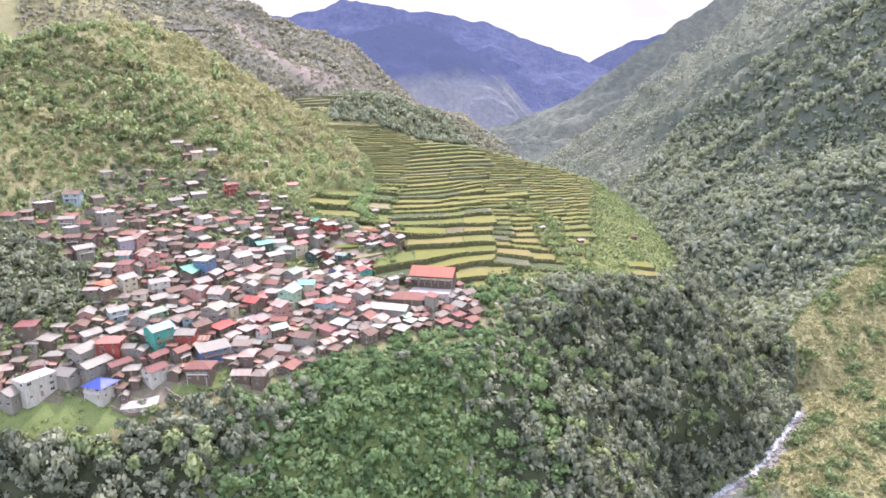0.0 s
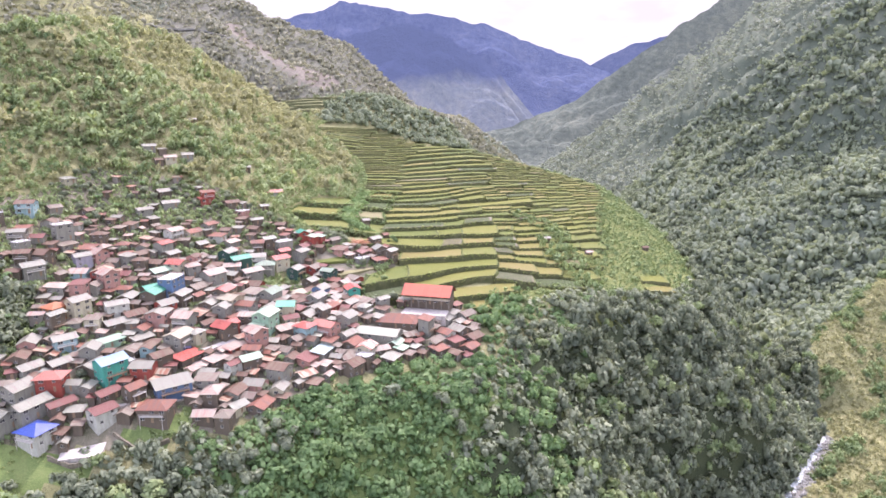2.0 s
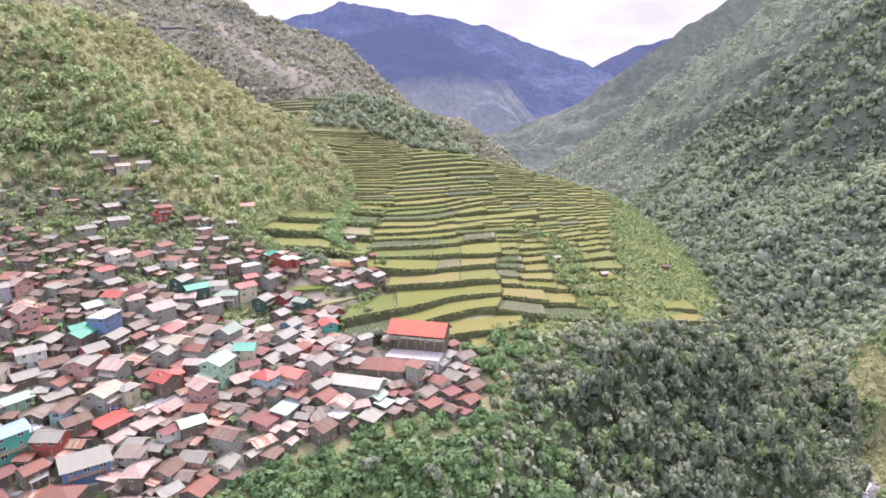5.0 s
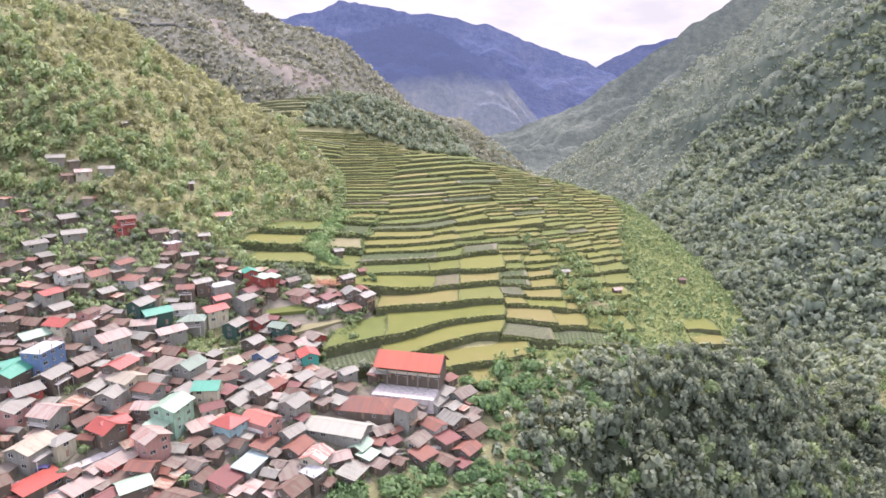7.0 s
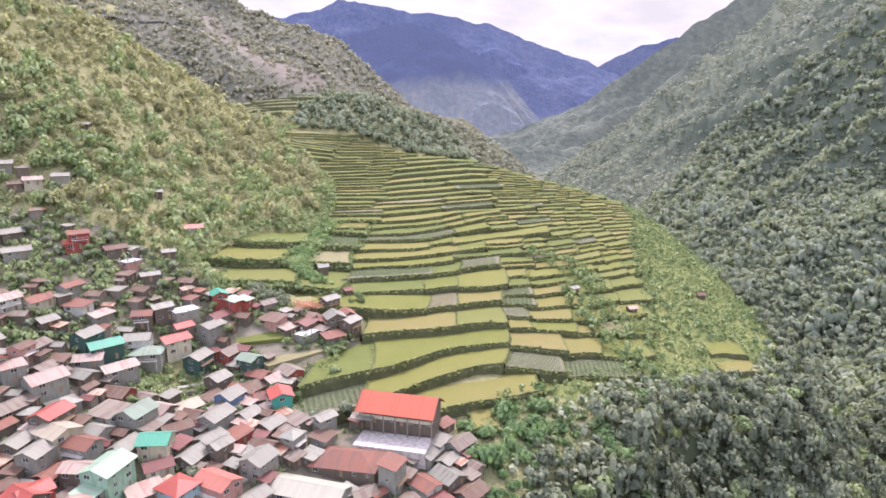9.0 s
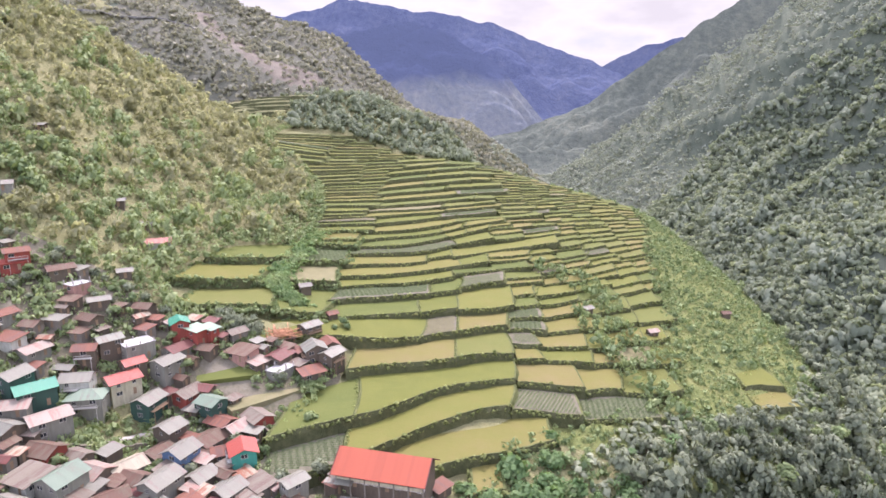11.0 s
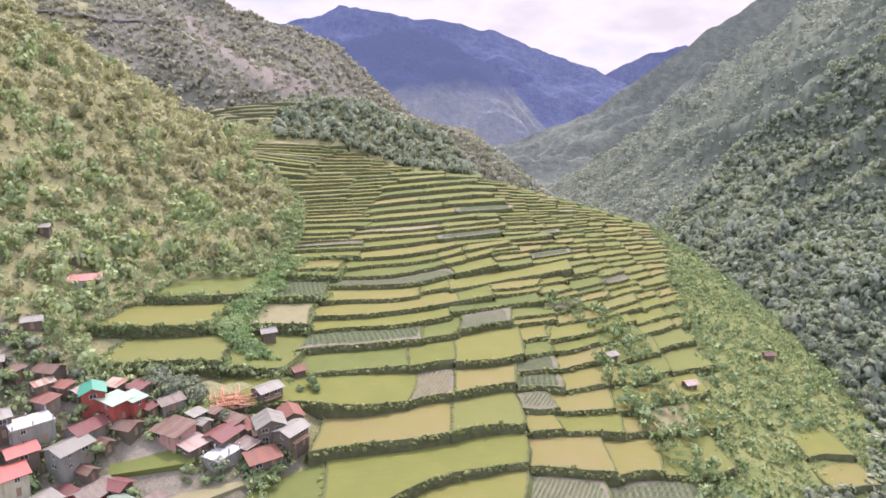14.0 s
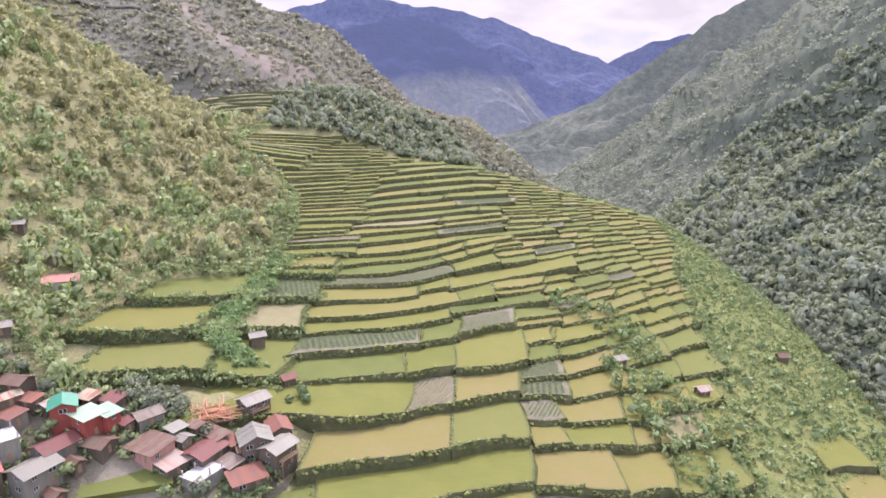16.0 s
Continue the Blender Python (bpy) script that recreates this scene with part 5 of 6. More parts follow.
# the packed rest of the village
fill = random.Random(12)
tries = 0
while tries < 9000 and len(PLACED) < 303:
    tries += 1
    x, y = fill.uniform(-226, 20), fill.uniform(222, 414)
    if not inside(x, y, VILLAGE) or inside(x, y, GROVE) or inside(x, y, PLOT) or in_fields(x, y, 3.0):
        continue
    if (x < -176 or (y > 346 and x < -88)) and fill.random() < (0.985 if y > 394 + 0.42 * (x + 105) else 0.82):
        continue
    w = fill.uniform(5.4, 8.4)
    d = w * fill.uniform(0.66, 0.92)
    size = 0.5 * math.hypot(w, d)
    if any((x - px) ** 2 + (y - py) ** 2 < (0.68 * (size + pr)) ** 2 for px, py, pr in PLACED):
        continue
    turn = fill.choice([48, 54, 40, 50, -40, -38, -46, 20]) + fill.uniform(-9, 9) + math.degrees(math.atan2(-x, y - 130))
    kind = fill.choices(["gable", "shed", "hip", "flat"], [0.66, 0.22, 0.08, 0.04])[0]
    shares = [0.34, 0.26, 0.17, 0.08, 0.05, 0.04, 0.03, 0.02, 0.01] if y > 335 else [0.23, 0.20, 0.15, 0.08, 0.12, 0.10, 0.07, 0.03, 0.02]
    roof = fill.choices(["rust", "dull", "rust_red", "maroon", "silver", "pink_white", "grey", "rust_stripe", "beige"], shares)[0]
    wall = fill.choices(["wood", "grey_block", "tin", "cream", "white", "pink", "red_wall", "light_blue"], [0.38, 0.3, 0.14, 0.05, 0.05, 0.04, 0.02, 0.02])[0]
    storeys = fill.choices([1, 2, 3], [0.64, 0.34, 0.02])[0] if y < 345 else 1
    house(x, y, round(w, 1), round(d, 1), storeys, turn, kind, "concrete" if kind == "flat" else roof, wall)

# sheds and huts in the gaps
sheds = 0
for _ in range(9000):
    if sheds >= 268:
        break
    x, y = fill.uniform(-200, 18), fill.uniform(225, 404)
    w = fill.uniform(3.2, 5.6)
    d = w * fill.uniform(0.6, 0.9)
    if not inside(x, y, VILLAGE) or inside(x, y, GROVE) or inside(x, y, PLOT) or in_fields(x, y, 2.0) or ((x < -176 or (y > 346 and x < -88)) and fill.random() < (0.97 if y > 394 + 0.42 * (x + 105) else 0.7)) or any((x - px) ** 2 + (y - py) ** 2 < (0.66 * (0.5 * math.hypot(w, d) + pr)) ** 2 for px, py, pr in PLACED):
        continue
    house(x, y, round(w, 1), round(d, 1), 1, fill.choice([50, -40]) + fill.uniform(-12, 12) + math.degrees(math.atan2(-x, y - 130)), fill.choice(["shed", "shed", "gable"]), fill.choice(["rust", "dull", "rust_red", "dull", "grey", "pink_white", "rust", "rust_stripe", "maroon", "silver"]), fill.choice(["wood", "tin", "wood"]), fill.choice(["small shed with a rusty sheet-metal roof", "small lean-to hut of boards and tin sheet"]), "shed", "sheds between the houses")
    sheds += 1


def ribbon(name, points, width, mat, label, thick=0.35):
    """A paved strip that follows the slope."""
    px, py = np.array([p[0] for p in points], float), np.array([p[1] for p in points], float)
    s = np.r_[0, np.cumsum(np.hypot(np.diff(px), np.diff(py)))]
    u = np.arange(0, s[-1], 1.2)
    x, y = np.interp(u, s, px), np.interp(u, s, py)
    k = np.ones(9) / 9
    x, y = (np.convolve(np.pad(v_, 4, "edge"), k, "valid") for v_ in (x, y))
    tx, ty = np.gradient(x), np.gradient(y)
    n = np.hypot(tx, ty)
    lx, ly, rx, ry = x - ty / n * width / 2, y + tx / n * width / 2, x + ty / n * width / 2, y - tx / n * width / 2
    z = np.maximum(height(lx, ly), height(rx, ry)) + 0.12
    g = Geo()
    for i in range(len(u) - 1):
        j = i + 1
        g.face([(rx[i], ry[i], z[i]), (rx[j], ry[j], z[j]), (lx[j], ly[j], z[j]), (lx[i], ly[i], z[i])])
        g.face([(rx[i], ry[i], z[i] - 2), (rx[j], ry[j], z[j] - 2), (rx[j], ry[j], z[j]), (rx[i], ry[i], z[i])])
        g.face([(lx[i], ly[i], z[i]), (lx[j], ly[j], z[j]), (lx[j], ly[j], z[j] - 2), (lx[i], ly[i], z[i] - 2)])
    return tagged(new(name, g.mesh(name, [mat])), label, "path", kind="structure")


ribbon("path_1", [(-150, 262), (-118, 268), (-92, 282), (-66, 300), (-46, 330), (-40, 343)], 2.0, CONCRETE, "narrow concrete lane between the houses")
ribbon("path_2", [(-165, 330), (-128, 340), (-100, 345), (-78, 366), (-60, 372), (-48, 366)], 1.8, CONCRETE, "grey concrete footpath across the village")
ribbon("path_3", [(-140, 240), (-112, 250), (-84, 264), (-60, 286), (-24, 306), (0, 316), (-6, 330)], 1.8, CONCRETE, "pale footpath along the village edge")


def yard(name, x, y, w, d, turn, mat, label, tilt=0.0, lift=0.3):
    """A slab with a retaining wall, some tilted to look right from the camera."""
    z = float(height(x, y)) + lift
    g = Geo()
    pts = [(-w / 2, -d / 2, 0), (w / 2, -d / 2, 0), (w / 2, d / 2, 0), (-w / 2, d / 2, 0)]
    g.slab(pts, 5.0)
    ob = new(name, g.mesh(name, [mat]))
    ob.matrix_world = pose(x, y, z, tilt, 0, turn)
    return tagged(ob, label, "pavement", kind="structure")


yard("pavement_school", -16.5, 334.6, 22, 9, -12, CONCRETE, "pale concrete school yard", 0, 33.4 - float(height(-16.5, 334.6)))
yard("pavement_court", -125, 230.5, 13, 8, 14, CONCRETE, "pale concrete court at the village edge", 11, 0.5)
yard("pavement_plot", -56, 378, 24, 6, 42, STUBBLE, "bare tan plot beside the fields", 0, 0.6)
yard("pavement_green_bench", -70, 386, 19, 9, 20, GREEN_RICE, "green grass plot among the houses", 9, 0.25)
for x, y, turn, roof in ((90.6, 472, 20, "pink_white"), (145.9, 526, 5, "rust"), (62, 478, 30, "silver"), (-60, 448, 30, "silver"), (-115, 413, 30, "silver"), (-176, 470, 5, "silver")):
    house(x, y, 4.2, 3.4, 1, turn, "gable", roof, "wood", "small lone field hut of boards and tin", "shed", "field huts")


ribbon("road", [(-560, 1050), (-500, 1085), (-440, 1122), (-418, 1147), (-385, 1152), (-350, 1140)], 7.0, GRAVEL, "pale dirt road cut across the brown hill")

PINE = plain_material("fresh_timber", (0.44, 0.21, 0.115), 0.7, 4, 0.5, 0.01)


# a house under construction: a heap and frame of sawn timber
def timber_frame(x, y):
    root = thing("timber_frame", pose(x, y, float(height(x, y)) + 0.4, 0, 0, 25), "unroofed frame of fresh orange-brown timber beams", "frame")
    r = random.Random(5)
    for i in range(4):
        for j in range(3):
            g = Geo()
            g.box(-4.6 + 3 * i, -3 + 3 * j, -2.0, -4.4 + 3 * i, -2.8 + 3 * j, 2.0 + r.uniform(-0.4, 0.5))
            part("post", g, PINE, root)
    for j in range(3):
        g = Geo()
        g.box(-5, -3.05 + 3 * j, 1.75, 5, -2.85 + 3 * j, 1.95)
        part("beam", g, PINE, root)
    for i in range(64):
        g = Geo()
        a = Vector((r.uniform(-5.5, 3.5), r.uniform(-4, 3), r.uniform(0.6, 2.6)))
        d = r.choice([(r.uniform(3, 5.5), r.uniform(-0.9, 0.9)), (r.uniform(-0.9, 0.9), r.uniform(3, 5))])
        w_ = r.uniform(0.1, 0.2)
        g.rod(a, a + Vector((d[0], d[1], r.uniform(-0.9, 0.9))), w_, w_, 4)
        part("rafter", g, PINE, root)
    floor_ = Geo()
    floor_.slab([(-5.4, -3.8, 0.5), (5.2, -3.8, 0.5), (5.2, 3.6, 0.5), (-5.4, 3.6, 0.5)], 0.3)
    part("platform", floor_, ROOFS["rust"], root, "dull brown board platform")


timber_frame(-59.5, 407.5)


# the lane with two parked vans
ribbon("path_4", [(-120, 271), (-112, 276), (-106, 281), (-100, 287), (-94, 295), (-90, 301)], 3.4, CONCRETE, "sunlit concrete lane between the houses")
VAN_PAINT = plain_material("van_paint", (0.10, 0.095, 0.20), 0.3, 2, 0.15, 0.0)
RUBBER = plain_material("tyre_rubber", (0.025, 0.025, 0.025), 0.85, 6, 0.2, 0.01)


def van(x, y, turn, label):
    root = thing("van", pose(x, y, float(height(x, y)) + 0.25, 0, 0, turn), label, "van", "parked vans")
    g = Geo()
    side = [(-2.2, 0.45), (2.2, 0.45), (2.25, 1.0), (1.5, 1.15), (0.9, 1.8), (-1.9, 1.85), (-2.25, 1.2)]
    for s in (-0.85, 0.85):
        pts = [(a, s, b) for a, b in side]
        g.face(pts if s < 0 else pts[::-1])
    for (a, b), (c, d) in zip(side, side[1:] + side[:1]):
        g.face([(a, 0.85, b), (c, 0.85, d), (c, -0.85, d), (a, -0.85, b)][::-1])
    body = part("body", g, VAN_PAINT, root)
    g = Geo()
    g.face([(1.48, -0.75, 1.2), (1.48, 0.75, 1.2), (0.95, 0.7, 1.76), (0.95, -0.7, 1.76)])
    part("windscreen", g, GLASS, body)
    for s in (-1, 1):
        g = Geo()
        pts = [(-1.8, 0.87 * s, 1.2), (1.1, 0.87 * s, 1.2), (0.75, 0.87 * s, 1.7), (-1.75, 0.87 * s, 1.7)]
        g.face(pts if s < 0 else pts[::-1])
        part("side_window", g, GLASS, body)
        for a in (-1.4, 1.4):
            g = Geo()
            g.rod((a, 0.66 * s, 0.34), (a, 0.9 * s, 0.34), 0.34, 0.34, 12)
            part("wheel", g, RUBBER, root)


van(-109, 281, 12, "dark violet van parked beside the lane")
van(-106.5, 279.0, 12, "dark violet-blue van parked on the lane")


# dry stone retaining walls between the lower houses
def stone_wall(points, tall, thick=0.6):
    px, py = np.array([p[0] for p in points], float), np.array([p[1] for p in points], float)
    run = np.r_[0, np.cumsum(np.hypot(np.diff(px), np.diff(py)))]
    u = np.arange(0, run[-1], 0.9)
    x, y = np.interp(u, run, px), np.interp(u, run, py)
    nx_, ny_ = -np.gradient(y), np.gradient(x)
    n = np.hypot(nx_, ny_)
    nx_, ny_ = nx_ / n * thick / 2, ny_ / n * thick / 2
    z = height(x, y)
    uneven = random.Random(int(run[-1] * 10))
    tops = [float(v) + tall + uneven.uniform(-0.25, 0.2) for v in z]
    g = Geo()
    for i in range(len(u) - 1):
        j = i + 1
        a, b = (x[i] - nx_[i], y[i] - ny_[i]), (x[j] - nx_[j], y[j] - ny_[j])
        c, d = (x[j] + nx_[j], y[j] + ny_[j]), (x[i] + nx_[i], y[i] + ny_[i])
        t0, t1, z0, z1 = tops[i], tops[j], float(z[i]) - 1.5, float(z[j]) - 1.5
        g.face([(*a, t0), (*b, t1), (*c, t1), (*d, t0)])
        g.face([(*a, z0), (*b, z1), (*b, t1), (*a, t0)])
        g.face([(*d, t0), (*c, t1), (*c, z1), (*d, z0)])
    return tagged(new("retaining_wall", g.mesh("retaining_wall", [STONE])), "mossy dry stone retaining wall below the houses", "wall", "retaining walls")


for line_ in ([(-118, 237), (-108, 233), (-99, 239)], [(-99, 239), (-92, 247), (-86, 256)], [(-134, 226), (-126, 225), (-118, 229)], [(-86, 262), (-76, 270), (-66, 280)], [(-160, 236), (-150, 238), (-141, 236)], [(-30, 305), (-18, 309), (-4, 312)], [(-100, 345), (-90, 349), (-82, 355)], [(-64, 370), (-52, 364), (-46, 358)], [(-128, 262), (-118, 262), (-110, 266)], [(-76, 334), (-66, 340), (-58, 345)]):
    stone_wall(line_, 1.5)


# ---- trees ----
def cube_ball():
    """A ball of 24 four-cornered faces."""
    pts, faces, index = [], [], {}
    for ax in range(3):
        for sg in (-1, 1):
            for i in range(2):
                for j in range(2):
                    q = []
                    for du, dv in ((0, 0), (1, 0), (1, 1), (0, 1)):
                        p = [0, 0, 0]
                        p[ax], p[(ax + 1) % 3], p[(ax + 2) % 3] = sg, i + du - 1, j + dv - 1
                        k = tuple(p)
                        if k not in index:
                            index[k] = len(pts)
                            v_ = np.array(p, float)
                            pts.append(v_ / np.linalg.norm(v_))
                        q.append(index[k])
                    faces.append(q if sg > 0 else q[::-1])
    return np.array(pts), np.array(faces)


BALL_V, BALL_F = cube_ball()
BOX_V = np.array([(x_, y_, z_) for z_ in (-1, 1) for y_ in (-1, 1) for x_ in (-1, 1)], float) / 3 ** 0.5
BOX_F = np.array([(0, 2, 3, 1), (4, 5, 7, 6), (0, 1, 5, 4), (2, 6, 7, 3), (0, 4, 6, 2), (1, 3, 7, 5)])


def crown(seed, lobes, cards, spread_=0.62, tall=0.8, core=True, card=0.5, simple=False, ragged=0.22):
    """A crown about one metre in radius: uneven leaf masses with leaf sprays standing out of them.
    Returns points, faces and the rounded leaf directions."""
    g = np.random.RandomState(seed)
    vs, fs, ns, n = [], [], [], 0
    for i in range(lobes):
        d = g.normal(size=3)
        d /= np.linalg.norm(d)
        c = d * np.array([spread_, spread_, spread_ * tall]) * g.uniform(0.55, 1.0) if lobes > 1 else np.zeros(3)
        c[2] = abs(c[2]) * 1.1 - 0.1
        r = g.uniform(0.36, 0.58) if lobes > 1 else 0.8
        lobe = []
        if core:
            bv, bf = (BOX_V, BOX_F) if simple else (BALL_V, BALL_F)
            b = bv * r * 0.6 * g.uniform(0.75, 1.12, (len(bv), 1)) * np.array([1, 1, 0.85])
            lobe.append(b + c)
            fs.append(bf + n)
            n += len(b)
        for _ in range(cards):
            e = g.normal(size=3)
            e[2] = e[2] * 0.8 + 0.35
            e /= np.linalg.norm(e)
            m = c + e * r * g.uniform(0.7, 1.15)
            a = np.cross(e, g.normal(size=3))
            a /= np.linalg.norm(a)
            b2 = np.cross(e, a) + e * g.uniform(-0.6, 0.6)
            s = r * card * g.uniform(0.6, 1.25)
            lobe.append(np.array([m - a * s * 0.5, m + b2 * s * 0.9 - a * s * 0.1, m + a * s * 0.7 + b2 * s * 0.3, m - b2 * s * 0.7 + a * s * 0.2]))
            q = lobe[-1]
            out_ = np.dot(np.cross(q[2] - q[0], q[3] - q[1]), e) > 0
            fs.append(np.array([[0, 1, 2, 3] if out_ else [3, 2, 1, 0]]) + n)
            n += 4
        for q in lobe:
            w = (q - c) / r + 0.5 * q + g.normal(size=3) * ragged + np.array([0, 0, 0.8 * ragged])
            ns.append(w / np.linalg.norm(w, axis=1, keepdims=True))
        vs += lobe
    return np.concatenate(vs), np.concatenate(fs), np.concatenate(ns)


def scatter(name, at, sizes, templates, mats, label, category, seed, squash=(0.8, 1.25)):
    """One mesh of many plants."""
    g = np.random.RandomState(seed)
    at, sizes = np.asarray(at, float), np.asarray(sizes, float)
    pick = g.randint(0, len(templates), len(at))
    vs, fs, ns, n = [], [], [], 0
    for k, (tv, tf, tn) in enumerate(templates):
        sel = np.where(pick == k)[0]
        if not len(sel):
            continue
        a = g.uniform(0, 6.2832, len(sel))
        s = sizes[sel]
        h = s * g.uniform(*squash, len(sel))
        c_, s_ = np.cos(a)[:, None], np.sin(a)[:, None]
        x = (c_ * tv[:, 0] - s_ * tv[:, 1]) * s[:, None] + at[sel, 0:1]
        y = (s_ * tv[:, 0] + c_ * tv[:, 1]) * s[:, None] + at[sel, 1:2]
        z = h[:, None] * tv[:, 2] + at[sel, 2:3]
        vs.append(np.stack([x.ravel(), y.ravel(), z.ravel()], 1))
        ns.append(np.stack([(c_ * tn[:, 0] - s_ * tn[:, 1]).ravel(), (s_ * tn[:, 0] + c_ * tn[:, 1]).ravel(), np.broadcast_to(tn[:, 2], x.shape).ravel()], 1))
        fs.append((tf[None] + (np.arange(len(sel)) * len(tv))[:, None, None]).reshape(-1, 4) + n)
        n += len(sel) * len(tv)
    me = array_mesh(name, np.concatenate(vs), np.concatenate(fs), mats, normals=np.concatenate(ns))
    return tagged(new(name, me), label, category, kind="stuff")


def sown(x0, x1, y0, y1, step, seed):
    g = np.random.RandomState(seed)
    gx_, gy_ = np.meshgrid(np.arange(x0, x1, step), np.arange(y0, y1, step))
    return gx_.ravel() + g.uniform(-0.55, 0.55, gx_.size) * step, gy_.ravel() + g.uniform(-0.55, 0.55, gx_.size) * step, g


NEAR = [crown(s, 9, 23, 0.7, 1.0, simple=True, card=0.46, ragged=0.4) for s in (1, 2, 3, 4, 31, 32)]
TINY = [crown(s, 1, 13, 0.5, core=False, card=0.7, ragged=0.6) for s in (22, 23, 24, 25)]
LEAFY = [crown(s, 8, 25, 0.75, 0.6, simple=True, card=0.44, ragged=0.45) for s in (16, 17, 18, 26)]
LOW = [crown(s, 1, 16, 0.5, core=False, card=0.8, ragged=0.6) for s in (19, 20, 21)]
MID = [crown(s, 6, 13, 0.78, 1.1, core=False, card=0.52, ragged=0.45) for s in (5, 6, 7, 8, 27)]
FAR = [crown(s, 5, 7, 0.7, 1.0, core=False, card=0.82, ragged=0.3) for s in (9, 10, 11, 12, 28)]
SCRUBBY = [crown(s, 1, 13, 0.5, core=False, card=0.8, ragged=0.2) for s in (106, 107, 108)]
SOFT = [crown(s, 6, 7, 0.7, 1.0, core=False, card=0.9, ragged=0.16) for s in (101, 102, 103, 104, 105)]
BUSH = [crown(s, 3, 10, 0.6, core=False, card=0.66, ragged=0.5) for s in (13, 14, 15)]

# forest on the face of the spur below village and fields
x, y, g = sown(-330, 310, 120, 600, 5.0, 40)
off, _ = along(x, y, RIM_X, RIM_Y)
riv, _ = along(x, y, RIV_X, RIV_Y)
z = height(x, y)
# trees below the camera's lower view limit are left out
view_limit = 8 + (132 - z - 12) / 0.86
wooded = (off < np.where(x > 36, 1.0, 30.0)) & (np.hypot(x + 12, y - 338) > 17) & ~in_fields(x, y, 2) & ~inside(x, y, VILLAGE) & ~inside(x, y, LAWN) & ~inside(x, y, PLOT) & (x > -0.86 * y - 5) & (off > -190) & (riv > np.where(y > 466, -4.0, 2.5)) & (y > view_limit)
keep = wooded & (g.uniform(0, 1, len(x)) < np.where(x > 50, 1.0, 0.78)) & ((y < 480) | (off > -9) | (riv < 60))
x, y, z, off = x[keep], y[keep], z[keep], off[keep]
stand = waves(x, y, 60, 60, 3)
size = g.uniform(2.5, 5.2, len(x)) * (1 + 0.35 * stand) * np.where(off > -8, 0.6, 1.0) * np.where(g.rand(len(x)) < 0.14, 1.35, 1.0)
size = np.clip(size, 1.2, 7.0)
fringe = 26 * waves(x, y, 61, 70, 2) + g.uniform(-14, 14, len(x))
lush = (x < 34 - 0.3 * (300 - y) + fringe) & (x > -92 + fringe) & (off > -105 + fringe)
at = np.stack([x, y, z + size * (0.6 + 0.9 * (g.rand(len(x)) < 0.3))], 1)
light = (g.rand(len(x)) < 0.16) & ~lush
scatter("forest_trees", at[~lush & ~light], size[~lush & ~light] * 1.06, NEAR, [FOREST], "dense dark green forest on the steep spur", "forest", 41, (0.9, 1.8))
scatter("forest_pale_trees", at[light], size[light], NEAR, [FIELDBUSH], "lighter green trees scattered through the forest", "forest", 241, (0.9, 1.7))
scatter("lush_bushes", np.stack([x, y, z + size * 0.35], 1)[lush], size[lush] * 1.05, LEAFY, [LUSH], "bright green bushes and creepers below the village", "bushes", 42)
x, y, g = sown(-330, 310, 120, 520, 2.7, 140)
off, _ = along(x, y, RIM_X, RIM_Y)
riv, _ = along(x, y, RIV_X, RIV_Y)
z = height(x, y)
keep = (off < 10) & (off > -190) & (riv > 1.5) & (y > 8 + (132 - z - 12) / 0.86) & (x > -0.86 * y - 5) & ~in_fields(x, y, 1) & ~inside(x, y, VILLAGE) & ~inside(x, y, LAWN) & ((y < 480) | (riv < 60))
keep &= ((x < 10) & (x > -95)) | (g.uniform(0, 1, len(x)) < 0.5)
x, y, z = x[keep], y[keep], z[keep]
size = g.uniform(1.6, 2.9, len(x))
lush = (x < 10 + g.uniform(-20, 20, len(x))) & (x > -80 + g.uniform(-20, 20, len(x)))
scatter("creepers", np.stack([x, y, z + size * 0.3], 1)[lush], size[lush], LOW, [LUSH], "bright green creepers covering the bank below the houses", "creepers", 142, (0.8, 1.3))
scatter("undergrowth", np.stack([x, y, z + size * 0.3], 1)[~lush], size[~lush], LOW, [FOREST], "dark leafy undergrowth between the forest trees", "undergrowth", 141, (0.8, 1.3))

# the near end of the valley, below the flight
x, y, g = sown(-420, 420, -160, 330, 14.0, 160)
off, _ = along(x, y, RIM_X, RIM_Y)
riv, _ = along(x, y, RIV_X, RIV_Y)
z = height(x, y)
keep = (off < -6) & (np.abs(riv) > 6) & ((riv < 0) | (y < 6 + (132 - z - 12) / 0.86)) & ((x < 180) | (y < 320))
x, y, z = x[keep], y[keep], z[keep]
size = g.uniform(4.0, 7.0, len(x))
scatter("valley_floor_trees", np.stack([x, y, z + size * 0.4], 1), size, TINY, [FOREST], "dark green trees along the lower valley", "forest", 161)

# scrub and trees on the hill above the village
def clear(x, y, gap=2.0):
    return np.min([np.hypot(x - px, y - py) - pr for px, py, pr in PLACED], axis=0) > gap


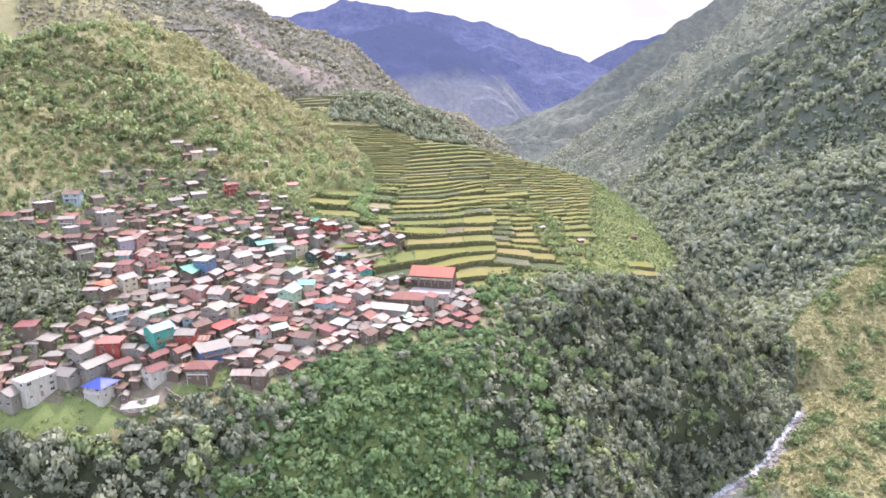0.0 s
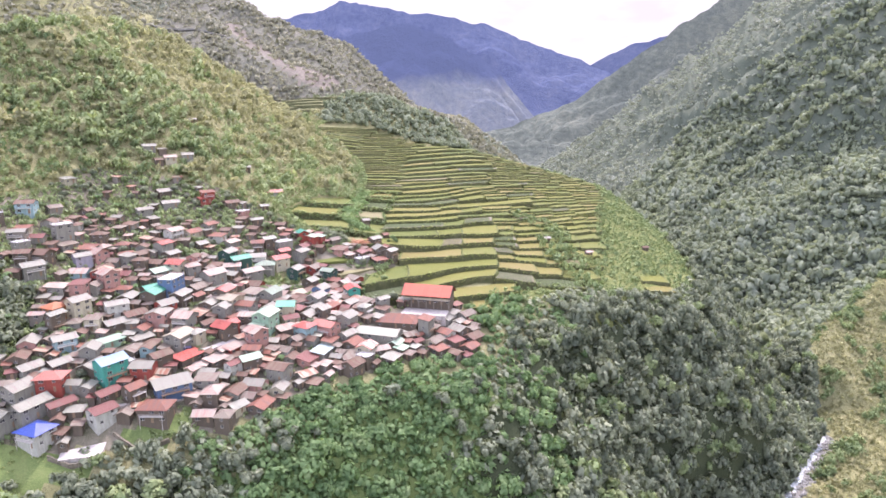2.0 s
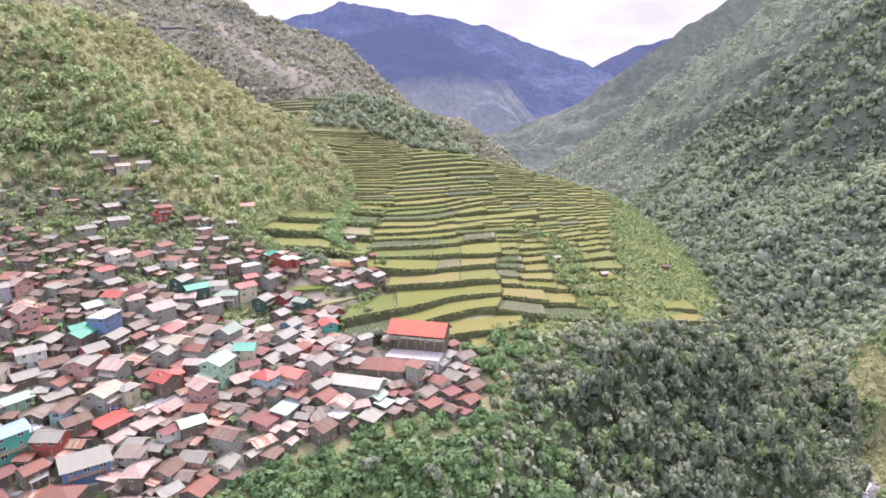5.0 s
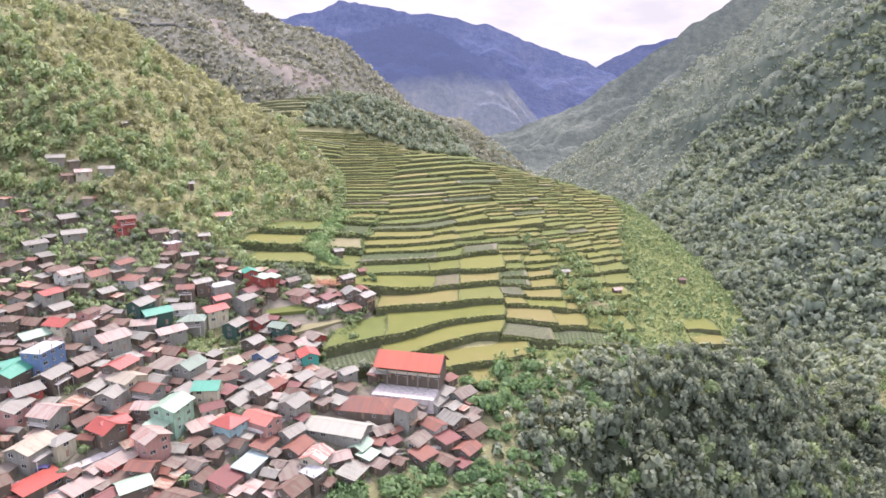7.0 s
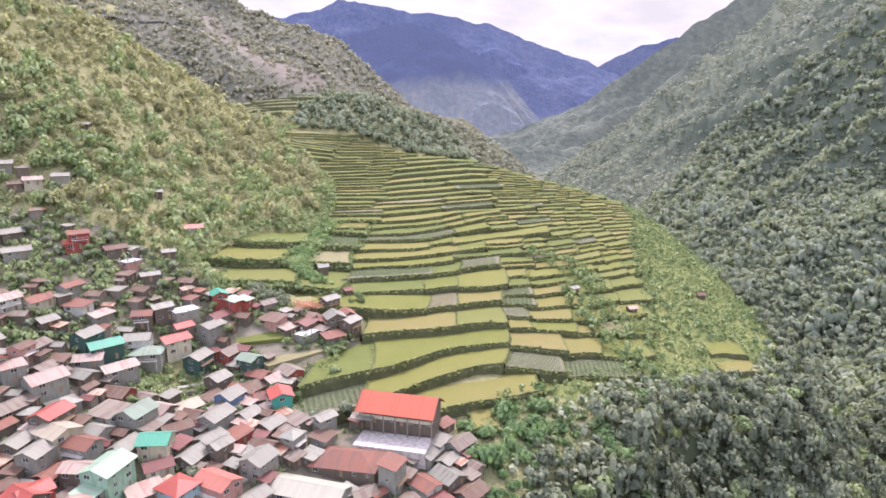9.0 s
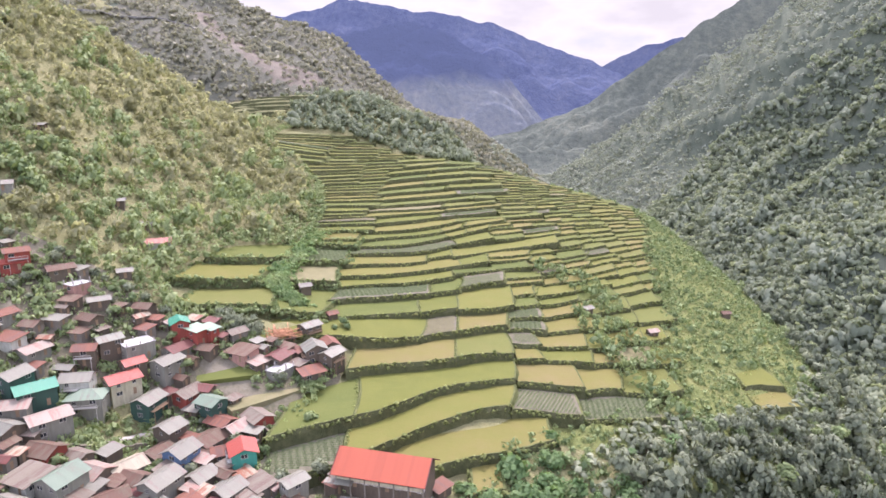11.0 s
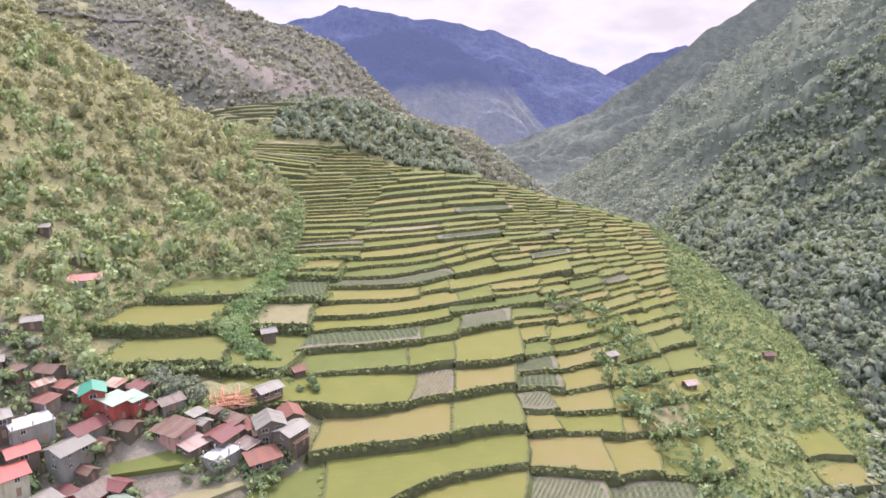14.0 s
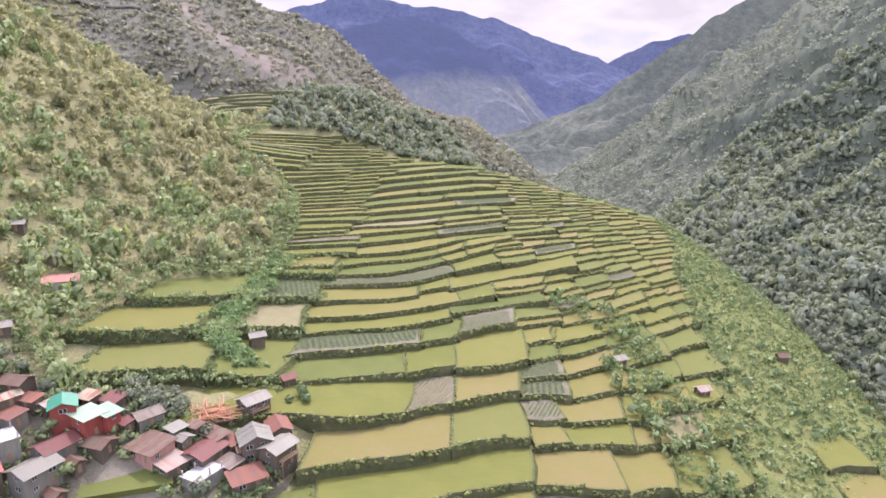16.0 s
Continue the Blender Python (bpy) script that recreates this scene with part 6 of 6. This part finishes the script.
x, y, g = sown(-460, -60, 395, 800, 6.0, 43)
patch = waves(x, y, 62, 70, 3)
keep = ~in_fields(x, y, 4) & clear(x, y, 0.9) & ~inside(x, y, VILLAGE) & ((patch > -0.5 + 0.6 * g.uniform(-1, 1, len(x))) | (x > np.interp(y, LEFT_Y, LEFT_X) - 45)) & (x > -0.82 * (y - 130) - 120) & (y < 900) & (x < np.interp(y, LEFT_Y, LEFT_X) + 2)
x, y = x[keep], y[keep]
size = g.uniform(1.7, 4.6, len(x)) * np.where(g.rand(len(x)) < 0.1, 1.4, 1) * (1 + 0.25 * waves(x, y, 67, 30, 2))
green = waves(x, y, 69, 60, 3) + 0.5 * g.uniform(-1, 1, len(x)) + 1.1 * ramp(600, 430, y) > 0.6
at = np.stack([x, y, height(x, y) + size * 0.5], 1)
scatter("hillside_trees", at[~green], size[~green], MID, [HILLTREE], "scattered yellow-green trees and scrub on the hillside", "trees", 44, (0.9, 1.5))
scatter("hillside_green_trees", at[green], size[green], MID, [FIELDBUSH], "fresh green trees and bushes on the hillside", "trees", 145, (0.9, 1.5))
x, y, g = sown(-460, -60, 398, 800, 4.6, 143)
keep = ~in_fields(x, y, 4) & clear(x, y, 0.3) & ~inside(x, y, VILLAGE) & (x > -0.82 * (y - 130) - 120) & (x < np.interp(y, LEFT_Y, LEFT_X) + 2)
x, y = x[keep], y[keep]
size = g.uniform(0.9, 1.9, len(x))
green = waves(x, y, 69, 60, 3) + 0.5 * g.uniform(-1, 1, len(x)) + 1.1 * ramp(600, 430, y) > 0.6
at = np.stack([x, y, height(x, y) + size * 0.3], 1)
scatter("hillside_green_scrub", at[green], size[green] * 1.1, TINY, [FIELDBUSH], "low green bushes between the hillside trees", "scrub", 146)
scatter("hillside_scrub", at[~green], size[~green], TINY, [HILLTREE], "low yellow-green scrub between the hillside trees", "scrub", 144)
x, y, g = sown(-330, -150, 225, 470, 4.2, 45)
keep = (~inside(x, y, VILLAGE) | inside(x, y, GROVE)) & (x > -0.9 * y - 20) & clear(x, y, 0.9)
x, y = x[keep], y[keep]
size = g.uniform(1.5, 3.4, len(x)) * np.where(inside(x, y, GROVE) | (y > 300), 1.3, 1.0)
low = inside(x, y, GROVE) | (y < 300)
size = np.where(low, size, size * g.uniform(0.6, 1.0, len(x)))
at = np.stack([x, y, height(x, y) + size * 0.5], 1)
scatter("grove_trees", at[low], size[low], MID, [FOREST], "dark green trees beside the village", "trees", 46, (0.9, 1.4))
pale = g.uniform(0, 1, len(x)) < 0.5
scatter("slope_trees", at[~low & pale], size[~low & pale], MID, [FIELDBUSH], "green trees on the slope above the village", "trees", 246, (0.9, 1.4))
scatter("slope_scrub", at[~low & ~pale], size[~low & ~pale] * 0.8, MID, [HILLTREE], "yellow-green scrub on the slope above the village", "scrub", 247, (0.8, 1.3))

# right-hand valley side
x, y, g = sown(190, 900, 470, 1250, 7.4, 47)
riv, _ = along(x, y, RIV_X, RIV_Y)
z = height(x, y)
keep = (riv < -5) & (x < 0.78 * (y - 5) + 60)
spur_near = (y < 640) & (x < 520) & (-0.6 * (x - 280) + 0.8 * (y - 528) < 14)
far = keep & ~spur_near
size = g.uniform(3.4, 7.6, len(x)) * (1 + 0.35 * waves(x, y, 68, 90, 3))
stand = waves(x, y, 168, 75, 3) + 0.45 * g.uniform(-1, 1, len(x))
deep = far & (stand > 0.28)
far = far & ~deep
at = np.stack([x, y, z + size * 0.45], 1)
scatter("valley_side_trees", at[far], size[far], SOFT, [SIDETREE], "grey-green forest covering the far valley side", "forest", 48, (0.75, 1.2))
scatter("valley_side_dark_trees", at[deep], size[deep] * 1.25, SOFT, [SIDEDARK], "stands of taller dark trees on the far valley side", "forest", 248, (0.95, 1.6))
x, y, g = sown(200, 860, 520, 1250, 7.6, 147)
riv, _ = along(x, y, RIV_X, RIV_Y)
keep = (riv < -5) & (x < 0.74 * (y - 5) + 30) & ~((y < 640) & (x < 520) & (-0.6 * (x - 280) + 0.8 * (y - 528) < 14))
x, y = x[keep], y[keep]
size = g.uniform(2.6, 4.8, len(x))
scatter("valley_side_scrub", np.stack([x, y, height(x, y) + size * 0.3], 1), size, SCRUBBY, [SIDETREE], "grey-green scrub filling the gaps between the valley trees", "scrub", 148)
x, y, g = sown(60, 1100, 1220, 2050, 9.6, 49)
riv, _ = along(x, y, RIV_X, RIV_Y)
keep = (np.abs(riv) > 5) & (x < 0.60 * (y - 5) + 30) & (x > 0.12 * (y - 900) - 60)
x, y = x[keep], y[keep]
size = g.uniform(4.5, 8.5, len(x)) * (1 + 0.3 * waves(x, y, 75, 120, 2))
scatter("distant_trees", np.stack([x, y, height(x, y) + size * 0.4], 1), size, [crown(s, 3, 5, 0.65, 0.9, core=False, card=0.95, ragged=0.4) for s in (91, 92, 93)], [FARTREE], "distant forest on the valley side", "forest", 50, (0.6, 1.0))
x, y, g = sown(180, 470, 330, 660, 3.1, 51)
riv, _ = along(x, y, RIV_X, RIV_Y)
keep = (riv < -3.5) & (-0.6 * (x - 280) + 0.8 * (y - 528) < 18) & (x < 0.76 * (y - 5) + 20) & (g.uniform(0, 1, len(x)) < 0.92)
x, y, riv = x[keep], y[keep], riv[keep]
stand = waves(x, y, 64, 45, 3)
wood = stand + 0.5 * g.uniform(-1, 1, len(x)) > 0.55
size = np.where(wood, g.uniform(2.2, 4.6, len(x)), g.uniform(1.0, 3.2, len(x))) * np.where(riv > -9, 0.5, 1.0)
at = np.stack([x, y, height(x, y) + size * 0.4], 1)
scatter("spur_bushes", at[~wood], size[~wood], BUSH, [HILLTREE], "dry yellow-green bushes on the sunny spur", "bushes", 52)
scatter("spur_trees", at[wood], size[wood] * 1.1, MID, [FIELDBUSH], "darker green trees scattered on the sunny spur", "trees", 152, (0.9, 1.3))

# bushes and banana clumps among the houses
x, y, g = sown(-226, 20, 222, 412, 2.7, 58)
keep = inside(x, y, VILLAGE)
x, y = x[keep], y[keep]
gap = np.min([np.hypot(x - px, y - py) - 0.78 * pr for px, py, pr in PLACED if abs(py - 356) > 9 or abs(px + 92) > 14], axis=0)
keep = (gap > 0.1) & ((x < -150) | (np.hypot((x + 93) / 1.4, y - 356) < 14) | (y > 346) | (g.uniform(0, 1, len(x)) < 0.8)) & (np.hypot(x + 15, y - 333) > 13)
x, y = x[keep], y[keep]
size = g.uniform(0.7, 1.9, len(x)) * np.where((x < -150) | ((y > 346) & (x < -60)), 1.6, 1.0)
scatter("village_bushes", np.stack([x, y, height(x, y) + size * 0.35], 1), size, BUSH, [FIELDBUSH], "green bushes and banana plants between the houses", "bushes", 59)

# the far left hill, its knob, and the left bank behind the fields
x, y, g = sown(-760, 260, 850, 1440, 7.6, 53)
riv, _ = along(x, y, RIV_X, RIV_Y)
patch = waves(x, y, 65, 140, 3)
wood = (x > -150) | (patch + 0.6 * waves(x, y, 74, 55, 2) > 0.1)
keep = (riv > 12) & (x > -0.66 * (y - 5)) & ~in_fields(x, y, 6) & ((y > 935) | (x < -300)) & (wood | (g.uniform(0, 1, len(x)) < 0.8)) & (~inside(x, y, SCAR) | (g.uniform(0, 1, len(x)) < 0.4))
x, y, wood = x[keep], y[keep], wood[keep]
size = g.uniform(2.4, 5.0, len(x)) * np.where(wood, 1.35, 0.85)
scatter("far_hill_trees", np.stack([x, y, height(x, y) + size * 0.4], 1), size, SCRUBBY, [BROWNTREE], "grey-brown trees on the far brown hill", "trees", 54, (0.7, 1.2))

# the dark wood over the knob and the crest behind the fields
x, y, g = sown(-175, 40, 770, 935, 5.2, 253)
z = height(x, y)
keep = ~in_fields(x, y, 2) & (y > 768) & ~((x < -158 + 1.4 * np.maximum(y - 818, 0)) & (y < 846) & (y > 790) & (x < -90)) & ((x > -165) | (y > 846)) & (x < 18 + 0.4 * (y - 800))
x, y, z = x[keep], y[keep], z[keep]
size = g.uniform(2.4, 5.0, len(x)) * (1 + 0.3 * waves(x, y, 75, 40, 2)) * np.where((x < -90) & (y > 835), 0.6, 1.0)
scatter("knob_trees", np.stack([x, y, z + size * 0.6], 1), size, SOFT, [SIDETREE], "dark wood over the knob behind the terraces", "trees", 254, (0.9, 1.5))

# scrub along the outer edge of the fields and between them
x, y, g = sown(6, 200, 346, 860, 2.9, 55)
off, _ = along(x, y, RIM_X, RIM_Y)
right = np.interp(y, LEFT_Y, RIGHT_X)
patch = waves(x, y, 66, 50, 3)
strip = (x > right - 4) & (off > -6) & (patch + 0.6 * g.uniform(-1, 1, len(x)) > -0.75)
strip |= in_fields(x, y, 8) & ~in_fields(x, y, 0.5) & (y > 346) & (x > 6) & (g.uniform(0, 1, len(x)) < 0.6)
gully = (np.abs(x - np.interp(y, [395, 420, 450, 475, 500, 530], [80, 74, 72, 70, 70, 60]) - 4 * np.sin(y / 7)) < 12 + 5 * np.sin(y / 10)) & (y < 528) & (y > 400) & (waves(x, 3 * y, 88, 40, 2) > -0.25)
keep = (strip | gully) & ~((x > 117) & (x < 143) & (y > 428 + 0.4 * (x - 130)) & (y < 464 + 0.4 * (x - 130)))
x, y = x[keep], y[keep]
size = g.uniform(0.6, 2.0, len(x)) * np.where(gully[keep], 1.25, 1.0) * np.where(g.rand(len(x)) < 0.16, 1.9, 1.0)
scatter("field_edge_bushes", np.stack([x, y, height(x, y) + size * 0.35 + np.where(gully[keep], 1.3, 0.0)], 1), size, BUSH, [FIELDBUSH], "green bushes along the edge of the fields", "bushes", 56)
# clumps of rough grass on the slope outside the fields and on the plots below the village
x, y, g = sown(30, 190, 372, 800, 2.4, 155)
off, _ = along(x, y, RIM_X, RIM_Y)
keep = (x > np.interp(y, LEFT_Y, RIGHT_X) + 1) & (off > -8) & (g.uniform(0, 1, len(x)) < 0.75)
x, y = x[keep], y[keep]
x2, y2, _ = sown(-195, -80, 200, 258, 2.0, 156)
keep = (inside(x2, y2, LAWN) | inside(x2, y2, PLOT)) & (waves(x2, y2, 70, 14, 2) > 0.25)
x, y = np.concatenate([x, x2[keep]]), np.concatenate([y, y2[keep]])
size = g.uniform(0.35, 1.15, len(x)) * (1 + 0.4 * waves(x, y, 72, 25, 2))
scatter("rough_grass_clumps", np.stack([x, y, height(x, y) + size * 0.15], 1), size, TINY, [ROUGHBUSH], "clumps of rough yellow-green grass on the slope", "grass", 157, (0.5, 0.9))
# hedges between the upper side fields, and thickets round the village edge
g = np.random.RandomState(77)
hx, hy, hs = [], [], []
for k in (7, 9, 11, 13, 14, 15):
    for x in np.arange(-112, -46, 1.3):
        y = float(row_line(k, x)) + g.uniform(-2.6, 0.5)
        if in_fields(x, y, 3) and g.rand() < 0.85:
            hx.append(x), hy.append(y), hs.append(g.uniform(0.9, 2.1))
for a, b, k in fallow:
    for _ in range(int((b - a) * 4)):
        x = g.uniform(a, b)
        y = g.uniform(row_line(k, x), row_line(k + 1, x))
        hx.append(x), hy.append(y), hs.append(g.uniform(0.8, 1.9))
for y in np.arange(356, 800, 0.9):
    x = float(np.interp(y, LEFT_Y, LEFT_X))
    for _ in range(4 if 480 < y < 640 else 2):
        hx.append(x + g.uniform(-12, 3)), hy.append(y + g.uniform(-2, 2)), hs.append(g.uniform(0.9, 2.3))
for _ in range(170):
    hx.append(g.uniform(-72, -40)), hy.append(g.uniform(366, 408)), hs.append(g.uniform(0.8, 1.9))
for x in np.arange(-45, -4, 1.0):
    hx.append(x), hy.append(349 + g.uniform(-2, 2)), hs.append(g.uniform(0.5, 1.1))
hx, hy, hs = np.array(hx), np.array(hy), np.array(hs)
free = np.min([np.hypot(hx - px, hy - py) - 0.7 * pr for px, py, pr in PLACED], axis=0) > 0
more = []
for px, py, n, r in ((-60, 393, 40, 6), (-45, 386, 45, 6), (-77, 408, 40, 7), (-50, 392, 30, 5), (-94, 351, 50, 8), (-41, 395, 25, 4)):
    more += [(px + g.normal() * r * 0.6, py + g.normal() * r * 0.45, g.uniform(0.8, 2.0)) for _ in range(n)]
more = np.array(more)
hx, hy, hs = np.r_[hx[free], more[:, 0]], np.r_[hy[free], more[:, 1]], np.r_[hs[free], more[:, 2]]
scatter("hedge_bushes", np.stack([hx, hy, height(hx, hy) + hs * 0.3 + np.where((hy > 402) & (hx < -44), g.uniform(0, 1.7, len(hx)), 0.0)], 1), hs, BUSH, [FIELDBUSH], "thick green hedges between the terraces by the village", "bushes", 78)

hedge = np.array(hedge_at)
scatter("terrace_hedge", hedge[:, :3], hedge[:, 3], BUSH, [FIELDBUSH], "green bushes hanging over the walls of the side fields", "bushes", 278)
# the overgrown gully that runs down between the side fields, and the dark trees at its foot
g = np.random.RandomState(279)
k = g.uniform(0, 5, 620)
gx, gy = (np.interp(k, np.arange(6), v_) for v_ in ((-69, -70, -71, -71, -66, -58), (516, 486, 464, 447, 438, 435)))
gx, gy = gx + g.normal(size=620) * 2.3, gy + g.normal(size=620) * 1.6
size = g.uniform(0.8, 2.0, 620)
scatter("gully_bushes", np.stack([gx, gy, height(gx, gy) + size * 0.3 + g.uniform(0.2, 1.8, 620)], 1), size, BUSH, [LUSH], "fresh green bushes filling a gully between fields", "bushes", 280)
gx, gy = g.uniform(-81, -66, 90), 407.5 + g.uniform(-3.5, 3.5, 90)
size = g.uniform(0.9, 2.1, 90)
scatter("thicket_trees", np.stack([gx, gy, height(gx, gy) + size * g.uniform(0.5, 1.4, 90)], 1), size, MID, [FOREST], "dark green thicket behind the red school building", "trees", 281, (0.9, 1.3))

# grass tufts on the field walls
scatter("bund_grass", np.array(tuft_at), np.array(tuft_size), [crown(s, 1, 7, 0.5, core=False, card=0.9) for s in (70, 71, 72)], [TUFT], "rough grass fringing the terrace walls", "grass", 57, (0.7, 1.1))


def tree(name, seed, mat, label, group, size):
    """A single tree: tapered trunk with limbs, and a broken crown."""
    root = thing(name, pose(0, 0, -60), label, "tree", group)
    g = Geo()
    r = random.Random(seed)
    g.rod((0, 0, -1.0), (0.1, 0.05, size * 0.75), 0.11 * size ** 0.5, 0.07 * size ** 0.5, 7)
    for _ in range(4):
        a = r.uniform(0, 6.28)
        g.rod((0.06, 0.03, size * r.uniform(0.4, 0.7)), (math.cos(a) * size * 0.5, math.sin(a) * size * 0.5, size * r.uniform(0.95, 1.25)), 0.07 * size ** 0.5, 0.02, 5)
    part("trunk", g, BARK, root)
    v_, f_, n_ = crown(seed + 200, 7, 24, simple=True, card=0.5)
    v_ = v_ * size + np.array([0, 0, size * 1.05])
    part("crown", array_mesh("crown", v_, f_, [mat], normals=n_), None, root)
    return root


seedlings = [tree("tree", 80, FOREST, "dark green broad-leaved tree on the slope edge", "trees along the village edge", 3.2), tree("tree", 81, LUSH, "bright green leafy tree on the slope edge", "trees along the village edge", 2.8), tree("tree", 82, FOREST, "small dark green tree among the houses", "trees in the village", 2.0), tree("tree", 83, FIELDBUSH, "small bright green tree among the houses", "trees in the village", 1.9)]
pick = random.Random(30)
made = 0
for k in np.linspace(2.2, 10.6, 150):
    x, y = (float(np.interp(k, np.arange(len(RIM_X)), v_)) for v_ in (RIM_X, RIM_Y))
    x, y = x + pick.uniform(-7, 7), y + pick.uniform(-10, 1)
    if inside(x, y, LAWN):
        continue
    s = pick.uniform(0.6, 1.35)
    copy_thing(seedlings[1 if -60 < x < 20 and pick.random() < 0.7 else 0], pose(x, y, float(height(x, y)), 0, 0, pick.uniform(0, 360)) @ Matrix.Scale(s, 4))
while made < 200:
    x, y = pick.uniform(-215, 15), pick.uniform(228, 412) if made < 120 else pick.uniform(335, 412)
    if not inside(x, y, VILLAGE) or inside(x, y, LAWN) or inside(x, y, PLOT) or any((x - px) ** 2 + (y - py) ** 2 < (0.8 * pr + 0.6) ** 2 for px, py, pr in PLACED):
        continue
    made += 1
    s = pick.uniform(0.5, 1.25)
    copy_thing(seedlings[pick.choice([2, 3, 2])], pose(x, y, float(height(x, y)), 0, 0, pick.uniform(0, 360)) @ Matrix.Scale(s, 4))
for x, y, s in ((-39.5, 424, 1.3), (-37.5, 421, 1.1), (-42, 420, 0.9), (-53, 397, 1.0), (-56, 394, 0.8)):
    copy_thing(seedlings[3], pose(x, y, float(height(x, y)), 0, 0, 90 * s) @ Matrix.Scale(s, 4))
for ob in seedlings:
    for o in (*ob.children_recursive, ob):
        bpy.data.objects.remove(o, do_unlink=True)


# banana plants along the edge of the village and in the gaps between the houses
def banana(seed):
    root = thing("banana_plant", pose(0, 0, -60), "banana plant with broad arching green leaves", "plant", "banana plants")
    r = random.Random(seed)
    g = Geo()
    g.rod((0, 0, -0.8), (0.05, 0, 2.2), 0.16, 0.1, 7)
    part("stem", g, BUND, root)
    for i in range(7):
        a = i * 2.4 + r.uniform(-0.3, 0.3)
        reach, up, wide = r.uniform(1.7, 2.5), r.uniform(0.7, 1.5), r.uniform(0.32, 0.45)
        g = Geo()
        prev = None
        for k in range(6):
            f = k / 5
            out, z_ = reach * f, 2.1 + up * math.sin(2.4 * f) - 0.7 * f * f
            w_ = wide * math.sin(math.pi * min(0.97, 0.12 + 0.88 * f)) + 0.03
            c, s_ = math.cos(a), math.sin(a)
            row = [(out * c - w_ * s_, out * s_ + w_ * c, z_ - 0.12), (out * c, out * s_, z_), (out * c + w_ * s_, out * s_ - w_ * c, z_ - 0.12)]
            if prev:
                g.face([prev[0], prev[1], row[1], row[0]][::-1])
                g.face([prev[1], prev[2], row[2], row[1]][::-1])
            prev = row
        part("leaf", g, LUSH, root)
    return root


bananas = [banana(1), banana(2)]
made = 0
while made < 60:
    if made < 28:
        k = pick.uniform(4.0, 8.2)
        x, y = (float(np.interp(k, np.arange(len(RIM_X)), v_)) for v_ in (RIM_X, RIM_Y))
        x, y = x + pick.uniform(-6, 6), y + pick.uniform(-6, 4)
    else:
        x, y = pick.uniform(-200, 10), pick.uniform(232, 410)
    if inside(x, y, LAWN) or in_fields(x, y, 1) or not clear(np.array([x]), np.array([y]), 0.3)[0]:
        continue
    made += 1
    copy_thing(pick.choice(bananas), pose(x, y, float(height(x, y)), 0, 0, pick.uniform(0, 360)) @ Matrix.Scale(pick.uniform(0.8, 1.4), 4))
for ob in bananas:
    for o in (*ob.children_recursive, ob):
        bpy.data.objects.remove(o, do_unlink=True)
